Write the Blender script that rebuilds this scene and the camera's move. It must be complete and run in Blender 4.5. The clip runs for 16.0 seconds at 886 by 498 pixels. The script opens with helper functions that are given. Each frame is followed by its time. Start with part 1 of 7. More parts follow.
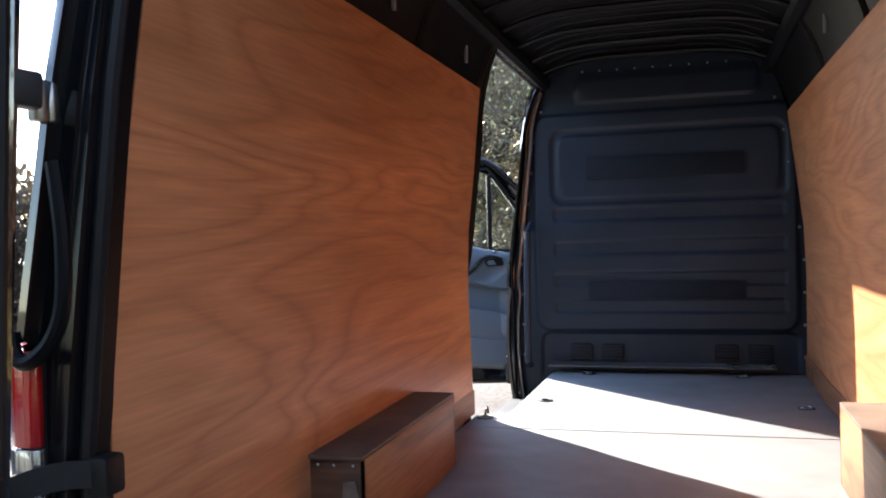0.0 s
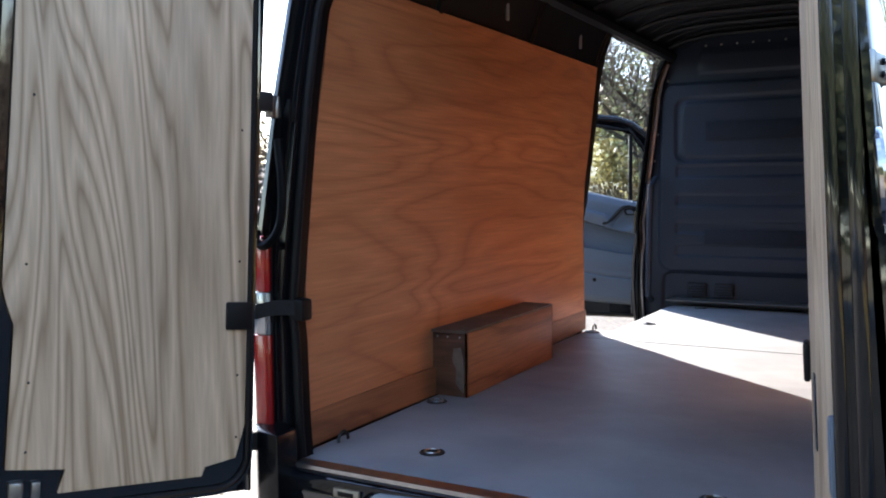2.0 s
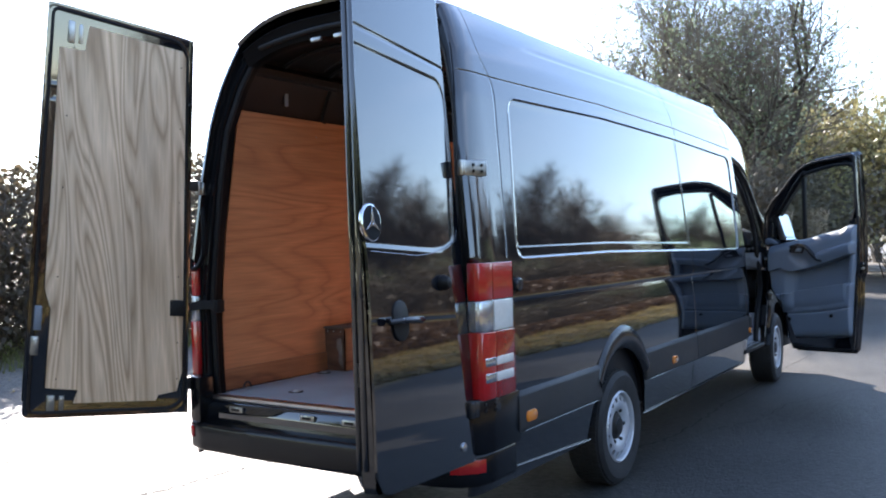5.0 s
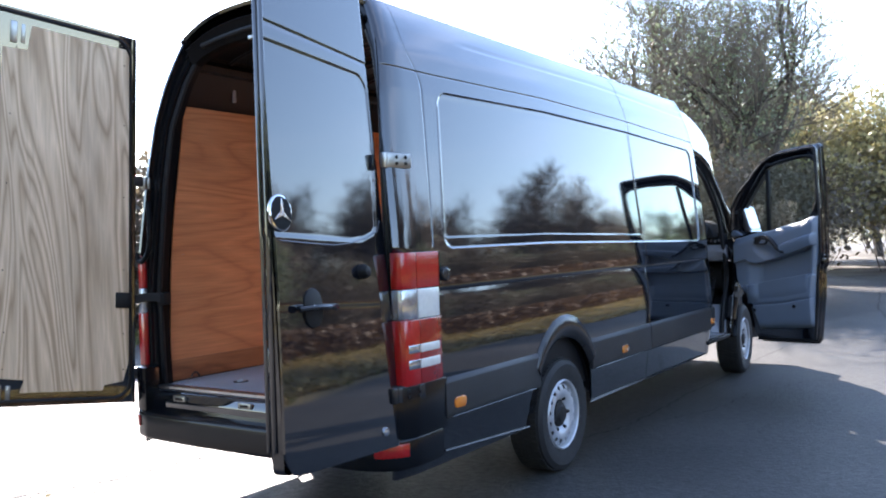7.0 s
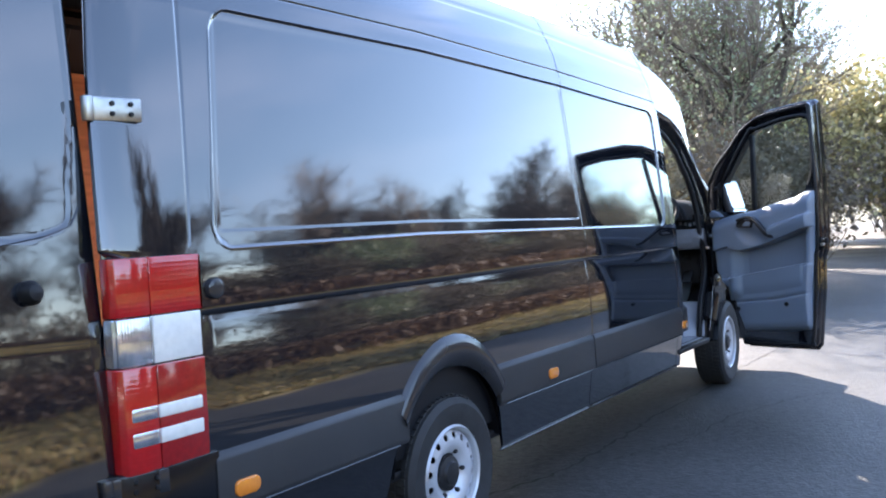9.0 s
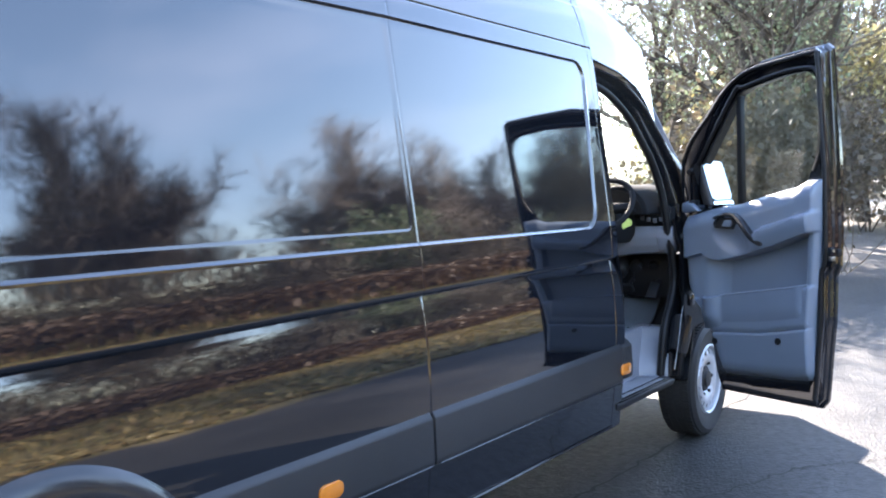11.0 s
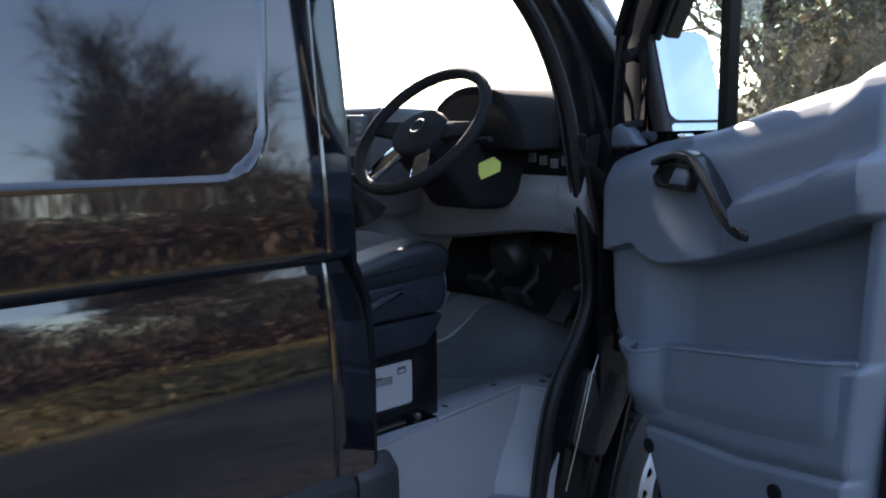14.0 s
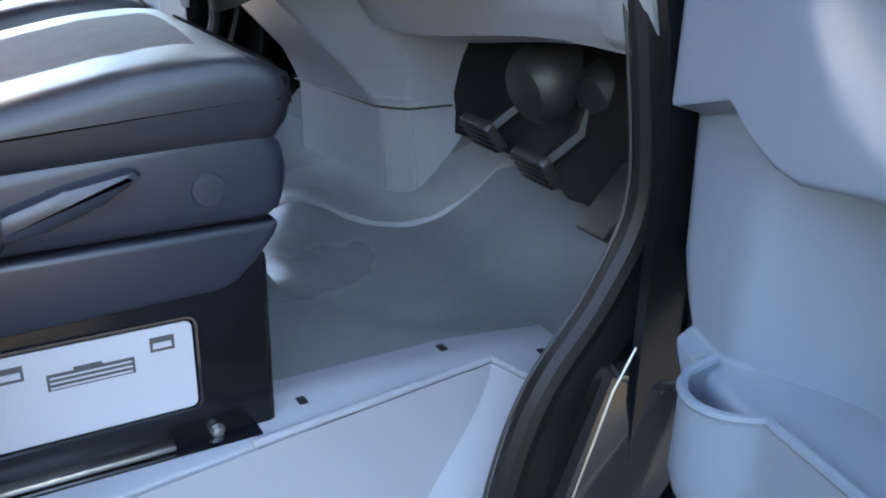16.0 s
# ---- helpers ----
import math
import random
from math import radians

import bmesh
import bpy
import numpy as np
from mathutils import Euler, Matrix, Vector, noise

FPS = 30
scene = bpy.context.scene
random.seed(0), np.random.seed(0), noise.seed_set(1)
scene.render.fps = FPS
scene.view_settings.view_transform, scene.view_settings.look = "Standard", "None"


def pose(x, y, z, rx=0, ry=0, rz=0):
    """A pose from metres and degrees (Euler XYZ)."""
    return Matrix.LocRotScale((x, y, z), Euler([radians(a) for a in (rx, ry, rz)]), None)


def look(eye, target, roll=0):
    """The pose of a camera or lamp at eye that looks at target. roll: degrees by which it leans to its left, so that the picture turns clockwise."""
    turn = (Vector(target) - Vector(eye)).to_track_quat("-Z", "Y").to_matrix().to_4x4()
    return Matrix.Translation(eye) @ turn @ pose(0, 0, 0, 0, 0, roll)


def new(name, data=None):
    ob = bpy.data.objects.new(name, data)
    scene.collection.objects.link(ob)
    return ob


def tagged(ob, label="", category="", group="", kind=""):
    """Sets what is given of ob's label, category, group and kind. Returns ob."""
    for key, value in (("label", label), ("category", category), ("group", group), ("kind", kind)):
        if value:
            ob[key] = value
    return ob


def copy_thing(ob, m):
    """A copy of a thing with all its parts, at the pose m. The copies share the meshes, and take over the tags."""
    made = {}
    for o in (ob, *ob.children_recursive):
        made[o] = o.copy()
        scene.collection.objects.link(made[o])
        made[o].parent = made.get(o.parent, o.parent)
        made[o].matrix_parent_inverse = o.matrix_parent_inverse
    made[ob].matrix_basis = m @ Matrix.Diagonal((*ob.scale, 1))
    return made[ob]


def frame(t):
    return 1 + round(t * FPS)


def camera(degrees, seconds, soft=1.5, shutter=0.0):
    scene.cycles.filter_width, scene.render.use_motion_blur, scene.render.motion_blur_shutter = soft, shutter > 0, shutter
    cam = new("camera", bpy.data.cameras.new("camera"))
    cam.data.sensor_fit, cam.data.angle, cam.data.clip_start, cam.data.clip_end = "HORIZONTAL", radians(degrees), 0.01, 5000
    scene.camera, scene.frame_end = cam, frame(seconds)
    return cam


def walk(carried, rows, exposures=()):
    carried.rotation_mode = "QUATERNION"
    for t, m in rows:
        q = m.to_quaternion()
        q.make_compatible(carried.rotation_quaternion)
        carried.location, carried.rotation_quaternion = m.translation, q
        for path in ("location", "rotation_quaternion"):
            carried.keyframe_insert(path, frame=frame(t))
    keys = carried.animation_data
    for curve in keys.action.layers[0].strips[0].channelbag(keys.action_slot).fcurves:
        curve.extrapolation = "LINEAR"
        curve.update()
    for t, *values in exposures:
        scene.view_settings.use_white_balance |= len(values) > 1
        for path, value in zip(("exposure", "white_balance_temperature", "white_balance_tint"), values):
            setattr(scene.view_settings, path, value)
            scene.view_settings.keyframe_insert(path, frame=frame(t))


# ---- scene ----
cam = camera(53.9, 16.0, soft=2.0)
PATH = [
    (0, (0.217, -1.348, 1.617), (-0.332, 0.575, 1.579), -1.6),
    (0.5, (0.411, -1.594, 1.624), (-0.295, 0.274, 1.517), -0.8),
    (1, (0.568, -1.848, 1.595), (-0.201, -0.005, 1.482), -1.1),
    (1.5, (0.728, -2.096, 1.595), (-0.091, -0.278, 1.444), -1.2),
    (2, (1.012, -2.327, 1.595), (0.048, -0.58, 1.456), -0.5),
    (2.5, (1.363, -2.635, 1.572), (0.373, -0.899, 1.503), -2.2),
    (3, (1.684, -2.871, 1.589), (0.664, -1.152, 1.523), -2.6),
    (3.5, (2.05, -3.04, 1.561), (0.998, -1.341, 1.481), -1.6),
    (4, (2.357, -3.248, 1.536), (1.284, -1.561, 1.474), -2.0),
    (4.5, (2.659, -3.409, 1.548), (1.584, -1.722, 1.513), -2.3),
    (5, (3.024, -3.489, 1.527), (1.93, -1.815, 1.511), -1.4),
    (5.2, (3.134, -3.516, 1.528), (2.044, -1.839, 1.521), -1.8),
    (7.3, (3.419, -3.264, 1.47), (2.303, -1.605, 1.444), -2.0),
    (7.5, (3.389, -3.108, 1.466), (2.271, -1.451, 1.416), -2.4),
    (8, (3.272, -2.645, 1.464), (2.165, -0.98, 1.432), -2.7),
    (8.5, (3.232, -2.154, 1.45), (2.122, -0.491, 1.402), -3.0),
    (9, (3.17, -1.597, 1.464), (2.045, 0.056, 1.416), -3.1),
    (9.2, (3.144, -1.379, 1.437), (2.027, 0.28, 1.381), -3.8),
    (11.3, (2.989, 0.971, 1.636), (1.742, 2.528, 1.491), -2.0),
    (11.5, (2.942, 1.191, 1.587), (1.697, 2.749, 1.438), -1.7),
    (12, (2.824, 1.736, 1.57), (1.577, 3.291, 1.407), -1.8),
    (12.5, (2.741, 2.268, 1.551), (1.425, 3.768, 1.426), -0.1),
    (13, (2.608, 2.788, 1.536), (1.272, 4.264, 1.347), -0.2),
    (13.5, (2.477, 3.226, 1.52), (1.107, 4.665, 1.291), -0.5),
    (14, (2.357, 3.646, 1.493), (0.916, 5.004, 1.208), -0.7),
    (14.5, (2.156, 4.043, 1.469), (0.694, 5.343, 1.055), 0.5),
    (15, (1.989, 4.372, 1.43), (0.471, 5.552, 0.879), 0.3),
    (15.5, (1.829, 4.638, 1.393), (0.267, 5.657, 0.669), 0.4),
    (16, (1.64, 4.863, 1.356), (0.043, 5.803, 0.603), 1.4),
]
walk(cam, [(t, look(eye, target, roll)) for t, eye, target, roll in PATH], exposures=((0.0, 2.35, 6700, 14), (1.0, 2.05, 6750, 14), (1.5, 2.15, 6450, 14), (2.5, 2.02, 6500, 14), (3.5, 1.93, 6500, 14), (5.0, 2.1, 6500, 15), (7.5, 2.52, 6500, 17), (9.0, 2.88, 6500, 18), (11.5, 3.38, 6750, 17), (12.5, 3.45, 6850, 20), (13.0, 2.95, 6850, 16), (13.5, 2.5, 6900, 16), (14.0, 2.2, 6950, 17), (14.5, 2.5, 7300, 18), (15.0, 3.75, 8200, 20), (15.5, 3.8, 7700, 15), (16.0, 4.4, 7500, 15)))


# ---- light ----
SUN_DIR = Vector((1.36, -1.28, -1.0)).normalized()
ELEV, AZ = math.asin(-SUN_DIR.z), math.atan2(-SUN_DIR.x, -SUN_DIR.y)
world = bpy.data.worlds.new("world")
scene.world = world
world.use_nodes = True
wn, wl = world.node_tree.nodes, world.node_tree.links
wn.clear()
w_out, w_bg, w_sky = wn.new("ShaderNodeOutputWorld"), wn.new("ShaderNodeBackground"), wn.new("ShaderNodeTexSky")
w_sky.sky_type, w_sky.sun_disc, w_sky.sun_elevation, w_sky.sun_rotation = "NISHITA", False, ELEV, AZ
w_sky.dust_density, w_sky.air_density, w_sky.ozone_density = 0.25, 1.0, 1.6
w_bg.inputs["Strength"].default_value = 0.15
w_co, w_noise, w_ramp, w_mix = wn.new("ShaderNodeTexCoord"), wn.new("ShaderNodeTexNoise"), wn.new("ShaderNodeMapRange"), wn.new("ShaderNodeMix")
w_map = wn.new("ShaderNodeMapping")
w_map.inputs["Scale"].default_value = (1.2, 2.6, 6.0)
w_noise.inputs["Scale"].default_value, w_noise.inputs["Detail"].default_value = 1.6, 7.0
w_ramp.inputs["From Min"].default_value, w_ramp.inputs["From Max"].default_value, w_ramp.inputs["To Max"].default_value = 0.47, 0.8, 0.28
w_mix.data_type = "RGBA"
w_mix.inputs[7].default_value = (4.6, 5.3, 6.8, 1)
wl.new(w_co.outputs["Generated"], w_map.inputs["Vector"])
wl.new(w_map.outputs["Vector"], w_noise.inputs["Vector"])
wl.new(w_noise.outputs["Fac"], w_ramp.inputs["Value"])
wl.new(w_ramp.outputs["Result"], w_mix.inputs[0])
wl.new(w_sky.outputs["Color"], w_mix.inputs[6])
wl.new(w_mix.outputs[2], w_bg.inputs["Color"])
wl.new(w_bg.outputs["Background"], w_out.inputs["Surface"])
sun = new("sun", bpy.data.lights.new("sun", "SUN"))
sun.data.energy, sun.data.angle, sun.data.color = 5.0, radians(0.53), (1.0, 0.94, 0.85)
sun.matrix_world = look((0, 0, 30), Vector((0, 0, 30)) + SUN_DIR)


# ---- materials ----
def material(name, base, rough=0.5, metal=0.0, vary=0.15, scale=6.0, bump=0.0, bump_scale=200.0, coat=0.0, spec=0.5,
             second=None, second_scale=1.5, stretch=(1, 1, 1), rough_vary=0.0, trans=0.0, emit=0.0):
    """A surface with a broad and a fine variation of its colour, and a fine relief."""
    m = bpy.data.materials.new(name)
    m.use_nodes = True
    n, l = m.node_tree.nodes, m.node_tree.links
    b = n["Principled BSDF"]
    b.inputs["Roughness"].default_value, b.inputs["Metallic"].default_value = rough, metal
    b.inputs["Coat Weight"].default_value, b.inputs["Specular IOR Level"].default_value = coat, spec
    b.inputs["Coat Roughness"].default_value = 0.035
    b.inputs["Transmission Weight"].default_value = trans
    co, mp = n.new("ShaderNodeTexCoord"), n.new("ShaderNodeMapping")
    mp.inputs["Scale"].default_value = stretch
    l.new(co.outputs["Object"], mp.inputs["Vector"])
    n1, n2 = n.new("ShaderNodeTexNoise"), n.new("ShaderNodeTexNoise")
    n1.inputs["Scale"].default_value, n1.inputs["Detail"].default_value = scale, 5
    n2.inputs["Scale"].default_value, n2.inputs["Detail"].default_value = second_scale, 4
    l.new(mp.outputs["Vector"], n1.inputs["Vector"])
    l.new(mp.outputs["Vector"], n2.inputs["Vector"])
    second = second or tuple(c * (1 - vary) for c in base)
    broad, fine = n.new("ShaderNodeMix"), n.new("ShaderNodeMix")
    broad.data_type = fine.data_type = "RGBA"
    rng = n.new("ShaderNodeMapRange")
    rng.inputs["From Min"].default_value, rng.inputs["From Max"].default_value = 0.35, 0.65
    l.new(n2.outputs["Fac"], rng.inputs["Value"])
    l.new(rng.outputs["Result"], broad.inputs[0])
    broad.inputs[6].default_value, broad.inputs[7].default_value = (*base, 1), (*second, 1)
    fine.blend_type = "MULTIPLY"
    fr = n.new("ShaderNodeMapRange")
    fr.inputs["From Min"].default_value, fr.inputs["From Max"].default_value = 0.3, 0.7
    fr.inputs["To Min"].default_value, fr.inputs["To Max"].default_value = 1 - vary, 1.0
    l.new(n1.outputs["Fac"], fr.inputs["Value"])
    fine.inputs[0].default_value = 1.0
    l.new(broad.outputs[2], fine.inputs[6])
    l.new(fr.outputs["Result"], fine.inputs[7])
    l.new(fine.outputs[2], b.inputs["Base Color"])
    if rough_vary:
        rr = n.new("ShaderNodeMapRange")
        rr.inputs["To Min"].default_value, rr.inputs["To Max"].default_value = max(0.0, rough - rough_vary), min(1.0, rough + rough_vary)
        l.new(n2.outputs["Fac"], rr.inputs["Value"])
        l.new(rr.outputs["Result"], b.inputs["Roughness"])
    if bump:
        nb, bp = n.new("ShaderNodeTexNoise"), n.new("ShaderNodeBump")
        nb.inputs["Scale"].default_value, nb.inputs["Detail"].default_value = bump_scale, 3
        bp.inputs["Strength"].default_value, bp.inputs["Distance"].default_value = bump, 0.004
        l.new(mp.outputs["Vector"], nb.inputs["Vector"])
        l.new(nb.outputs["Fac"], bp.inputs["Height"])
        l.new(bp.outputs["Normal"], b.inputs["Normal"])
    return m


def plywood(name, dark, mid, light, axis, rough, seed, ring=9.0, along=0.35, across=1.0, detail=4, pores=0.76, twist=0.6):
    """Rotary-cut veneer: long wavy bands along the grain, fine pores and soft blotches."""
    m = bpy.data.materials.new(name)
    m.use_nodes = True
    n, l = m.node_tree.nodes, m.node_tree.links
    b = n["Principled BSDF"]
    b.inputs["Roughness"].default_value = rough
    co, mp = n.new("ShaderNodeTexCoord"), n.new("ShaderNodeMapping")
    sc = [across, across, across]
    sc[axis] = along
    mp.inputs["Scale"].default_value, mp.inputs["Location"].default_value = sc, (seed, seed * 0.7, seed * 1.3)
    l.new(co.outputs["Object"], mp.inputs["Vector"])
    base = n.new("ShaderNodeTexNoise")
    base.inputs["Scale"].default_value, base.inputs["Detail"].default_value, base.inputs["Distortion"].default_value = 1.7, detail, twist
    l.new(mp.outputs["Vector"], base.inputs["Vector"])
    mul, frac = n.new("ShaderNodeMath"), n.new("ShaderNodeMath")
    mul.operation, frac.operation = "MULTIPLY", "PINGPONG"
    mul.inputs[1].default_value, frac.inputs[1].default_value = ring, 1.0
    l.new(base.outputs["Fac"], mul.inputs[0])
    l.new(mul.outputs[0], frac.inputs[0])
    ramp = n.new("ShaderNodeValToRGB")
    e = ramp.color_ramp.elements
    e[0].position, e[0].color = 0.0, (*dark, 1)
    e[1].position, e[1].color = 1.0, (*light, 1)
    mid_e = ramp.color_ramp.elements.new(0.3)
    mid_e.color = (*mid, 1)
    l.new(frac.outputs[0], ramp.inputs["Fac"])
    blot, pore = n.new("ShaderNodeTexNoise"), n.new("ShaderNodeTexNoise")
    blot.inputs["Scale"].default_value, blot.inputs["Detail"].default_value = 2.3, 4
    mp2 = n.new("ShaderNodeMapping")
    s2 = [90.0, 90.0, 90.0]
    s2[axis] = 4.0
    mp2.inputs["Scale"].default_value = s2
    l.new(co.outputs["Object"], mp2.inputs["Vector"])
    l.new(mp2.outputs["Vector"], pore.inputs["Vector"])
    pore.inputs["Scale"].default_value, pore.inputs["Detail"].default_value = 1.0, 3
    l.new(mp.outputs["Vector"], blot.inputs["Vector"])
    r1, r2 = n.new("ShaderNodeMapRange"), n.new("ShaderNodeMapRange")
    r1.inputs["From Min"].default_value, r1.inputs["From Max"].default_value, r1.inputs["To Min"].default_value, r1.inputs["To Max"].default_value = 0.3, 0.7, 0.8, 1.12
    r2.inputs["From Min"].default_value, r2.inputs["From Max"].default_value, r2.inputs["To Min"].default_value, r2.inputs["To Max"].default_value = 0.3, 0.7, pores, 1.1
    l.new(blot.outputs["Fac"], r1.inputs["Value"])
    l.new(pore.outputs["Fac"], r2.inputs["Value"])
    m1, m2 = n.new("ShaderNodeMix"), n.new("ShaderNodeMix")
    m1.data_type = m2.data_type = "RGBA"
    m1.blend_type = m2.blend_type = "MULTIPLY"
    m1.inputs[0].default_value = m2.inputs[0].default_value = 1.0
    l.new(ramp.outputs["Color"], m1.inputs[6])
    l.new(r1.outputs["Result"], m1.inputs[7])
    l.new(m1.outputs[2], m2.inputs[6])
    l.new(r2.outputs["Result"], m2.inputs[7])
    l.new(m2.outputs[2], b.inputs["Base Color"])
    bp = n.new("ShaderNodeBump")
    bp.inputs["Strength"].default_value, bp.inputs["Distance"].default_value = 0.15, 0.002
    l.new(pore.outputs["Fac"], bp.inputs["Height"])
    l.new(bp.outputs["Normal"], b.inputs["Normal"])
    return m


PAINT = material("black_paint", (0.006, 0.007, 0.010), 0.04, vary=0.2, coat=1.0, spec=0.45, scale=3)
PAINT.node_tree.nodes["Principled BSDF"].inputs["Coat IOR"].default_value = 1.62
SATIN = material("black_satin_paint", (0.006, 0.007, 0.009), 0.2, vary=0.3, scale=6, rough_vary=0.08, spec=0.3)
GUARD = material("glossy_moulded_black_plastic", (0.028, 0.028, 0.030), 0.17, vary=0.25, scale=7, rough_vary=0.06)
CARPET = material("pale_grey_rubber_toe_mat", (0.215, 0.225, 0.235), 0.36, vary=0.2, scale=9, bump=0.2, bump_scale=500)
TRIM = material("textured_black_plastic", (0.022, 0.023, 0.025), 0.5, vary=0.25, bump=0.15, bump_scale=600)
SHELL = material("dark_primer_metal", (0.007, 0.008, 0.0105), 0.5, vary=0.4, scale=4, spec=0.25, rough_vary=0.1)
BULK = material("grey_blue_bulkhead_paint", (0.028, 0.041, 0.066), 0.40, vary=0.3, scale=3, spec=0.25, bump=0.05, rough_vary=0.12)
STRIPM = material("dull_dark_blue_felt", (0.015, 0.021, 0.034), 0.7, vary=0.2, scale=30, spec=0.2)
FLOOR = material("pale_grey_floor_board", (0.36, 0.38, 0.40), 0.5, vary=0.2, scale=5, second=(0.26, 0.277, 0.295), second_scale=1.3, bump=0.1, bump_scale=300, rough_vary=0.12)
ALU = material("brushed_aluminium", (0.55, 0.56, 0.58), 0.3, metal=1.0, vary=0.2, scale=30)
CHROME = material("chrome", (0.8, 0.8, 0.82), 0.08, metal=1.0, vary=0.05)
ZINC = material("zinc_plated_steel", (0.5, 0.5, 0.48), 0.35, metal=1.0, vary=0.3, scale=25)
RUBBER = material("black_rubber", (0.010, 0.010, 0.011), 0.5, vary=0.3, bump=0.1, spec=0.25)
TYRE = material("worn_tyre_rubber", (0.022, 0.022, 0.022), 0.7, vary=0.4, scale=18, bump=0.2, bump_scale=120)
RIM = material("silver_steel_rim", (0.6, 0.61, 0.63), 0.32, metal=0.3, vary=0.25, scale=8)
BRAKE = material("dark_hub_steel", (0.04, 0.04, 0.042), 0.5, metal=0.5, vary=0.4, scale=20)
TRIMGREY = material("grey_cab_plastic", (0.145, 0.178, 0.225), 0.36, vary=0.08, scale=4, bump=0.08, bump_scale=900)
STEPGREY = material("pale_grey_moulded_plastic", (0.25, 0.262, 0.29), 0.42, vary=0.08, scale=4, bump=0.08, bump_scale=900)
SEALBLK = material("black_seal_rubber", (0.005, 0.0055, 0.007), 0.4, vary=0.3, scale=9, spec=0.08)
FOOTGREY = material("grey_console_plastic", (0.235, 0.245, 0.27), 0.4, vary=0.08, scale=4, bump=0.08, bump_scale=900)
DASHDARK = material("charcoal_dash_plastic", (0.017, 0.018, 0.020), 0.7, spec=0.1, vary=0.2, bump=0.12, bump_scale=700)
MAT = material("grey_rubber_cab_mat", (0.125, 0.137, 0.145), 0.3, vary=0.2, scale=6, bump=0.9, bump_scale=11, rough_vary=0.1)
SEATBLK = material("black_leatherette", (0.012, 0.0135, 0.018), 0.4, vary=0.2, scale=10, bump=0.08, bump_scale=800)
SEATGREY = material("charcoal_seat_fabric", (0.05, 0.052, 0.058), 0.8, vary=0.3, scale=40, bump=0.3, bump_scale=900)
SEATPLAST = material("dark_seat_plastic", (0.015, 0.0185, 0.028), 0.36, vary=0.15, bump=0.1, bump_scale=700)
STICKER = material("white_card_label", (0.31, 0.32, 0.345), 0.45, vary=0.05)
INK = material("printed_dark_grey", (0.05, 0.05, 0.055), 0.6, vary=0.2)
INKLITE = material("printed_silver_grey", (0.35, 0.36, 0.38), 0.5, vary=0.2)
TAG = material("yellow_key_tag", (0.62, 0.72, 0.16), 0.5, vary=0.1)
WARMPLY = plywood("varnished_red_plywood", (0.45, 0.168, 0.070), (0.535, 0.213, 0.090), (0.60, 0.252, 0.112), 1, 0.42, 3.1, ring=24.0, along=0.22, across=1.5, detail=2.2, pores=0.86, twist=0.5)
PALEPLY = plywood("bare_pale_plywood", (0.36, 0.245, 0.150), (0.51, 0.375, 0.245), (0.66, 0.51, 0.355), 2, 0.6, 8.4, ring=30.0, along=0.22, across=2.3, detail=1.6, pores=0.88, twist=0.9)
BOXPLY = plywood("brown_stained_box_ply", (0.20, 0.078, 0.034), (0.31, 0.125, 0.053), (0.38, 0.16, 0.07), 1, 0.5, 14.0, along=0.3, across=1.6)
BOXEND = plywood("dark_box_end_ply", (0.045, 0.020, 0.013), (0.10, 0.045, 0.026), (0.17, 0.078, 0.042), 0, 0.6, 5.0, ring=6.0, along=1.2, across=3.0)
BOXTOP = material("scuffed_grey_brown_box_top", (0.17, 0.125, 0.095), 0.6, vary=0.35, scale=9, second=(0.11, 0.08, 0.06), second_scale=3)
TORN = material("torn_raw_timber", (0.30, 0.24, 0.19), 0.8, vary=0.4, scale=22, bump=0.4, bump_scale=80)
REDLENS = material("red_lamp_lens", (0.42, 0.008, 0.008), 0.12, vary=0.15, scale=60, coat=1.0)
DEEPLENS = material("deep_red_lamp_lens", (0.30, 0.008, 0.008), 0.12, vary=0.2, scale=60, coat=1.0)
FROSTED = material("frosted_pale_lamp_lens", (0.68, 0.66, 0.60), 0.3, vary=0.12, scale=40, coat=1.0)
CLEARLENS = material("clear_ribbed_lamp_lens", (0.62, 0.64, 0.68), 0.12, vary=0.45, scale=26, metal=0.75, coat=1.0)


def ribbed(m, period, strength, axis="Y"):
    """Adds fine moulded ribs to a lamp lens."""
    n, l = m.node_tree.nodes, m.node_tree.links
    co, wv, bp = n.new("ShaderNodeTexCoord"), n.new("ShaderNodeTexWave"), n.new("ShaderNodeBump")
    wv.bands_direction = axis
    wv.inputs["Scale"].default_value = 2 * math.pi / (20 * period)
    bp.inputs["Strength"].default_value, bp.inputs["Distance"].default_value = strength, 0.002
    l.new(co.outputs["Object"], wv.inputs["Vector"])
    l.new(wv.outputs["Fac"], bp.inputs["Height"])
    l.new(bp.outputs["Normal"], n["Principled BSDF"].inputs["Normal"])


ribbed(CLEARLENS, 0.009, 0.7)
ribbed(REDLENS, 0.014, 0.12, "Z")
AMBER = material("amber_lens", (0.75, 0.22, 0.02), 0.15, vary=0.15, scale=40, coat=1.0)
WEBBING = material("black_nylon_webbing", (0.015, 0.015, 0.015), 0.8, vary=0.3, scale=80)
HEADLINER = material("pale_grey_headliner", (0.45, 0.44, 0.42), 0.9, vary=0.1, bump=0.2)
MIRROR = material("mirror_glass", (0.9, 0.9, 0.9), 0.01, metal=1.0, vary=0.0)


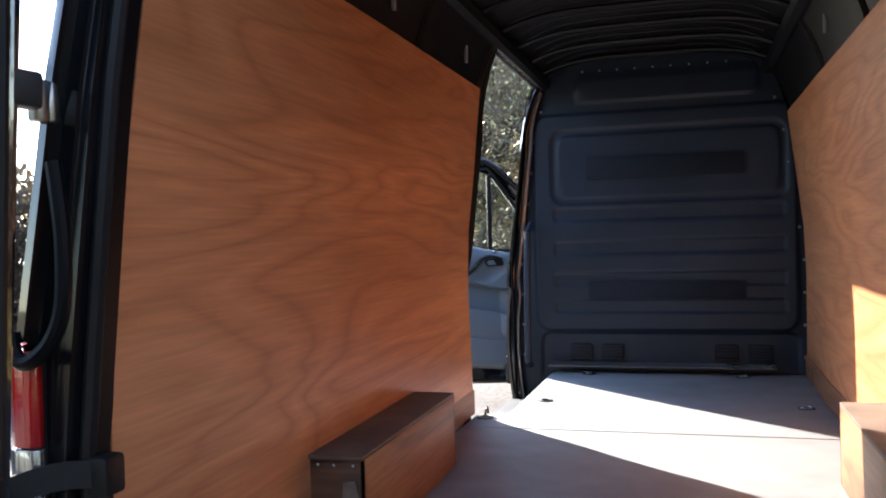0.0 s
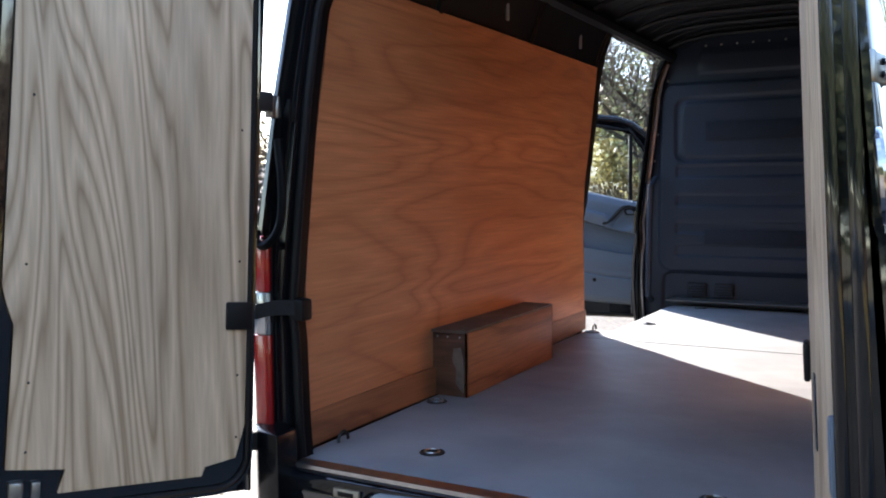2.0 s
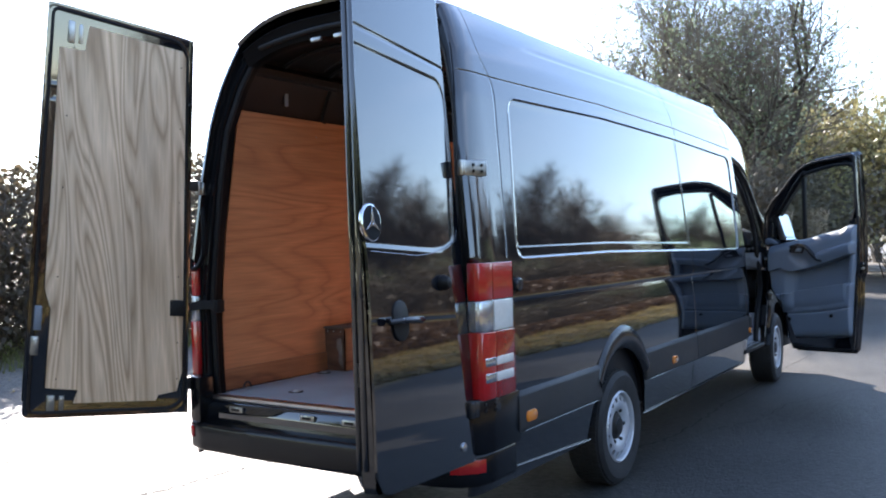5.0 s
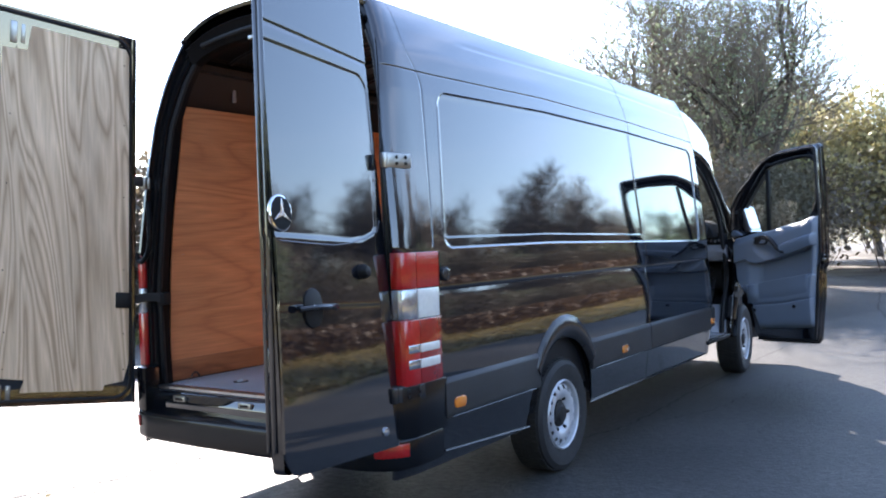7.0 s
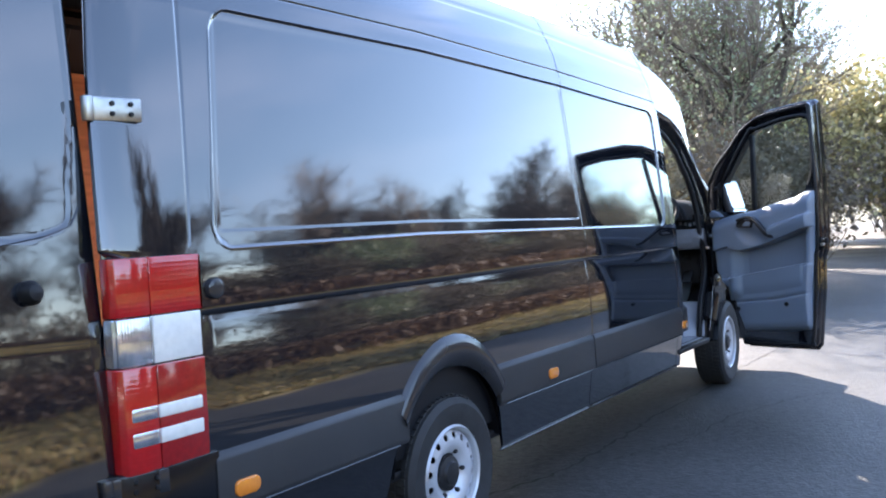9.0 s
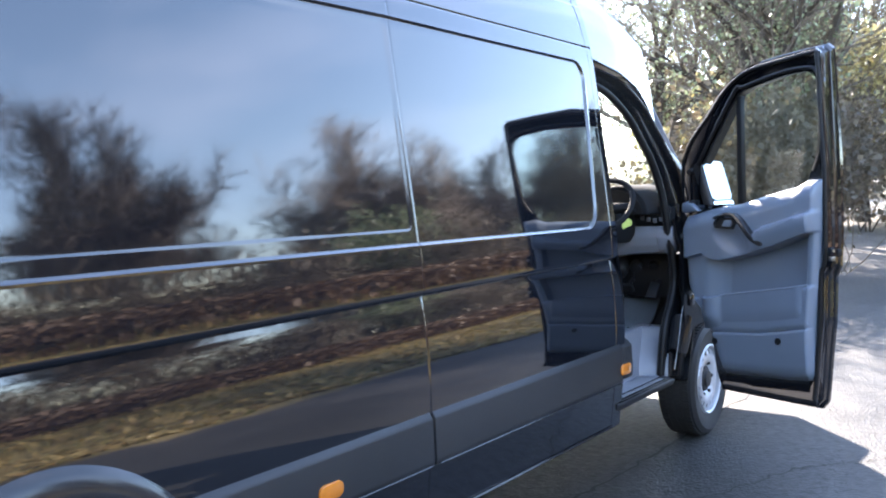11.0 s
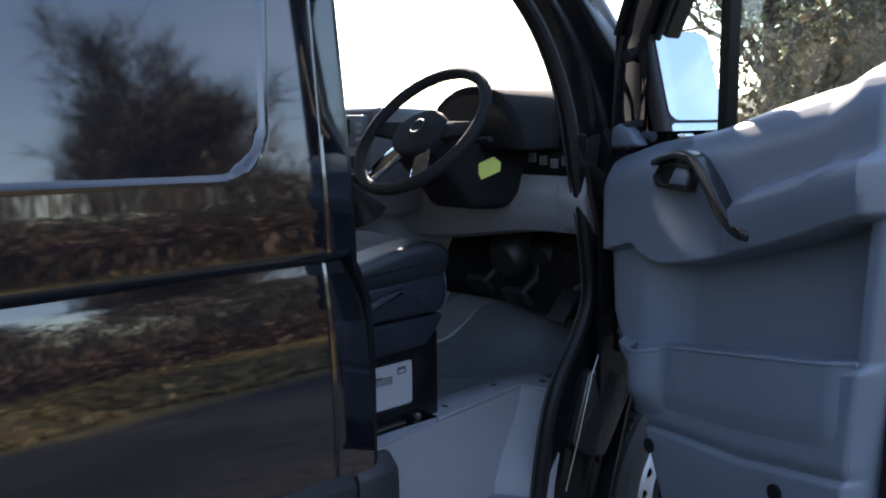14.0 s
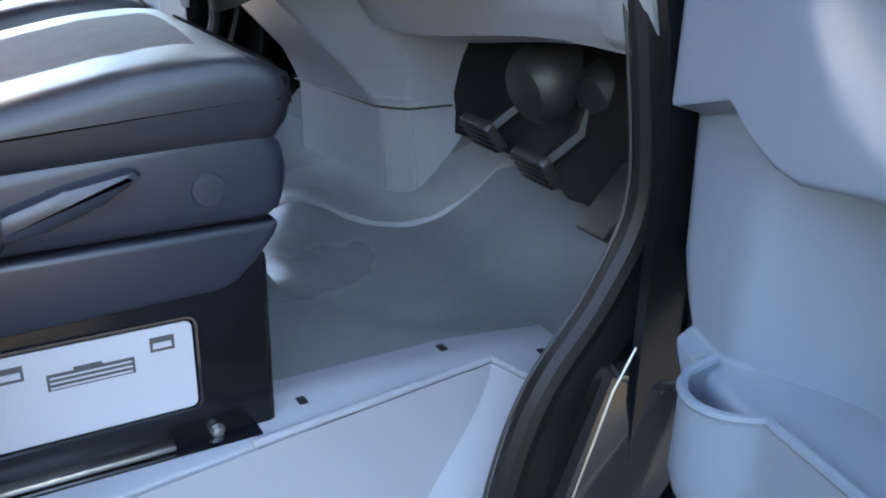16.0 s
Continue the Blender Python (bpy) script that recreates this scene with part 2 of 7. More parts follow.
def glass_material(name, tint, alpha):
    m = bpy.data.materials.new(name)
    m.use_nodes = True
    n, l = m.node_tree.nodes, m.node_tree.links
    n.clear()
    out, mix, tr, gl, fr, pw, ad = (n.new("ShaderNode" + k) for k in ("OutputMaterial", "MixShader", "BsdfTransparent", "BsdfGlossy", "LayerWeight", "Math", "Math"))
    tr.inputs["Color"].default_value = (*tint, 1)
    gl.inputs["Roughness"].default_value = 0.01
    pw.operation, ad.operation = "POWER", "MULTIPLY_ADD"
    pw.inputs[1].default_value, ad.inputs[1].default_value, ad.inputs[2].default_value = 5.0, 1 - alpha, alpha
    l.new(fr.outputs["Facing"], pw.inputs[0])
    l.new(pw.outputs[0], ad.inputs[0])
    l.new(ad.outputs[0], mix.inputs["Fac"])
    l.new(tr.outputs["BSDF"], mix.inputs[1])
    l.new(gl.outputs["BSDF"], mix.inputs[2])
    l.new(mix.outputs["Shader"], out.inputs["Surface"])
    return m


GLASS = glass_material("window_glass", (0.90, 0.95, 0.93), 0.035)


def leaf_material(name, a, b, rough=0.55):
    m = bpy.data.materials.new(name)
    m.use_nodes = True
    n, l = m.node_tree.nodes, m.node_tree.links
    p, out = n["Principled BSDF"], n["Material Output"]
    p.inputs["Roughness"].default_value = rough
    g, ramp = n.new("ShaderNodeNewGeometry"), n.new("ShaderNodeMix")
    ramp.data_type = "RGBA"
    ramp.inputs[6].default_value, ramp.inputs[7].default_value = (*a, 1), (*b, 1)
    l.new(g.outputs["Random Per Island"], ramp.inputs[0])
    l.new(ramp.outputs[2], p.inputs["Base Color"])
    tl, mx = n.new("ShaderNodeBsdfTranslucent"), n.new("ShaderNodeMixShader")
    l.new(ramp.outputs[2], tl.inputs["Color"])
    mx.inputs[0].default_value = 0.35
    l.new(p.outputs["BSDF"], mx.inputs[1])
    l.new(tl.outputs["BSDF"], mx.inputs[2])
    l.new(mx.outputs["Shader"], out.inputs["Surface"])
    return m


IVY = leaf_material("ivy_leaves", (0.09, 0.115, 0.06), (0.30, 0.34, 0.20))
DARKTWIG = material("dark_winter_twigs", (0.17, 0.135, 0.105), 0.85, vary=0.35, scale=0.6)
YELLOWLEAF = leaf_material("yellow_green_twigs", (0.25, 0.21, 0.08), (0.46, 0.40, 0.18))
HEDGELEAF = leaf_material("brown_hedge_leaves", (0.05, 0.040, 0.022), (0.13, 0.098, 0.058))
FERN = leaf_material("dead_bracken", (0.095, 0.056, 0.032), (0.155, 0.098, 0.056))
STACKGREY = material("mid_grey_switch_panel", (0.12, 0.125, 0.14), 0.4, vary=0.1, scale=5, bump=0.06, bump_scale=900)
LITTER = leaf_material("fallen_leaves", (0.22, 0.145, 0.055), (0.50, 0.39, 0.16))
GRASSM = leaf_material("verge_grass", (0.09, 0.105, 0.025), (0.25, 0.24, 0.08))
BARK = material("grey_brown_bark", (0.10, 0.08, 0.06), 0.9, vary=0.5, scale=5, bump=0.5, bump_scale=30)
TWIG = material("pale_winter_twigs", (0.23, 0.185, 0.135), 0.85, vary=0.4, scale=3)


# ---- building helpers ----
AHEAD = 0.0  # how far the cab's own measures lie ahead of the body's


def part(name, bm, mat, parent=None, label="", sharp=35.0, loc=None):
    """Links a bmesh as one mesh object, smooth but for its sharp edges."""
    if AHEAD:
        bmesh.ops.translate(bm, verts=bm.verts[:], vec=(0.0, AHEAD, 0.0))
    bm.normal_update()
    for f in bm.faces:
        f.smooth = True
    for e in bm.edges:
        if len(e.link_faces) == 2 and e.calc_face_angle(0.0) > radians(sharp):
            e.smooth = False
    me = bpy.data.meshes.new(name)
    bm.to_mesh(me)
    bm.free()
    me.materials.append(mat)
    ob = new(name, me)
    if parent:
        ob.parent = parent
    if loc:
        ob.location = loc
    if label:
        tagged(ob, label)
    return ob


def box(x0, x1, y0, y1, z0, z1, bev=0.004, seg=2, bm=None):
    own = bmesh.new()
    bmesh.ops.create_cube(own, size=1.0)
    for v in own.verts:
        v.co = ((x0 + x1) / 2 + v.co.x * (x1 - x0), (y0 + y1) / 2 + v.co.y * (y1 - y0), (z0 + z1) / 2 + v.co.z * (z1 - z0))
    if bev:
        bmesh.ops.bevel(own, geom=own.edges[:], offset=bev, segments=seg, affect="EDGES", profile=0.5)
    return merge(bm, own)


def merge(bm, own):
    if bm is None:
        return own
    me = bpy.data.meshes.new("scratch")
    own.to_mesh(me)
    own.free()
    bm.from_mesh(me)
    bpy.data.meshes.remove(me)
    return bm


def prism(poly, axis, a, b, bev=0.0, seg=2, bm=None):
    """A polygon, given in the two other axes in order, drawn out along axis from a to b."""
    own = bmesh.new()

    def at(p, d):
        return [(d, p[0], p[1]), (p[0], d, p[1]), (p[0], p[1], d)][axis]
    lo, hi = [own.verts.new(at(p, a)) for p in poly], [own.verts.new(at(p, b)) for p in poly]
    own.faces.new(lo), own.faces.new(hi[::-1])
    for i in range(len(poly)):
        j = (i + 1) % len(poly)
        own.faces.new((lo[i], hi[i], hi[j], lo[j]))
    bmesh.ops.recalc_face_normals(own, faces=own.faces[:])
    if bev:
        bmesh.ops.bevel(own, geom=own.edges[:], offset=bev, segments=seg, affect="EDGES", profile=0.5)
    return merge(bm, own)


def grid(fn, us, vs, bm=None, thick=0.0, skip=None):
    """A sheet fn(u, v), with some cells left out; thick draws it out along its normals."""
    own = bmesh.new()
    vv = [[own.verts.new(fn(u, v)) for v in vs] for u in us]
    for i in range(len(us) - 1):
        for j in range(len(vs) - 1):
            if not (skip and skip((us[i] + us[i + 1]) / 2, (vs[j] + vs[j + 1]) / 2)):
                own.faces.new((vv[i][j], vv[i + 1][j], vv[i + 1][j + 1], vv[i][j + 1]))
    loose = [v for v in own.verts if not v.link_faces]
    if loose:
        bmesh.ops.delete(own, geom=loose, context="VERTS")
    if thick:
        own.normal_update()
        bmesh.ops.solidify(own, geom=own.faces[:], thickness=thick)
    return merge(bm, own)


def tube(pts, r, n=8, closed=False, bm=None, taper=None, flat=1.0):
    own = bmesh.new()
    pts = [Vector(p) for p in pts]
    rings, up = [], None
    for i, p in enumerate(pts):
        a, b = pts[i - 1] if i or closed else p, pts[(i + 1) % len(pts)] if i + 1 < len(pts) or closed else p
        d = (b - a).normalized()
        if up is None:
            up = Vector((0, 0, 1)) if abs(d.z) < 0.9 else Vector((1, 0, 0))
        s = d.cross(up).normalized()
        up = s.cross(d).normalized()
        rr = r if taper is None else taper[i]
        rings.append([own.verts.new(p + (s * math.cos(t) * rr + up * math.sin(t) * rr * flat)) for t in (2 * math.pi * k / n for k in range(n))])
    m = len(rings)
    for i in range(m if closed else m - 1):
        for k in range(n):
            own.faces.new((rings[i][k], rings[i][(k + 1) % n], rings[(i + 1) % m][(k + 1) % n], rings[(i + 1) % m][k]))
    if not closed:
        own.faces.new(rings[0][::-1]), own.faces.new(rings[-1])
    bmesh.ops.recalc_face_normals(own, faces=own.faces[:])
    return merge(bm, own)


def lathe(prof, n=32, bm=None, m=None, closed=False):
    """Turns (radius, x) pairs about the x axis; m moves the result."""
    own = bmesh.new()
    rows = [[own.verts.new((h, r * math.cos(t), r * math.sin(t))) for t in (2 * math.pi * k / n for k in range(n))] for r, h in prof]
    for i in range(len(rows) if closed else len(rows) - 1):
        nxt = rows[(i + 1) % len(rows)]
        for k in range(n):
            own.faces.new((rows[i][k], rows[i][(k + 1) % n], nxt[(k + 1) % n], nxt[k]))
    if not closed:
        own.faces.new(rows[0]), own.faces.new(rows[-1])
    bmesh.ops.recalc_face_normals(own, faces=own.faces[:])
    if m:
        bmesh.ops.transform(own, matrix=m, verts=own.verts)
    return merge(bm, own)


def move(bm, m):
    bmesh.ops.transform(bm, matrix=m, verts=bm.verts)
    if m.determinant() < 0:
        bmesh.ops.reverse_faces(bm, faces=bm.faces[:])
    return bm


def interp(x, pts):
    if x <= pts[0][0]:
        return pts[0][1]
    for (a, fa), (b, fb) in zip(pts, pts[1:]):
        if x <= b:
            return fa + (fb - fa) * (x - a) / (b - a)
    return pts[-1][1]


def spans(*runs):
    """Runs of (from, to, step), joined into one rising list."""
    out = []
    for a, b, s in runs:
        k = max(1, round((b - a) / s))
        out += [a + (b - a) * i / k for i in range(k)]
    return out + [runs[-1][1]]


def rounded(x0, x1, z0, z1, r, n=5):
    pts = []
    rs = r if isinstance(r, tuple) else (r,) * 4
    for (cx, cz, a), q in zip(((x1, z1, 0), (x0, z1, 90), (x0, z0, 180), (x1, z0, 270)), rs):
        sx, sz = (-1 if cx == x1 else 1), (-1 if cz == z1 else 1)
        for k in range(n + 1 if q else 1):
            t = radians(a + 90 * k / n)
            pts.append((cx + sx * q + q * math.cos(t), cz + sz * q + q * math.sin(t)))
    return pts


def smoothed(line, n=6):
    """A rounder line through the given corners."""
    out = []
    for i in range(len(line) - 1):
        p0, p1, p2, p3 = line[max(0, i - 1)], line[i], line[i + 1], line[min(len(line) - 1, i + 2)]
        for k in range(n):
            t = k / n
            out.append(tuple(0.5 * (2 * b + (c - a) * t + (2 * a - 5 * b + 4 * c - d) * t * t + (3 * b - a - 3 * c + d) * t ** 3) for a, b, c, d in zip(p0, p1, p2, p3)))
    return out + [line[-1]]


def sd_rect(y, z, y0, y1, z0, z1, r):
    """How far a place lies outside a rounded rectangle (inside: minus)."""
    dy, dz = abs(y - (y0 + y1) / 2) - (y1 - y0) / 2 + r, abs(z - (z0 + z1) / 2) - (z1 - z0) / 2 + r
    return math.hypot(max(dy, 0), max(dz, 0)) + min(max(dy, dz), 0) - r


def ease(a, b, x):
    t = min(1.0, max(0.0, (x - a) / (b - a)))
    return t * t * (3 - 2 * t)




# ---- ground and setting ----
def ground_height(x, y):
    """Level near the van, a low bank behind the verge, and gentle swells far off."""
    h = 0.0
    verge = 5.2 + 0.25 * math.sin(y * 0.35) + 0.15 * math.sin(y * 0.9 + 1)
    if x > verge:
        h += 0.35 * ease(verge, verge + 4.5, x) + 0.05 * noise.noise((x * 1.3, y * 1.3, 0)) * ease(verge, verge + 0.5, x)
    if x > 11.0:
        h += 0.4 * ease(11.0, 20.0, x)
    if x < -7.6:
        h += 0.12 * (1 - ease(-9.0, -7.6, x))
    r = math.hypot(x, y)
    if r > 90:
        h += 46.0 * ease(90, 1000, r) * (0.55 + 0.45 * noise.noise((x * 0.003, y * 0.003, 3)))
    return h


def ground_material():
    m = bpy.data.materials.new("asphalt_and_earth")
    m.use_nodes = True
    n, l = m.node_tree.nodes, m.node_tree.links
    b = n["Principled BSDF"]
    co = n.new("ShaderNodeTexCoord")
    fine, broad, stone = n.new("ShaderNodeTexNoise"), n.new("ShaderNodeTexNoise"), n.new("ShaderNodeTexVoronoi")
    fine.inputs["Scale"].default_value, fine.inputs["Detail"].default_value = 20, 9
    broad.inputs["Scale"].default_value, broad.inputs["Detail"].default_value = 0.7, 5
    stone.inputs["Scale"].default_value = 55
    for t in (fine, broad, stone):
        l.new(co.outputs["Object"], t.inputs["Vector"])
    sep = n.new("ShaderNodeSeparateXYZ")
    l.new(co.outputs["Object"], sep.inputs["Vector"])
    # the old worn hardstanding is paler than the lane
    side = n.new("ShaderNodeMapRange")
    wob = n.new("ShaderNodeMath")
    wob.operation = "MULTIPLY_ADD"
    wob.inputs[1].default_value = 1.6
    l.new(broad.outputs["Fac"], wob.inputs[0])
    l.new(sep.outputs["X"], wob.inputs[2])
    side.inputs["From Min"].default_value, side.inputs["From Max"].default_value = -0.6, 1.6
    l.new(wob.outputs[0], side.inputs["Value"])
    pave = n.new("ShaderNodeMix")
    pave.data_type = "RGBA"
    pave.inputs[6].default_value, pave.inputs[7].default_value = (0.135, 0.122, 0.106, 1), (0.031, 0.030, 0.028, 1)
    l.new(side.outputs["Result"], pave.inputs[0])
    earth = n.new("ShaderNodeMix")
    earth.data_type = "RGBA"
    earth.inputs[6].default_value, earth.inputs[7].default_value = (0.10, 0.10, 0.035, 1), (0.20, 0.14, 0.065, 1)
    l.new(broad.outputs["Fac"], earth.inputs[0])
    # soil beyond the verge and beyond the hedge foot
    wv = n.new("ShaderNodeMath")
    wv.operation = "MULTIPLY_ADD"
    wv.inputs[1].default_value = 0.8
    l.new(broad.outputs["Fac"], wv.inputs[0])
    l.new(sep.outputs["X"], wv.inputs[2])
    right = n.new("ShaderNodeMapRange")
    right.inputs["From Min"].default_value, right.inputs["From Max"].default_value = 5.5, 5.75
    l.new(wv.outputs[0], right.inputs["Value"])
    left = n.new("ShaderNodeMapRange")
    left.inputs["From Min"].default_value, left.inputs["From Max"].default_value, left.inputs["To Min"].default_value, left.inputs["To Max"].default_value = -8.2, -7.4, 1, 0
    l.new(wv.outputs[0], left.inputs["Value"])
    mx = n.new("ShaderNodeMath")
    mx.operation = "MAXIMUM"
    l.new(right.outputs["Result"], mx.inputs[0])
    l.new(left.outputs["Result"], mx.inputs[1])
    tot = n.new("ShaderNodeMix")
    tot.data_type = "RGBA"
    l.new(mx.outputs[0], tot.inputs[0])
    l.new(pave.outputs[2], tot.inputs[6])
    l.new(earth.outputs[2], tot.inputs[7])
    v1, v2 = n.new("ShaderNodeMapRange"), n.new("ShaderNodeMapRange")
    for v, s, lo, hi in ((v1, fine, 0.45, 1.5), (v2, broad, 0.55, 1.45)):
        v.inputs["From Min"].default_value, v.inputs["From Max"].default_value = 0.3, 0.7
        v.inputs["To Min"].default_value, v.inputs["To Max"].default_value = lo, hi
        l.new(s.outputs["Fac"], v.inputs["Value"])
    k1, k2 = n.new("ShaderNodeMix"), n.new("ShaderNodeMix")
    k1.data_type = k2.data_type = "RGBA"
    k1.blend_type = k2.blend_type = "MULTIPLY"
    k1.inputs[0].default_value = k2.inputs[0].default_value = 1
    l.new(tot.outputs[2], k1.inputs[6])
    l.new(v1.outputs["Result"], k1.inputs[7])
    l.new(k1.outputs[2], k2.inputs[6])
    l.new(v2.outputs["Result"], k2.inputs[7])
    l.new(k2.outputs[2], b.inputs["Base Color"])
    b.inputs["Roughness"].default_value, b.inputs["Specular IOR Level"].default_value = 0.62, 0.32
    bp = n.new("ShaderNodeBump")
    bp.inputs["Strength"].default_value, bp.inputs["Distance"].default_value = 0.35, 0.01
    l.new(stone.outputs["Distance"], bp.inputs["Height"])
    l.new(bp.outputs["Normal"], b.inputs["Normal"])
    return m


gx = spans((-2500, -400, 300), (-400, -60, 40), (-60, -12, 6), (-12, 14, 0.5), (14, 60, 5), (60, 400, 40), (400, 2500, 300))
gy = spans((-2500, -400, 300), (-400, -40, 40), (-40, -10, 5), (-10, 24, 0.6), (24, 80, 4), (80, 400, 40), (400, 2500, 300))
GROUND = ground_material()
ground = part("ground", grid(lambda x, y: (x, y, ground_height(x, y)), gx, gy), GROUND)
tagged(ground, "worn grey asphalt lane and pale hardstanding with earth verges", "ground", kind="structure")


def crack(pts, width):
    rng = random.Random(5)
    own = bmesh.new()
    left, right = [], []
    dense = []
    for (x0, y0), (x1, y1) in zip(pts, pts[1:]):
        for k in range(14):
            t = k / 14
            dense.append((x0 + (x1 - x0) * t, y0 + (y1 - y0) * t))
    for i, (x, y) in enumerate(dense):
        w = width * (0.4 + rng.random())
        ox, oy = rng.uniform(-0.02, 0.02), rng.uniform(-0.02, 0.02)
        left.append(own.verts.new((x + ox - w, y + oy, 0.004)))
        right.append(own.verts.new((x + ox + w, y + oy + w * 0.4, 0.004)))
    for i in range(len(dense) - 1):
        own.faces.new((left[i], right[i], right[i + 1], left[i + 1]))
    return own


CRACKM = material("dark_crack_filler", (0.03, 0.028, 0.025), 0.9, vary=0.3)
tagged(part("ground_crack", crack([(-1.25, 1.35), (-1.40, 1.05), (-1.46, 0.6), (-1.50, 0.1), (-1.68, -0.35), (-1.9, -1.0)], 0.012), CRACKM),
       "long ragged dark crack in the pale hardstanding", "crack", kind="structure")
tagged(part("ground_crack", crack([(2.2, 7.0), (2.0, 10.0), (1.2, 14.0), (0.6, 19.0)], 0.02), CRACKM),
       "thin dark crack along the asphalt lane", "crack", kind="structure")

tagged(part("ground_crack", crack([(0.62, 2.2), (0.82, 2.9), (0.85, 3.6), (0.81, 4.4), (0.85, 5.4), (0.83, 6.7), (0.88, 8.2), (0.92, 10.3)], 0.010), CRACKM),
       "ragged open seam along the asphalt beside the van", "crack", kind="structure")
tagged(part("ground_crack", crack([(1.0, 3.3), (1.25, 3.9), (1.32, 4.7), (1.6, 5.5), (2.1, 6.1)], 0.006), CRACKM),
       "fine branching crack in the shaded asphalt", "crack", kind="structure")

# ---- the van's skin ----
van = new("van")
tagged(van, "long high-roof black panel van with its doors open", "van")
PROFILE = [(0.35, 0.945), (0.42, 0.952), (0.60, 0.976), (0.80, 0.990), (0.90, 0.991), (1.0, 0.988), (1.10, 0.981), (1.2, 0.967), (1.225, 0.962), (1.233, 0.978),
           (1.244, 0.981), (1.33, 0.979), (1.40, 0.973), (1.55, 0.956), (1.75, 0.931), (1.95, 0.907), (2.24, 0.870), (2.34, 0.851), (2.46, 0.821), (2.58, 0.773),
           (2.66, 0.735), (2.715, 0.700)]
SMOOTH = [(0.35, 0.945), (0.42, 0.952), (0.60, 0.976), (0.80, 0.990), (1.0, 0.990), (1.2, 0.985), (1.33, 0.979)] + [p for p in PROFILE if p[0] >= 1.40]
REAR_AXLE, FRONT_AXLE, ARCH = 1.635, 5.935, 0.46


def sill_height(y):
    """The lower edge of the side, which rises over the rear wheel."""
    d = abs(y - REAR_AXLE)
    return 0.35 if d >= ARCH else max(0.35, 0.36 + math.sqrt(ARCH * ARCH - d * d) * 1.06)


def warp(c, k):
    """Shears the side's net so that its rows and columns follow the slanting edges of the recess."""
    rise = min(1.0, max(0.0, (k - 1.41) / 0.77)) * ease(2.45, 2.2, k)
    lean = 0.12 * rise * ease(1.6, 0.3, c) * ease(0.1, 0.3, c) + 0.08 * rise * ease(3.7, 4.4, c) * ease(4.67, 4.53, c)
    low = interp(c, [(0.3, 0.025), (1.5, 0.031), (4.4, -0.012)])
    top = interp(c, [(0.3, 0.074), (1.7, 0.100), (3.1, 0.086), (4.6, 0.038)])
    brow_line = interp(c, [(0.3, 0.055), (1.2, 0.060), (2.70, 0.080), (4.7, 0.020)])
    up = interp(k, [(1.24, 0.0), (1.40, low), (1.48, low), (2.17, top), (2.29, top), (2.52, brow_line), (2.60, 0.113)])
    return c + lean, k + up


def tail_y(z):
    """Where the body ends at the back: it leans forward with height."""
    return interp(z, [(0.35, -0.085), (1.35, -0.080), (1.90, -0.045), (2.20, -0.01), (2.40, 0.03), (2.715, 0.10)])


def side_x(y, z, c=None, k=None):
    c, k = (y, z) if c is None else (c, k)
    m = ease(0.16, 0.3, y)
    x = interp(z, PROFILE) * m + interp(z, SMOOTH) * (1 - m)
    d = sd_rect(c, k, 0.325, 4.50, 1.412, 2.185, 0.09)
    x -= 0.009 * ease(0.004, -0.005, d)
    x += 0.0018 * ease(0.010, 0.003, d) * ease(-0.004, 0.002, d)
    x -= 0.0016 * ease(0.003, -0.004, sd_rect(c, k, 0.35, 3.10, 1.468, 2.165, 0.025))
    for g in (3.125, 4.635):
        x -= 0.0035 * ease(0.0042, 0.0022, abs(c - g))
    if k > 1.43:
        x -= 0.003 * ease(0.0045, 0.002, abs(c - 0.225))
    x -= 0.004 * max(0.0, 1 - abs(k - 2.272) / 0.006)
    if y > 0.9:
        x -= 0.005 * max(0.0, 1 - abs(k - 2.52) / 0.010)
    if y < 0.16:
        x -= 0.028 * (1 - math.sqrt(max(0.0, 1 - ((0.16 - y) / 0.2) ** 2)))
    return x


FIXED = spans((1.06, 1.2, 0.035), (1.2, 1.27, 0.008), (1.27, 1.40, 0.03), (1.40, 1.424, 0.003), (1.424, 1.455, 0.010), (1.455, 1.48, 0.0035), (1.48, 1.52, 0.01), (1.52, 2.10, 0.06), (2.10, 2.165, 0.010), (2.165, 2.20, 0.0035), (2.20, 2.26, 0.012),
              (2.26, 2.284, 0.003), (2.284, 2.32, 0.012), (2.32, 2.50, 0.04), (2.50, 2.54, 0.01), (2.54, 2.60, 0.03))
LOWER = [k / 10 for k in range(11)]
ROWS_Z = [("low", k) for k in LOWER[:-1]] + [("fix", z) for z in FIXED]


def tail_shift(y, z):
    """The body's back leans, and its front edge steps forward below the belt line."""
    y += 0.036 * ease(1.22, 1.12, z) * max(0.0, (y - 4.645) / 0.05)
    lamp = 0.036 * ease(0.77, 0.80, z) * ease(1.45, 1.42, z)
    return y + (tail_y(z) + lamp + 0.04) * (1 - min(1.0, max(0.0, (y + 0.04) / 0.30)))


def side_point(sign):
    def fn(y, row):
        kind, k = row
        if kind == "fix":
            yy, z = warp(y, k)
            return (sign * side_x(yy, z, y, k), tail_shift(yy, z), z)
        z = sill_height(y) + (1.06 - sill_height(y)) * k
        return (sign * side_x(y, z), tail_shift(y, z), z)
    return fn


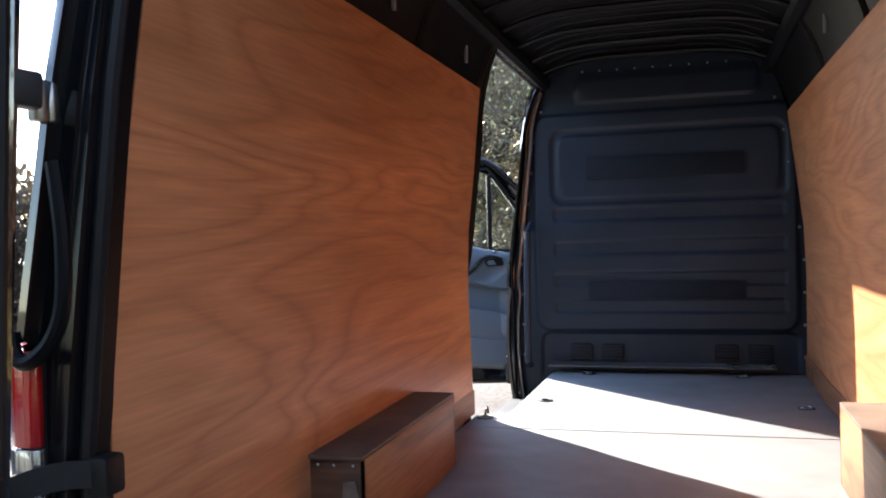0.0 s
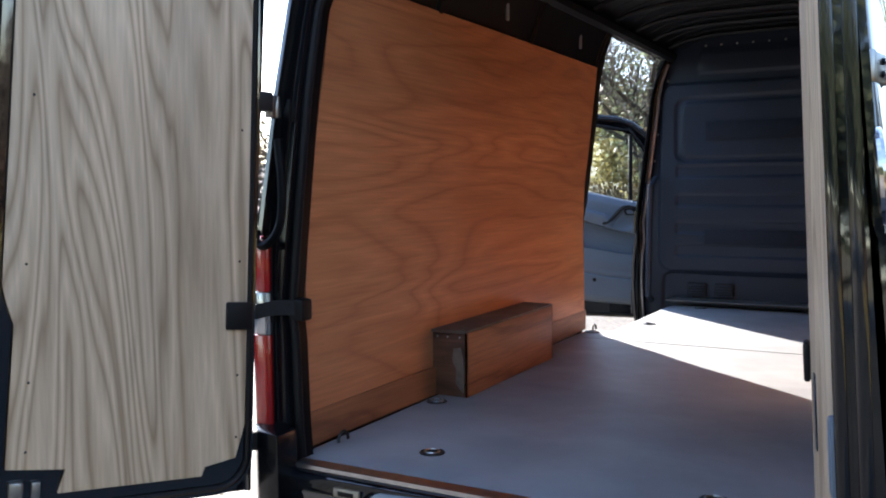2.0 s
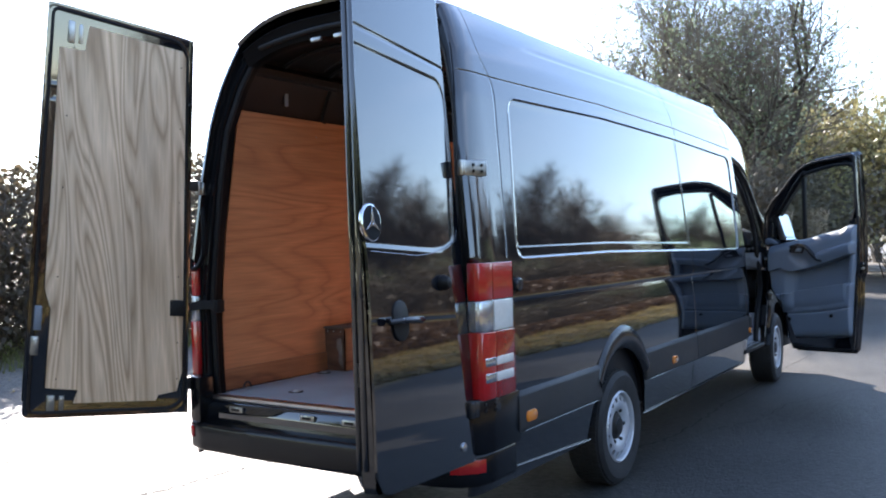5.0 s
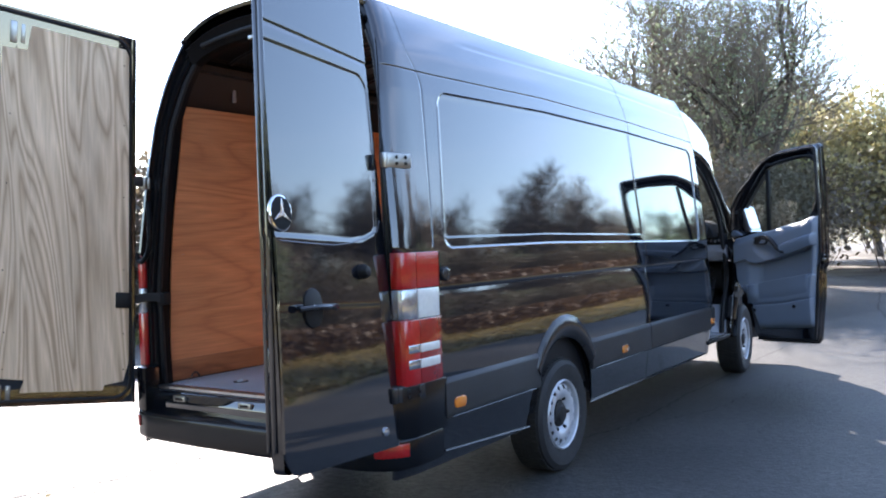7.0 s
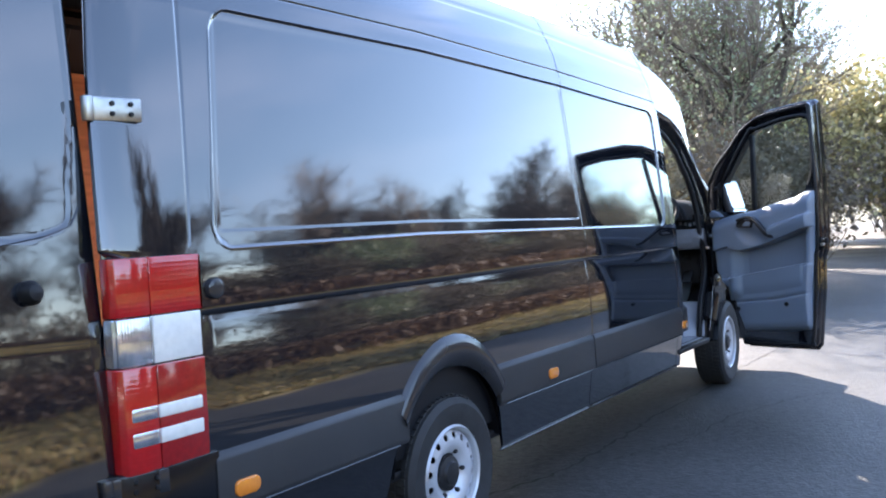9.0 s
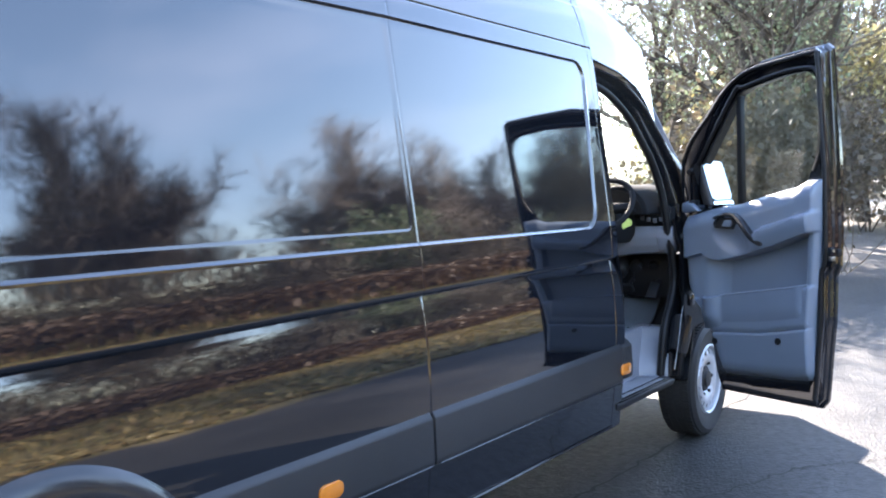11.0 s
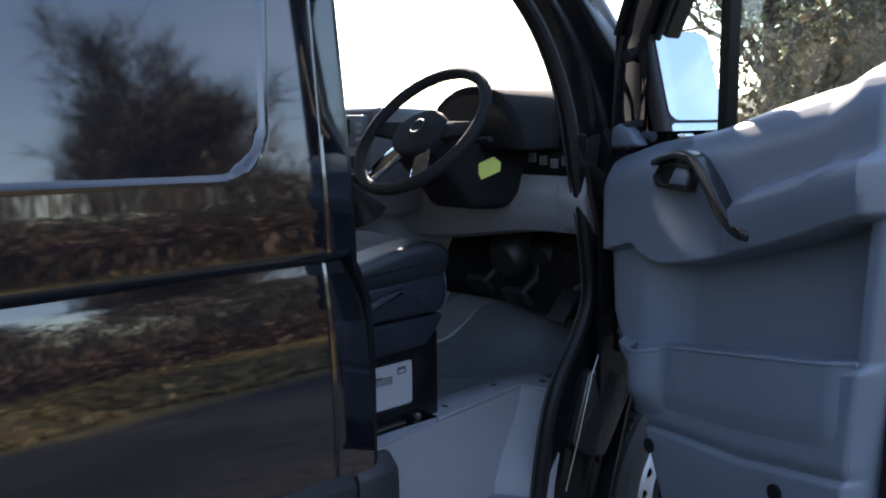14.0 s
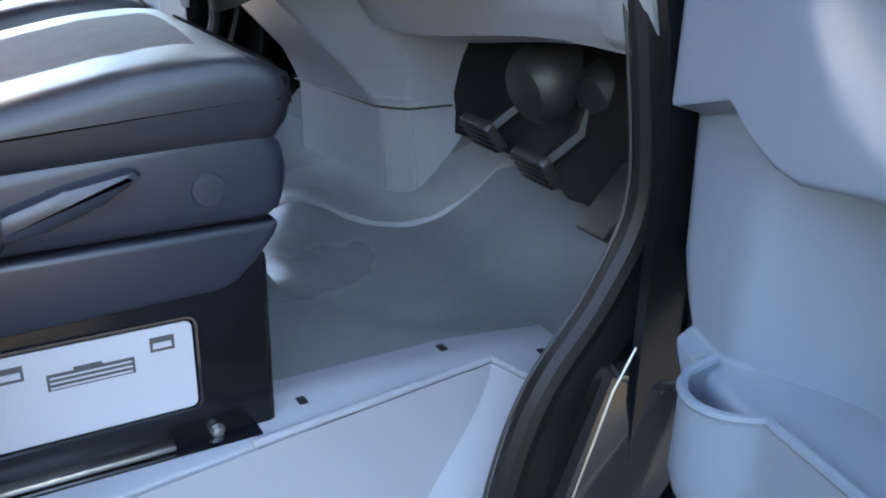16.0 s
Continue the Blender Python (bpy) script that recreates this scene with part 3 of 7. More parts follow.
ys_all = spans((-0.04, 0.16, 0.012), (0.16, 0.216, 0.02), (0.216, 0.234, 0.002), (0.234, 0.28, 0.015), (0.28, 0.56, 0.006), (0.56, 1.1, 0.09), (1.1, 2.14, 0.026), (2.14, 3.05, 0.09), (3.05, 3.118, 0.012), (3.118, 3.132, 0.002),
               (3.132, 4.36, 0.09), (4.36, 4.52, 0.005), (4.52, 4.628, 0.02), (4.628, 4.642, 0.002), (4.642, 4.695, 0.012))


def side_sheet(sign, ys, keep=None):
    own = bmesh.new()
    fn = side_point(sign)
    vv = [[own.verts.new(fn(y, r)) for r in ROWS_Z] for y in ys]
    for i in range(len(ys) - 1):
        for j in range(len(ROWS_Z) - 1):
            z = sum(v.co.z for v in (vv[i][j], vv[i + 1][j], vv[i + 1][j + 1], vv[i][j + 1])) / 4
            if keep and not keep((ys[i] + ys[i + 1]) / 2, z):
                continue
            f = (vv[i][j], vv[i + 1][j], vv[i + 1][j + 1], vv[i][j + 1])
            own.faces.new(f if sign > 0 else f[::-1])
    bmesh.ops.delete(own, geom=[v for v in own.verts if not v.link_faces], context="VERTS")
    # the sheet's edges are folded inwards
    ext = bmesh.ops.extrude_edge_only(own, edges=[e for e in own.edges if len(e.link_faces) == 1])
    for v in (g for g in ext["geom"] if isinstance(g, bmesh.types.BMVert)):
        v.co.x -= sign * 0.016
    return own


part("side_panel", side_sheet(1, ys_all), PAINT, van, "glossy black side panel with a recessed window shape", sharp=50)
part("side_panel", side_sheet(-1, ys_all, lambda y, z: not (3.0 < y < 4.38 and 0.5 < z < 2.57)), PAINT, van, "glossy black side panel with the sliding door's opening", sharp=50)


def roof_z(y, x):
    """The roof's height over its half width; it falls towards the windscreen."""
    drop = 0.50 * ease(4.2, 6.2, y) ** 1.5
    rear = 0.10 * (1 - math.sqrt(max(0.0, 1 - (max(0.0, 0.22 - y) / 0.22) ** 2)))
    z = 2.715 + 0.145 * (1 - (abs(x) / 0.70) ** 3.2)
    return z - rear - drop


def roof_point(y, k):
    w = 0.70 + (0.06 * ease(4.6, 5.4, y))
    w -= 0.06 * (1 - math.sqrt(max(0.0, 1 - (max(0.0, 0.16 - y) / 0.16) ** 2)))
    x = w * math.sin(k * math.pi / 2)
    return (x, y, roof_z(y, x * 0.70 / w) + (0.006 * math.cos(x * 40) if 0.3 < y < 4.4 and abs(x) < 0.5 else 0))


part("roof", grid(roof_point, spans((0.08, 0.26, 0.03), (0.26, 4.3, 0.15), (4.3, 5.46, 0.06)), [-1 + k / 14 for k in range(29)], thick=-0.02), PAINT, van, "black raised roof", sharp=50)
# the brow from the side seam up to the roof over the cab
def brow(sign):
    def fn(y, k):
        top = roof_point(y, sign)
        low_x, low_z = interp(y, [(4.69, 0.868), (5.1, 0.864), (5.5, 0.85)]), interp(y, [(4.69, 2.258), (5.0, 2.212), (5.23, 2.14), (5.37, 2.045), (5.46, 1.96)])
        q = interp(k, [(0.0, 0.0), (0.18, 0.10), (0.45, 0.28), (0.73, 0.565), (0.91, 0.79), (1.0, 1.0)])
        return (sign * (low_x + (abs(top[0]) - low_x) * q), y, low_z + (top[2] - low_z) * k)
    return grid(fn, spans((4.690, 5.46, 0.04)), [k / 12 for k in range(13)], thick=0.012 * sign)


for s in (1, -1):
    part("cab_brow", brow(s), PAINT, van, sharp=50)

# the front: bonnet, wings, bumper, grille
def wing(sign):
    def fn(y, k):
        d = abs(y - FRONT_AXLE)
        low = 0.40 if d >= 0.47 else max(0.40, 0.33 + math.sqrt(0.47 ** 2 - d * d) * 1.06)
        high = interp(y, [(5.50, 1.40), (5.9, 1.22), (6.4, 1.08), (6.8, 0.88), (6.95, 0.70)])
        z = low + (high - low) * k
        x = 0.985 - 0.05 * ease(0.7, 1.0, k) - 0.38 * ease(6.45, 7.0, y) ** 2
        return (sign * x, y, z)
    return grid(fn, spans((5.52, 6.94, 0.045)), [k / 10 for k in range(11)], thick=0.015 * sign)


for s in (1, -1):
    part("front_wing", wing(s), SATIN, van, sharp=50)


def bonnet_point(y, k):
    edge = interp(y, [(5.9, 1.23), (6.4, 1.08), (6.8, 0.88), (6.95, 0.70)])
    w = 0.94 - 0.38 * ease(6.45, 7.0, y) ** 2
    return (w * k, y, edge + 0.22 * (1 - k * k) * (1 - 0.5 * ease(6.3, 6.95, y)))


part("bonnet", grid(bonnet_point, spans((5.88, 6.95, 0.07)), [-1 + k / 8 for k in range(17)], thick=-0.02), PAINT, van, sharp=50)
part("front_bumper", prism(rounded(-0.92, 0.92, 6.55, 6.98, (0.0, 0.0, 0.2, 0.2)), 2, 0.28, 0.72, 0.03), TRIM, van)
part("grille", prism([(6.88, 0.62), (6.97, 0.66), (6.86, 0.98), (6.80, 0.98)], 0, -0.45, 0.45, 0.01), TRIM, van)

# lower side mouldings, marker lamps
def arch_band(sign):
    """The flared lip over the rear wheel, broader at its crown."""
    def fn(t, k):
        ry, rz, cz = 0.445 + 0.075 * k, 0.475 + 0.115 * k, 0.365 + 0.035 * k
        flare = 0.985 + 0.030 * math.sin(k * math.pi) ** 0.7
        return (sign * flare, REAR_AXLE + math.cos(t) * ry, cz + math.sin(t) * rz)
    return grid(fn, [radians(34 + 112 * i / 30) for i in range(31)], [i / 8 for i in range(9)], thick=-0.008 * sign)


def moulding(y0, y1, z0=0.585, z1=0.795, sign=1):
    poly = [(sign * (side_x(2.5, 0.7) - 0.01), z0), (sign * 1.0, z0), (sign * 1.006, z0 + 0.02), (sign * 1.004, z1 - 0.03), (sign * 0.985, z1)]
    return prism(poly, 1, y0, y1, 0.006)


for s in (1, -1):
    for a, b in ((0.25, 1.27), (2.02, 3.119), (3.131, 4.675)) if s > 0 else ((0.25, 1.27), (2.02, 2.98), (4.40, 4.675)):
        part("side_moulding", moulding(a, b, sign=s), TRIM, van, "dark grey textured plastic side moulding")
    for a, b in ((0.30, 1.20), (2.07, 3.10), (3.15, 4.65)) if s > 0 else ((0.30, 1.20), (2.07, 2.96), (4.42, 4.65)):
        part("moulding_edge", tube([(s * 1.003, a, 0.588), (s * 1.003, b, 0.588)], 0.0045, 6), GUARD, van)
        part("sill_edge", tube([(s * 0.952, a, 0.41 if a < 1 else 0.357), (s * 0.950, b, 0.357)], 0.006, 6), GUARD, van)
    part("arch_moulding", arch_band(s), GUARD, van, "glossy black flared wheel arch moulding")
for y in (0.37, 2.575, 4.70):
    z = 0.655
    lamp = part("marker_lamp", prism(rounded(y - 0.055, y + 0.055, z - 0.028, z + 0.028, 0.024), 0, 0.98, 1.014, 0.006), AMBER, van, "amber side marker lamp")
part("door_bumper", prism(rounded(0.265, 0.335, 1.275, 1.345, 0.034), 0, 0.955, 0.998, 0.01), GUARD, van, "round black door stop bumper")

# wheel wells and wheels
for s in (1, -1):
    for ax in (REAR_AXLE, FRONT_AXLE):
        part("wheel_well", grid(lambda u, v: (s * v, ax + math.cos(u) * 0.43, 0.37 + math.sin(u) * 0.48), [radians(8 + k * 10.25) for k in range(17)], [0.73, 0.8, 0.9, 0.955]), RUBBER, van)


def wheel(y, sign, turn=0.0):
    t = part("wheel", lathe([(0.215, -0.10), (0.262, -0.115), (0.315, -0.118), (0.344, -0.10), (0.353, -0.05), (0.353, 0.05), (0.344, 0.10), (0.315, 0.118), (0.262, 0.115), (0.215, 0.10)], 48, closed=True), TYRE, van, "black tyre on a silver steel wheel")
    tread = bmesh.new()
    for k in range(64):
        a = 2 * math.pi * k / 64
        for off in (-0.07, -0.025, 0.025, 0.07):
            b = box(off - 0.019, off + 0.019, -0.0125, 0.0125, 0.349, 0.357, 0.0)
            tread = merge(tread, move(b, pose(0, 0, 0, math.degrees(a) + off * 40)))
    part("tread", tread, TYRE, t)
    part("rim", lathe([(0.222, -0.09), (0.222, 0.10), (0.212, 0.112), (0.203, 0.105), (0.196, 0.06), (0.196, -0.09)], 48, closed=True), RIM, t, "silver painted steel rim")
    disc = bmesh.new()
    prof = [(0.198, 0.075), (0.192, 0.086), (0.150, 0.100), (0.118, 0.094), (0.085, 0.066), (0.04, 0.066)]
    seg, holes = 64, 16
    for (r0, h0), (r1, h1) in zip(prof, prof[1:]):
        if r0 == 0.192:
            continue
        for k in range(seg):
            a, b = 2 * math.pi * k / seg, 2 * math.pi * (k + 1) / seg
            disc.faces.new([disc.verts.new((h, r * math.cos(t), r * math.sin(t))) for r, h, t in ((r0, h0, a), (r0, h0, b), (r1, h1, b), (r1, h1, a))])
    half = math.pi / holes
    square = [(1, q) for q in (-0.5, 0, 0.5)] + [(q, 1) for q in (1, 0.5, 0, -0.5)] + [(-1, q) for q in (1, 0.5, 0, -0.5)] + [(q, -1) for q in (-1, -0.5, 0, 0.5)] + [(1, -1)]
    for k in range(holes):
        mid_a = 2 * half * (k + 0.5)

        def at(p, q):
            r, t = 0.171 + 0.021 * p, mid_a + half * q
            return (0.093 - 0.007 * p, r * math.cos(t), r * math.sin(t))
        outer = [disc.verts.new(at(*p)) for p in square]
        round_h = [disc.verts.new(at(0.74 * p / math.hypot(p, q), 0.46 * q / math.hypot(p, q))) for p, q in square]
        for i in range(len(square)):
            j = (i + 1) % len(square)
            disc.faces.new((outer[i], outer[j], round_h[j], round_h[i]))
    bmesh.ops.remove_doubles(disc, verts=disc.verts[:], dist=0.0005)
    bmesh.ops.recalc_face_normals(disc, faces=disc.faces[:])
    bmesh.ops.solidify(disc, geom=disc.faces[:], thickness=0.006)
    part("wheel_disc", disc, RIM, t, "silver steel disc with a ring of round slots")
    part("hub_cap", lathe([(0.083, 0.06), (0.078, 0.082), (0.055, 0.088), (0.05, 0.10), (0.0005, 0.104)], 24), BRAKE, t)
    for k in range(6):
        a = 2 * math.pi * k / 6
        part("wheel_bolt", lathe([(0.012, 0.06), (0.012, 0.086), (0.009, 0.092), (0.0005, 0.092)], 6, m=pose(0, 0.1025 * math.cos(a), 0.1025 * math.sin(a))), BRAKE, t)
    part("brake_disc", lathe([(0.15, -0.02), (0.15, 0.01), (0.0005, 0.01)], 24), BRAKE, t)
    t.matrix_basis = pose(sign * 0.86, y, 0.353, 0, 0, (0 if sign > 0 else 180) + turn)
    return t


for s in (1, -1):
    wheel(REAR_AXLE, s)
    wheel(FRONT_AXLE, s, 3.0)

# ---- rear end ----
def inner_edge(z):
    return interp(z, [(0.42, 0.80), (0.8, 0.828), (1.10, 0.838), (1.20, 0.852), (1.30, 0.838), (1.695, 0.812), (2.06, 0.785), (2.2, 0.770), (2.45, 0.70), (2.58, 0.63), (2.71, 0.52)])


def pillar(sign, ks):
    """The rear corner post: a rounded outer lip, a flat where the door shuts, a step to the seal."""
    def fn(z, k):
        outer = side_x(-0.04, z)
        x = outer + (inner_edge(z) - outer) * min(1.0, k / 0.8)
        y = tail_y(z) + 0.045 * ease(0.02, 0.10, k) + 0.008 * ease(0.35, 0.38, k) + 0.03 * ease(0.55, 0.62, k) + 0.05 * ease(0.8, 1.0, k)
        y += 0.034 * ease(0.10, 0.06, k) * ease(0.78, 0.80, z) * ease(1.44, 1.42, z)
        return (sign * x, y, z)
    return grid(fn, spans((0.42, 2.2, 0.06), (2.2, 2.70, 0.035)), ks, thick=0.012 * sign)


for s in (1, -1):
    part("rear_pillar", pillar(s, [k / 40 for k in range(25)]), SATIN, van, "glossy black rear corner post")
    part("opening_trim", pillar(s, [k / 40 for k in range(24, 41)]), SEALBLK, van, "matt black rubber trim round the rear opening")
    # weather seal round the opening
    part("door_seal", tube([(s * (inner_edge(z) + 0.012), tail_y(z) + 0.085, z) for z in spans((0.66, 2.2, 0.06), (2.2, 2.62, 0.03))], 0.016, 8), RUBBER, van)
    part("seal_trim", tube([(s * (inner_edge(z) + 0.045), tail_y(z) + 0.078, z) for z in spans((0.75, 2.45, 0.08))], 0.006, 6), SEALBLK, van)
part("rear_header", grid(lambda x, k: (x, 0.095 + 0.10 * k, 2.715 + 0.145 * (1 - (min(0.70, abs(x)) / 0.70) ** 3.2) - 0.095 - (0.11 - 0.03 * (abs(x) / 0.7) ** 2) * ease(0, 0.6, k)),
                         spans((-0.66, 0.66, 0.06)), [k / 6 for k in range(7)], thick=0.012), SEALBLK, van)
part("door_seal", tube([(x, 0.115, 2.65 + 0.05 * (1 - (abs(x) / 0.56) ** 2)) for x in spans((-0.54, 0.54, 0.06))], 0.016, 8), RUBBER, van)
for x in (-0.10, 0.06):
    part("header_striker", box(x - 0.035, x + 0.035, 0.085, 0.102, 2.625, 2.647, 0.004), ZINC, van, "small steel door catch over the opening")
part("load_sill", prism([(-0.115, 0.46), (-0.115, 0.61), (-0.098, 0.658), (-0.07, 0.672), (0.05, 0.672), (0.05, 0.46)], 0, -0.83, 0.83, 0.010), PAINT, van, "glossy black load sill")
part("sill_strip", prism([(-0.072, 0.672), (-0.072, 0.686), (-0.062, 0.690), (-0.022, 0.690), (-0.016, 0.684), (-0.016, 0.672)], 0, -0.80, 0.80, 0.0), ALU, van, "bright aluminium threshold strip")
bump_plan = [(-0.985, 0.26), (-0.992, 0.02), (-0.965, -0.08), (-0.90, -0.145), (-0.78, -0.185), (-0.40, -0.205), (0.40, -0.205), (0.78, -0.185), (0.90, -0.145), (0.965, -0.08), (0.992, 0.02), (0.985, 0.26), (0.90, 0.26), (0.88, 0.02), (-0.88, 0.02), (-0.90, 0.26)]
part("rear_bumper", prism(bump_plan, 2, 0.395, 0.555, 0.025, 3), SATIN, van, "black plastic rear bumper")
corner = [(1.0, 0.27), (0.998, 0.02), (0.975, -0.075), (0.91, -0.135), (0.80, -0.165), (0.80, -0.06), (0.93, 0.03), (0.93, 0.27)]
for s in (1, -1):
    part("bumper_corner", prism([(s * x, y) for x, y in corner], 2, 0.545, 0.80, 0.012), SATIN, van, "dark plastic bumper corner")
    part("rear_reflector", prism([(s * x, y) for x, y in ((0.984, -0.045), (0.968, -0.082), (0.902, -0.149), (0.86, -0.166), (0.86, -0.14), (0.89, -0.13), (0.955, -0.07), (0.97, -0.04))], 2, 0.462, 0.525, 0.004), REDLENS, van, "red reflector wrapped round the bumper corner")
for x in (-0.045, 0.237, -0.565):
    st = part("striker", box(x - 0.05, x + 0.05, -0.122, -0.108, 0.615, 0.648, 0.006), ZINC, van, "bright steel door striker")
    part("striker_slot", box(x - 0.03, x + 0.03, -0.125, -0.121, 0.624, 0.639, 0.003), RUBBER, st)
# tail lamps round the corner: a rear chamber and a side chamber behind each lens
LAMP = [(1.252, 1.426, REDLENS, REDLENS), (1.107, 1.249, CLEARLENS, FROSTED), (0.792, 1.104, REDLENS, DEEPLENS)]
CLEAR_STRIPS = [(0.944, 0.986), (0.868, 0.914)]


def lens_plan(xo, y0, y1):
    """The lens's outline in plan between two places along its outer face."""
    face = [(xo - 0.036, -0.071), (xo - 0.012, -0.056), (xo - 0.004, -0.012), (xo, 0.06), (xo, 0.24)]
    cut = [p for p in face if y0 < p[1] < y1]
    lo, hi = interp(y0, [(y, x) for x, y in face]), interp(y1, [(y, x) for x, y in face])
    return [(lo, y0)] + cut + [(hi, y1), (hi - 0.028, y1)] + [(x - 0.028, y) for x, y in reversed(cut)] + [(lo - 0.028, y0)]


for s in (1, -1):
    lamp = part("tail_lamp", prism([(s * x, y) for x, y in ((0.912, -0.060), (0.945, -0.060), (0.962, 0.0), (0.966, 0.23), (0.93, 0.23), (0.912, -0.02))], 2, 0.794, 1.424, 0.004), RUBBER, van, "tall red and clear tail lamp")
    for z0, z1, rear, side in LAMP:
        xo, ft = side_x(0.2, (z0 + z1) / 2) + 0.007, 0.243 if z0 > 1.2 else 0.234
        part("lens", prism([(s * x, y) for x, y in lens_plan(xo, -0.069, 0.050)], 2, z0, z1, 0.005), rear, lamp)
        part("lens", prism([(s * x, y) for x, y in lens_plan(xo, 0.052, ft)], 2, z0, z1, 0.005), side, lamp)
        part("lens_return", prism([(s * x, y) for x, y in ((0.908, -0.058), (0.918, -0.068), (xo - 0.037, -0.070), (xo - 0.037, -0.045), (0.912, -0.04))], 2, z0, z1, 0.004), rear, lamp)
    for z0, z1 in CLEAR_STRIPS:
        xo = side_x(0.2, (z0 + z1) / 2) + 0.0095
        part("clear_strip", prism([(s * x, y) for x, y in lens_plan(xo, -0.040, 0.048)], 2, z0, z1, 0.006), CLEARLENS, lamp)
        part("clear_strip", prism([(s * x, y) for x, y in lens_plan(xo, 0.050, 0.215)], 2, z0, z1, 0.006), FROSTED, lamp)


# hinges wrap the corner posts
def hinge(sign, z, y0, y1, x0, x1, mat):
    plate = [(x1, y0), (x1 + 0.012, y0 + 0.01), (x0 + 0.014, y1), (x0, y1), (x1 - 0.02, y0 + 0.02)]
    h = part("door_hinge", prism([(sign * x, y) for x, y in plate], 2, z - 0.036, z + 0.036, 0.005), mat, van, "steel door hinge")
    for k in (0.35, 0.75):
        for dz in (-0.014, 0.016):
            part("hinge_bolt", lathe([(0.008, 0.0), (0.008, 0.006), (0.0005, 0.008)], 8, m=pose(sign * (x1 + 0.012 + (x0 - x1 + 0.002) * k), y0 + 0.01 + (y1 - y0 - 0.01) * k, z + dz, 0, 0, 0 if sign > 0 else 180)), RUBBER, h)
    part("hinge_knuckle", lathe([(0.016, -0.036), (0.018, -0.03), (0.018, 0.03), (0.016, 0.036)], 14, m=pose(sign * (x1 - 0.004), y0 - 0.004, z, 0, 90, 0)), mat, h)


for s in (1, -1):
    hinge(s, 1.870, -0.050, 0.100, 0.924, 0.894, ZINC)
    hinge(s, 0.757, -0.105, 0.068, 0.992, 0.955, GUARD)

# ---- load space ----
part("load_floor", prism([(-0.82, -0.016), (0.82, -0.016), (0.88, 0.08), (0.88, 4.41), (-0.66, 4.41), (-0.68, 4.30), (-0.70, 3.02), (-0.86, 2.965), (-0.86, 0.08)], 2, 0.655, 0.68, 0.003), FLOOR, van, "pale grey load floor with sunlight on it")
part("floor_joint", box(-0.80, 0.86, 2.687, 2.693, 0.6805, 0.6825, 0.0), ALU, van)
part("under_floor", box(-0.93, 0.93, 0.1, 5.2, 0.415, 0.455, 0.01), SHELL, van)
part("door_step", box(-0.97, -0.68, 2.99, 4.32, 0.46, 0.50, 0.008), CARPET, van, "grey step in the side doorway")
part("step_riser", box(-0.71, -0.695, 3.03, 4.30, 0.50, 0.655, 0.003), TRIM, van)


def ply_x(z):
    return interp(z, [(0.68, 0.885), (1.3, 0.895), (1.6, 0.885), (2.35, 0.800)])


def lining(sign, y0, y1, z0, z1):
    return grid(lambda y, z: (sign * (ply_x(z) + 0.006 * noise.noise((y * 1.1, z * 1.5, sign * 4))), y + 0.10 * ease(0.8, y0, y) * max(0.0, z - 0.8) / 1.5, z), spans((y0, y1, 0.15)), spans((z0, z1, 0.1)), thick=0.009 * sign)


part("wall_lining", lining(-1, 0.08, 2.965, 0.80, 2.34), WARMPLY, van, "reddish varnished plywood lining")
part("wall_lining", lining(1, 0.08, 4.36, 0.80, 2.30), WARMPLY, van, "reddish varnished plywood lining")
for s, y1 in ((-1, 2.98), (1, 4.36)):
    part("skirting_strip", grid(lambda y, z: (s * (0.878 + 0.004 * math.sin(y * 5)), y, z), spans((0.05, y1, 0.2)), spans((0.683, 0.806, 0.04)), thick=0.009 * s), BOXPLY, van, "brown plywood strip along the floor")
rng_s = random.Random(2)
for s, y1 in ((-1, 2.92), (1, 4.3)):
    for z in (0.86, 1.44, 2.24):
        for y in spans((0.26, y1 - 0.08, 0.58)):
            zz, yy = z + rng_s.uniform(-0.03, 0.03), y + rng_s.uniform(-0.08, 0.08)
            part("screw", lathe([(0.006, 0.0), (0.005, 0.003), (0.0005, 0.0035)], 8, m=pose(s * (ply_x(zz) - 0.004), yy, zz, 0, 0, 180 if s > 0 else 0)), ZINC, van)


def wheel_box(sign):
    a, b = sign * 0.71, sign * 0.88
    top = part("wheel_box", box(min(a, b), max(a, b), 0.985, 2.0, 0.964, 0.976, 0.002), BOXTOP, van, "plywood box over the wheel arch with a worn edge")
    part("box_front", box(min(a, a + sign * 0.012), max(a, a + sign * 0.012), 1.0, 2.0, 0.682, 0.963, 0.002), BOXPLY, top, "brown stained plywood face")
    # both end boards take a darker brown than the face
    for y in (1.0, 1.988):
        part("box_end", box(min(a, b), max(a, b), y, y + 0.012, 0.682, 0.963, 0.002), BOXEND, top, "dark brown end board")
    x = a + sign * 0.03
    poly = [(x, 0.90), (x + sign * 0.035, 0.895), (x + sign * 0.04, 0.84), (x + sign * 0.02, 0.80), (x + sign * 0.024, 0.74), (x - sign * 0.012, 0.70), (x - sign * 0.016, 0.80), (x - sign * 0.01, 0.86)]
    part("torn_patch", prism(poly, 1, 0.996, 0.9995, 0.0), TORN, top, "pale torn timber patch")
    for px in (0.2, 0.55, 0.85):
        part("screw", lathe([(0.005, 0.0), (0.0005, 0.003)], 8, m=pose(a + (b - a) * px, 0.998, 0.945, 0, 0, -90)), ZINC, top)


wheel_box(-1)
wheel_box(1)


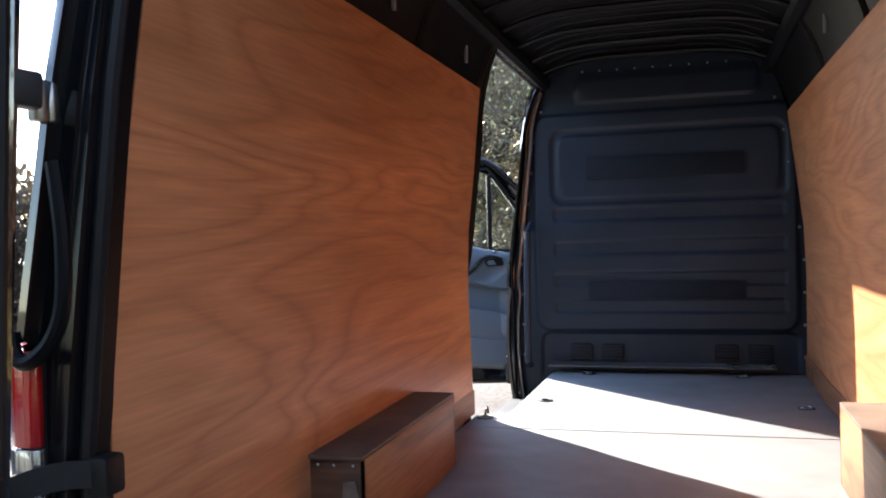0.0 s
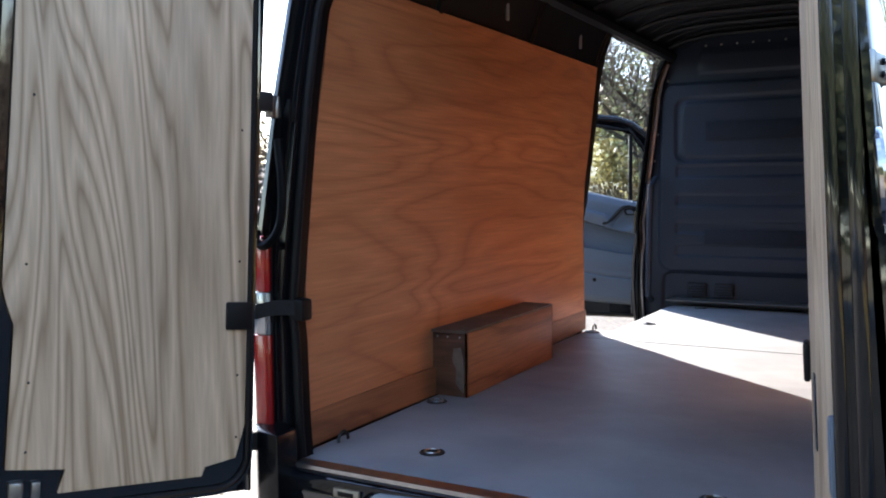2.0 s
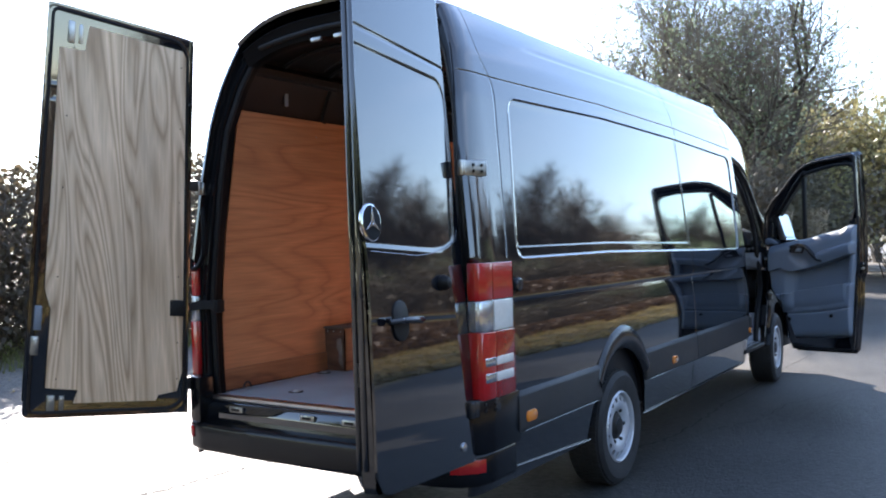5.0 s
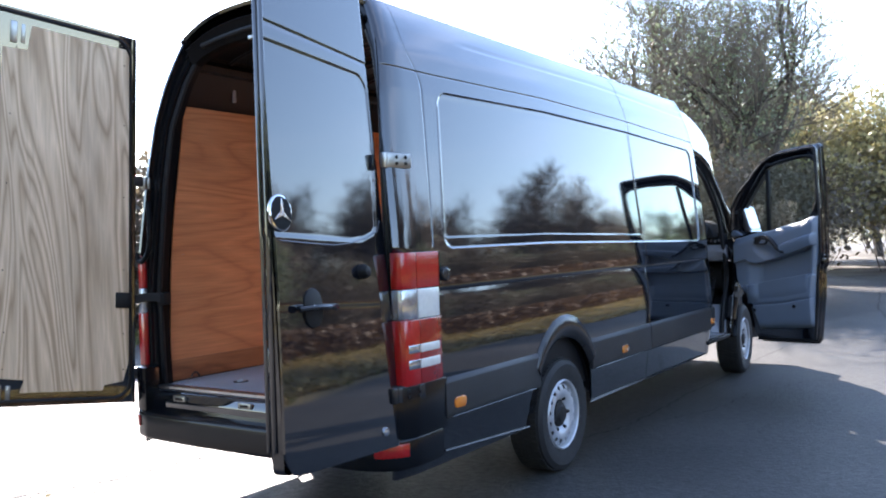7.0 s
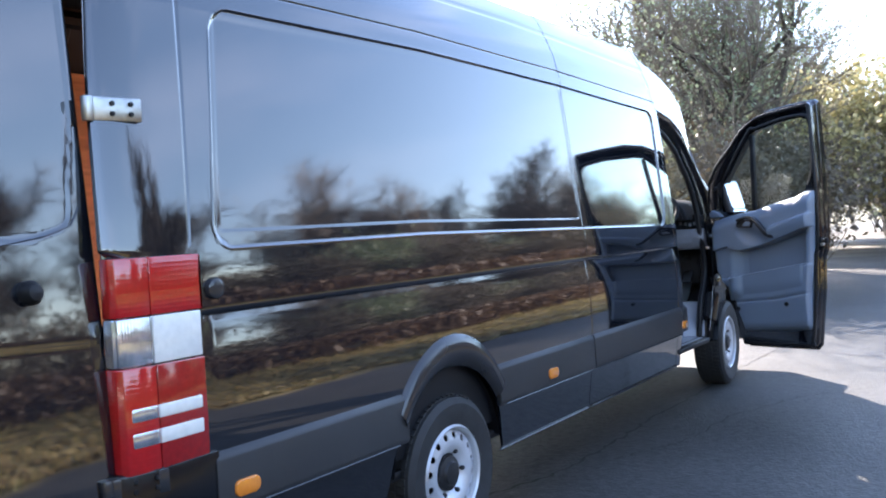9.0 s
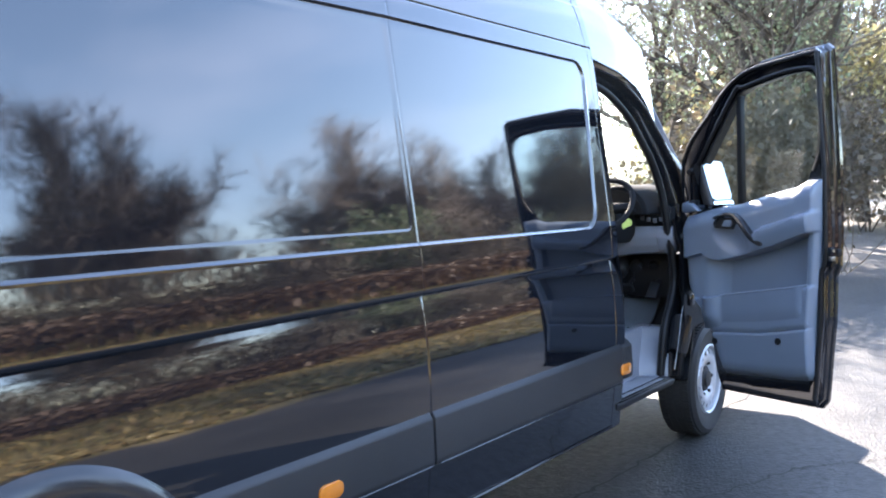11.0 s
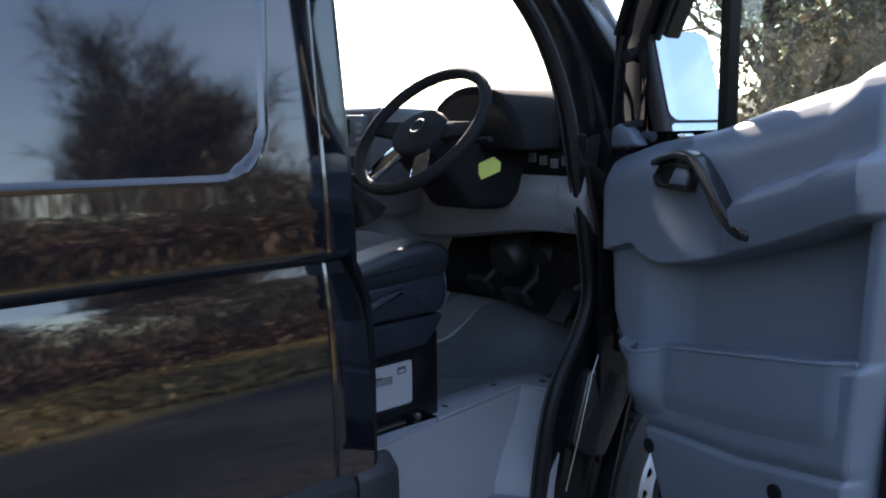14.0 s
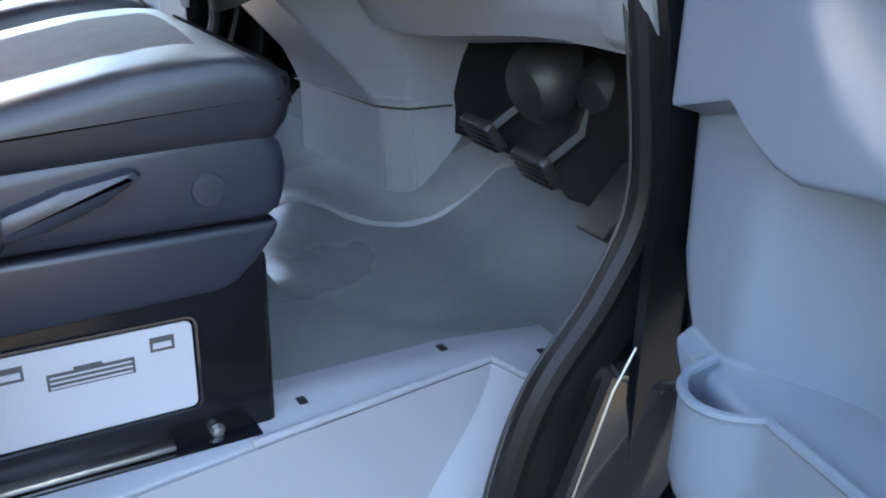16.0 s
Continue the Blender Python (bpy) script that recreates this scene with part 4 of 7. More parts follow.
def lashing_ring(x, y):
    r = part("lashing_ring", lathe([(0.045, 0.0), (0.043, 0.003), (0.030, 0.0035), (0.027, 0.0015), (0.0005, 0.0015)], 24, m=pose(x, y, 0.681, 0, -90, 0)), BRAKE, van, "round recessed lashing eye in the floor")
    part("eye", tube([(x + 0.026 * math.cos(t), y + 0.026 * math.sin(t), 0.686) for t in (2 * math.pi * k / 16 for k in range(16))], 0.0045, 6, closed=True), ZINC, r)


for x, y in ((-0.57, 3.37), (0.755, 3.345), (-0.435, 4.29), (0.505, 4.26), (-0.46, 0.25), (0.50, 0.225), (-0.80, 0.89), (-0.80, 2.90)):
    lashing_ring(x, y)
for y in (0.20, 2.94):
    part("lashing_hook", tube([(-0.80 + 0.0 * k, y + 0.03 * math.cos(t), 0.69 + 0.035 * math.sin(t)) for k, t in ((k, math.pi * k / 8) for k in range(9))], 0.006, 6), BRAKE, van)

# inner skin above the lining, ribs, inner roof
def inner_x(z):
    return interp(z, [(0.5, 0.93), (1.4, 0.94), (2.2, 0.845), (2.34, 0.822), (2.50, 0.762), (2.63, 0.68)])


for s in (1, -1):
    part("inner_skin", grid(lambda y, z: (s * inner_x(z), y, z), spans((0.12, 4.42, 0.1)), spans((0.5, 2.63, 0.08)), thick=0.006 * s,
                            skip=(lambda y, z: s < 0 and 3.02 < y < 4.37 and z < 2.55)), SHELL, van, "dark painted bare metal inside wall")
    part("roof_rail", tube([(s * 0.70, y, 2.58) for y in spans((0.16, 4.40, 0.4))], 0.045, 8), SHELL, van)
    for y in (0.95, 1.95, 2.97):
        part("wall_rib", tube([(s * (inner_x(z) - 0.012), y, z) for z in spans((2.28, 2.60, 0.05))], 0.028, 6, flat=0.6), SHELL, van)
        part("rib_slot", box(s * 0.768 - 0.006, s * 0.768 + 0.006, y - 0.40, y - 0.375, 2.40, 2.53, 0.003), INKLITE, van)
part("inner_roof", grid(lambda y, k: (0.70 * k, y, 2.625 + 0.085 * (1 - abs(k) ** 4)), spans((0.15, 4.42, 0.2)), [-1 + i / 10 for i in range(21)], thick=0.006), SHELL, van, "dark painted bare metal inside roof")
for y in spans((0.45, 4.20, 0.44)):
    part("roof_bow", tube([(0.68 * k, y, 2.608 + 0.080 * (1 - abs(k) ** 4)) for k in (-1 + i / 12 for i in range(25))], 0.018, 6, flat=0.7), SHELL, van)
    for y2 in (y + 0.14, y + 0.29):
        part("roof_swage", tube([(0.60 * k, y2, 2.621 + 0.080 * (1 - abs(k) ** 4)) for k in (-1 + i / 12 for i in range(25))], 0.006, 6, flat=0.6), SHELL, van)

# bulkhead
def bulk_shape(x, z):
    """How far the pressed bulkhead stands forward (towards the load) at a place."""
    d = 0.0
    d += 0.018 * ease(0.012, -0.012, sd_rect(x, z, -0.79, 0.85, 0.945, 2.37, 0.10))
    d -= 0.016 * ease(0.008, -0.012, sd_rect(x, z, -0.675, 0.80, 1.775, 2.27, 0.09))
    d += 0.012 * ease(0.008, -0.012, sd_rect(x, z, -0.635, 0.76, 1.815, 2.23, 0.07))
    for z0 in (1.665, 1.445, 1.235, 1.06):
        d -= 0.012 * ease(0.008, -0.008, sd_rect(x, z, -0.66, 0.78, z0, z0 + 0.085, 0.02))
    d += 0.014 * ease(0.008, -0.010, sd_rect(x, z, -0.50, 0.64, 2.44, 2.62, 0.05))
    d -= 0.02 * ease(0.012, -0.008, sd_rect(x, z, -0.76, 0.85, 0.62, 0.925, 0.06))
    return d


def bulk_half(z):
    return interp(z, [(0.5, 0.93), (1.4, 0.935), (2.2, 0.83), (2.34, 0.80), (2.5, 0.75), (2.62, 0.69), (2.70, 0.62)])


bz = spans((0.50, 0.90, 0.04), (0.90, 1.33, 0.008), (1.33, 1.44, 0.02), (1.44, 1.54, 0.008), (1.54, 1.66, 0.02), (1.66, 1.84, 0.008), (1.84, 2.20, 0.05), (2.20, 2.39, 0.009), (2.39, 2.47, 0.012), (2.47, 2.72, 0.03))
bx = spans((-1, -0.66, 0.012), (-0.66, 0.70, 0.06), (0.70, 1, 0.012))
part("bulkhead", grid(lambda k, z: (k * bulk_half(z), 4.445 - bulk_shape(k * bulk_half(z), z), z), bx, bz, thick=0.01), BULK, van, "dark grey pressed steel bulkhead with ribs", sharp=60)
for x0 in (-0.573, -0.37, 0.345, 0.548):
    vent = part("bulkhead_vent", prism(rounded(x0, x0 + 0.145, 0.745, 0.855, 0.015), 1, 4.443, 4.459, 0.003), RUBBER, van, "black slotted vent low in the bulkhead")
    for k in range(5):
        part("vent_slat", box(x0 + 0.008, x0 + 0.137, 4.433, 4.443, 0.755 + k * 0.02, 0.765 + k * 0.02, 0.002), BULK, vent)
for z in spans((0.78, 2.4, 0.2)):
    for s in (-1, 1):
        part("bolt", lathe([(0.010, 0.0), (0.009, 0.006), (0.0005, 0.008)], 8, m=pose(s * (bulk_half(z) - 0.05), 4.437, z, 0, 0, -90)), ZINC, van)
for x in spans((-0.45, 0.45, 0.11)):
    part("bolt", lathe([(0.008, 0.0), (0.0005, 0.006)], 8, m=pose(x, 4.435, 2.645, 0, 0, -90)), ZINC, van)
# side doorway: frame, seal, grab bar
part("doorway_post", tube([(-side_x(4.2, z) + 0.045, 4.42, z) for z in spans((0.46, 2.56, 0.12))], 0.04, 8), PAINT, van)
part("doorway_seal", tube([(-side_x(4.2, z) + 0.075, 4.38, z) for z in spans((0.46, 2.52, 0.12))], 0.012, 8), ALU, van, "pale edge seal of the side doorway")
part("doorway_post", tube([(-side_x(2.7, z) + 0.055, 2.99, z) for z in spans((0.46, 2.56, 0.12))], 0.028, 8), RUBBER, van)
part("doorway_header", tube([(-0.745, y, 2.57) for y in spans((2.99, 4.36, 0.2))], 0.03, 8), SHELL, van)
strip = part("header_strip", box(-0.74, -0.70, 3.2, 4.27, 2.545, 2.557, 0.004), INKLITE, van, "pale slotted strip over the side doorway")
for y in spans((3.27, 4.20, 0.155)):
    part("strip_slot", box(-0.735, -0.705, y - 0.055, y + 0.055, 2.542, 2.5455, 0.0), RUBBER, strip)
part("grab_bar", tube([(-0.83, 4.37, 0.72), (-0.825, 4.26, 0.76), (-0.82, 4.25, 1.15), (-0.81, 4.25, 1.60), (-0.80, 4.37, 1.66)], 0.022, 8), BULK, van, "dark grab bar beside the side doorway")
slide = grid(lambda y, z: (-(interp(z, SMOOTH) + 0.075), y, z), spans((1.62, 2.95, 0.1)), spans((0.47, 2.52, 0.07)), thick=-0.04)
part("sliding_door", slide, PAINT, van, "black sliding door pushed back along the side")


# ---- rear doors ----
LEAN_AXIS = 0.054


def door_frame(hinge_xy, angle, sign):
    """Local x runs from the hinge to the free edge, local y from the outer face inwards; the hinge axis leans with the corner post."""
    shut = Matrix(((-sign, 0, 0, 0), (0, 1, 0, 0), (0, 0, 1, -0.84), (0, 0, 0, 1)))
    axis = Vector((-sign * LEAN_AXIS, 0, 1)).normalized()
    turn = Matrix.Rotation(radians(angle) * sign, 4, axis)
    return Matrix.Translation((hinge_xy[0], hinge_xy[1], 0.84)) @ turn @ shut


def hang(bm, m, width=0.80):
    """Narrows a door's mesh towards its top, along the leaning hinge edge, and hangs it."""
    for v in bm.verts:
        u0 = LEAN_AXIS * (v.co.z - 0.84)
        v.co.z += 0.085 * ease(2.2, 2.68, v.co.z) * min(1.0, max(0.0, v.co.x / width)) ** 0.8
        v.co.x = u0 + v.co.x * (1 - u0 / width)
    return move(bm, m)


def door_lean(z):
    return 0.055 * max(0.0, (z - 1.15) / 1.5)


def outfit(bm, m):
    """Hangs a fitting on the leaning outer face."""
    for v in bm.verts:
        v.co.y += door_lean(v.co.z)
        v.co.x += 0.060
    return hang(bm, m)


def rear_door(hinge_xy, angle, sign, z0, z1, width, deep):
    m = door_frame(hinge_xy, angle, sign)

    def fit(bm):
        """Hangs an inner fitting; the right door grows thicker towards its hinges."""
        if sign > 0:
            for v in bm.verts:
                v.co.y += 0.07 * (1 - v.co.x / width) * ease(0.0, 0.10, v.co.x) * min(1.0, max(0.0, v.co.y / deep))
        return hang(bm, m)

    def outer(u, z):
        d = 0.0
        d += 0.004 * ease(0.004, -0.006, sd_rect(u, z, 0.036, width + 0.2, 1.475, 2.27, 0.09) + 0.06 * ease(0.28, 0.0, u) * ease(1.9, 1.5, z))
        d += 0.018 * (1 - math.sqrt(max(0.0, 1 - (max(0.0, 0.024 - u) / 0.024) ** 2)))
        d += 0.006 * max(0.0, 1 - abs(z - 2.33) / 0.01)
        d += door_lean(z)
        d += 0.004 * ease(1.2, 1.17, z) * ease(1.0, 1.17, z)
        # the free lower corner is rounded off
        far = max(0.0, u - (width - 0.10))
        z = max(z, z0 + 0.10 - math.sqrt(max(0.0, 0.01 - far * far)))
        return Vector((u, d, z))
    us = spans((0.0, 0.06, 0.006), (0.06, 0.2, 0.007), (0.2, width - 0.12, 0.05), (width - 0.12, width, 0.012))
    zs = spans((z0, 1.15, 0.07), (1.15, 1.21, 0.012), (1.21, 1.4, 0.04), (1.4, 1.62, 0.007), (1.62, 2.16, 0.06), (2.16, 2.36, 0.007), (2.36, z1, 0.05))
    own = grid(outer, us, zs)
    own.normal_update()
    if sum(f.normal.y for f in own.faces) > 0:
        bmesh.ops.reverse_faces(own, faces=own.faces[:])
    bmesh.ops.solidify(own, geom=own.faces[:], thickness=0.012)
    door = part("rear_door", hang(own, m), PAINT, van, "black rear door swung open with plywood on its inside" if sign < 0 else "black rear door swung open, glossy outside", sharp=50)
    # edge frame and inner pressing
    inner = bmesh.new()
    rim = rounded(0.012, width - 0.004, z0 + 0.012, z1 - 0.012, (0.03, 0.11, 0.12, 0.03), 6)
    hole = rounded(0.07, width - 0.085, z0 + 0.10, z1 - 0.085, (0.03, 0.07, 0.08, 0.03), 6)
    vo, vi = [inner.verts.new((p[0], deep, p[1])) for p in rim], [inner.verts.new((p[0], deep - 0.012, p[1])) for p in hole]
    vb = [inner.verts.new((p[0], 0.012 + door_lean(p[1]), p[1])) for p in rim]
    inner.faces.new(vi)
    for i in range(len(rim)):
        j = (i + 1) % len(rim)
        inner.faces.new((vo[i], vo[j], vi[j], vi[i]))
        inner.faces.new((vb[i], vb[j], vo[j], vo[i]))
    bmesh.ops.recalc_face_normals(inner, faces=inner.faces[:])
    bmesh.ops.bevel(inner, geom=[e for e in inner.edges if len(e.link_faces) == 2 and e.calc_face_angle(0) > 0.6], offset=0.008, segments=2, affect="EDGES")
    part("inner_frame", fit(inner), PAINT, door, "black painted inner door frame")
    seal = tube([(p[0], deep + 0.004, p[1]) for p in rounded(0.035, width - 0.03, z0 + 0.04, z1 - 0.03, (0.03, 0.09, 0.10, 0.03), 6)], 0.010, 6, closed=True)
    part("seal", fit(seal), RUBBER, door)
    # plywood, cut round the latch and the corner fittings
    p0, p1, b0, b1 = 0.045, width - 0.075, z0 + 0.085, z1 - 0.075
    poly = [(p0 + 0.02, b1), (p0, b1 - 0.03), (p0, b0 + 0.16), (p0 + 0.03, b0 + 0.05), (p0 + 0.13, b0 + 0.03), (p0 + 0.14, b0), (p1 - 0.17, b0), (p1 - 0.19, b0 + 0.07), (p1 - 0.03, b0 + 0.085), (p1 - 0.035, 1.17),
            (p1 - 0.012, 1.235), (p1, 1.28), (p1, b1 - 0.12), (p1 - 0.14, b1 - 0.115), (p1 - 0.155, b1 - 0.02), (p1 - 0.16, b1)]
    part("door_lining", fit(prism([(u, z) for u, z in poly], 1, deep - 0.006, deep + 0.005, 0.0015, 1)), PALEPLY, door, "pale bare plywood panel with strong grain")
    rg = random.Random(3)
    for z in (0.80, 1.0, 1.36, 1.8, 2.2, 2.5):
        for u in (p0 + 0.03, p1 - 0.06 if 1.3 < z < 2.4 else p1 - 0.08):
            part("screw", fit(lathe([(0.0042, 0.0), (0.0005, 0.002)], 8, m=pose(u, deep + 0.005, z + rg.uniform(-0.02, 0.02), 0, 0, 90))), BRAKE, door)
    # latch side fittings
    part("latch", fit(box(width - 0.06, width - 0.02, deep - 0.004, deep + 0.020, 0.93, 1.03, 0.008)), ZINC, door, "steel latch on the door's edge")
    part("inner_pull", fit(box(width - 0.068, width - 0.03, deep, deep + 0.023, 1.06, 1.19, 0.008)), TRIMGREY, door)
    for zc in (z0 + 0.085, z1 - 0.115):
        part("lock_plate", fit(box(width - 0.20, width - 0.175, deep - 0.010, deep + 0.004, zc - 0.05, zc + 0.04, 0.004)), ZINC, door)
        part("lock_plate", fit(box(width - 0.155, width - 0.115, deep - 0.010, deep + 0.008, zc - 0.055, zc + 0.045, 0.006)), ZINC, door)
    if sign < 0:
        part("hinge_arm", fit(box(-0.045, 0.05, 0.004, 0.05, 1.85, 1.915, 0.01)), BRAKE, door)
    part("hinge_arm", fit(box(-0.045 if sign < 0 else -0.03, 0.05, 0.004, 0.05, 0.735, 0.795, 0.01)), BRAKE, door)
    if sign > 0:
        # folded steps down the free edge, and the pull cut into the lining
        part("edge_step", fit(box(width - 0.008, width + 0.002, 0.040, 0.062, z0 + 0.10, z1 - 0.10, 0.004)), PAINT, door)
        part("edge_step", fit(box(width - 0.008, width - 0.001, 0.074, 0.094, z0 + 0.10, z1 - 0.10, 0.004)), PAINT, door)
        part("pull_slot", fit(box(0.30, 0.335, deep + 0.004, deep + 0.007, 1.03, 1.19, 0.0)), BULK, door, "dark pull slot cut in the plywood")
    return door, m


left_door, ML = rear_door((-0.955, -0.115), 117.0, -1, 0.585, 2.685, 0.855, 0.062)
right_door, MR = rear_door((0.935, -0.055), 95.5, 1, 0.52, 2.685, 0.855, 0.076)
# outer fittings of the right door: badge, handle, bright lines, stop
badge = part("badge", outfit(lathe([(0.068, 0.0), (0.068, 0.012), (0.060, 0.014), (0.0005, 0.012)], 40, m=pose(0.756, 0.004, 1.563, 0, 0, -90)), MR), DASHDARK, right_door, "round badge with a chrome ring")
ring = tube([(0.756 + 0.068 * math.cos(t), 0.0, 1.563 + 0.068 * math.sin(t)) for t in (2 * math.pi * k / 40 for k in range(40))], 0.008, 8, closed=True)
part("badge_ring", outfit(ring, MR), CHROME, badge)
star = bmesh.new()
for k in range(3):
    a = radians(90 + 120 * k)
    c, q = (0.756, 1.563), 0.013
    pts = [(c[0] + 0.064 * math.cos(a), c[1] + 0.064 * math.sin(a)), (c[0] + q * math.cos(a + 1.05), c[1] + q * math.sin(a + 1.05)), c, (c[0] + q * math.cos(a - 1.05), c[1] + q * math.sin(a - 1.05))]
    star = prism(pts, 1, -0.014, -0.006, 0.001, 1, bm=star)
part("badge_spokes", outfit(star, MR), CHROME, badge, "plain three-armed chrome shape")
part("handle_bowl", outfit(prism(rounded(0.515, 0.638, 1.098, 1.262, 0.060, 8), 1, -0.006, 0.004, 0.004), MR), RUBBER, right_door, "oval black handle recess")
part("door_handle", outfit(tube([(0.435, -0.012, 1.178), (0.465, -0.035, 1.182), (0.565, -0.042, 1.182), (0.655, -0.038, 1.180), (0.69, -0.015, 1.176)], 0.019, 10, flat=0.7), MR), GUARD, right_door, "black bar handle")
part("lock_barrel", outfit(lathe([(0.011, 0.0), (0.0005, 0.004)], 12, m=pose(0.635, -0.052, 1.182, 0, 0, -90)), MR), ZINC, right_door)
part("door_stop", outfit(lathe([(0.034, 0.0), (0.034, 0.02), (0.022, 0.04), (0.0005, 0.045)], 20, m=pose(0.187, -0.0, 1.335, 0, 0, -90)), MR), RUBBER, right_door, "round rubber door stop")
part("bright_line", outfit(tube([(0.772, -0.003, 1.452), (0.40, -0.003, 1.447), (0.27, -0.003, 1.460), (0.11, -0.003, 1.493), (0.02, -0.002, 1.525), (-0.014, -0.001, 1.58)], 0.0025, 6), MR), PAINT, right_door)
part("corner_lamp", outfit(lathe([(0.022, 0.0), (0.020, 0.008), (0.0005, 0.012)], 16, m=pose(0.085, 0.0, 0.600, 0, 0, -90)), MR), CLEARLENS, right_door, "small round clear button")
# check strap of the left door
strap = part("check_strap", grid(lambda k, z: (-0.83 - 0.155 * k, 0.01 - 0.18 * k, z + 0.01 * math.sin(k * 5)), [i / 8 for i in range(9)], spans((1.165, 1.215, 0.025)), thick=0.004), WEBBING, van, "black webbing strap holding the rear door")
part("strap_pad", hang(box(0.03, 0.12, 0.067, 0.082, 1.145, 1.235, 0.006), ML), RUBBER, strap)
part("strap_anchor", box(-0.86, -0.81, -0.01, 0.05, 1.15, 1.225, 0.01), RUBBER, strap)

# check strap of the right door, and the grab handle on the left corner post
strap_r = part("check_strap", grid(lambda k, z: (0.83 - 0.015 * k, 0.01 - 0.16 * k, z + 0.01 * math.sin(k * 5)), [i / 8 for i in range(9)], spans((1.165, 1.215, 0.025)), thick=0.004), WEBBING, van, "black webbing strap holding the rear door")
part("strap_pad", hang(box(0.05, 0.14, 0.135, 0.150, 1.145, 1.235, 0.006), MR), RUBBER, strap_r)
part("strap_anchor", box(0.81, 0.86, -0.01, 0.05, 1.15, 1.225, 0.01), RUBBER, strap_r)
part("grab_handle", tube([(-x, tail_y(z) - 0.002, z) for x, z in smoothed([(0.862, 1.76), (0.853, 1.71), (0.840, 1.62), (0.839, 1.51), (0.860, 1.45), (0.892, 1.418), (0.922, 1.408), (0.942, 1.425), (0.950, 1.46)], 4)], 0.015, 10), SEALBLK, van, "black plastic grab handle moulded on the corner post")
for z0, z1 in ((1.94, 2.075), (1.155, 1.265)):
    part("felt_strip", box(-0.44, 0.54, 4.412, 4.424, z0, z1, 0.002), STRIPM, van, "dark self-adhesive strip on the bulkhead")



# ---- cab ----
AHEAD = 0.09
def ring_prism(outer, inner, a, b, bev=0.006):
    """A flat frame between two outlines in x and z, drawn out along y from a to b."""
    own = bmesh.new()
    rows = [[own.verts.new((p[0], y, p[1])) for p in loop] for loop, y in ((outer, a), (outer, b), (inner, b), (inner, a))]
    n = len(outer)
    for r in range(4):
        for i in range(n):
            own.faces.new((rows[r][i], rows[r][(i + 1) % n], rows[(r + 1) % 4][(i + 1) % n], rows[(r + 1) % 4][i]))
    bmesh.ops.recalc_face_normals(own, faces=own.faces[:])
    if bev:
        bmesh.ops.bevel(own, geom=[e for e in own.edges if e.calc_face_angle(0) > 0.8], offset=bev, segments=2, affect="EDGES")
    return own


def pillar_x(z):
    return interp(z, [(0.45, 0.955), (0.8, 0.962), (1.2, 0.955), (1.5, 0.93), (1.7, 0.905), (2.0, 0.87), (2.25, 0.845)])


INNER_LINE = [(4.56, 2.16), (4.75, 2.14), (4.93, 2.09), (5.13, 1.975), (5.25, 1.85), (5.36, 1.72), (5.43, 1.55), (5.46, 1.35), (5.485, 1.2), (5.505, 1.02), (5.45, 0.90), (5.365, 0.79), (5.32, 0.66), (5.29, 0.47)]
OUTER_LINE = [(4.56, 2.26), (4.78, 2.235), (5.02, 2.19), (5.27, 2.07), (5.40, 1.95), (5.52, 1.83), (5.66, 1.68), (5.74, 1.55), (5.70, 1.35), (5.67, 1.15), (5.64, 0.95), (5.565, 0.80), (5.50, 0.65), (5.46, 0.45)]


CUT = 8 * 6
INNER_LINE, OUTER_LINE = smoothed(INNER_LINE), smoothed(OUTER_LINE)


def front_post(sign):
    def fn(i, k):
        a, b = INNER_LINE[i], OUTER_LINE[i]
        y, z = a[0] + (b[0] - a[0]) * k, a[1] + (b[1] - a[1]) * k
        groove = -0.012 * ease(0.30, 0.36, k) * ease(0.62, 0.56, k)
        return (sign * (pillar_x(z) - 0.055 * (1 - k) ** 1.5 + groove - 0.05 * ease(0.75, 1.0, k) * ease(1.6, 2.0, z)), y, z)
    return grid(fn, list(range(len(INNER_LINE))), [k / 10 for k in range(11)], thick=0.02 * sign)


for s in (1, -1):
    part("front_post", front_post(s), SATIN, van, "black door post with rubber seals", sharp=40)
    part("post_edge", tube([(s * (pillar_x(z) - 0.026), y * 0.35 + q * 0.65, z * 0.35 + w * 0.65) for (y, z), (q, w) in zip(INNER_LINE[CUT:], OUTER_LINE[CUT:])], 0.0025, 6), ALU, van, "thin bright edge of the door opening")
    part("seal_lip", tube([(s * (pillar_x(z) - 0.082), y - 0.022, z) for y, z in INNER_LINE], 0.0028, 6), TRIM, van)
    part("door_seal", tube([(s * (pillar_x(z) - 0.062), y - 0.008, z) for y, z in INNER_LINE], 0.021, 10), RUBBER, van)
    part("sill_step", prism([(s * 0.913, 0.43), (s * 0.965, 0.43), (s * 0.975, 0.462), (s * 0.913, 0.480)], 1, 4.6, 5.30, 0.006), TRIM, van)
    for k in range(4):
        part("sill_rib", box(min(s * (0.955 - k * 0.016), s * (0.962 - k * 0.016)), max(s * (0.955 - k * 0.016), s * (0.962 - k * 0.016)), 4.62, 5.28, 0.455, 0.471 + k * 0.004, 0.001), GUARD, van)
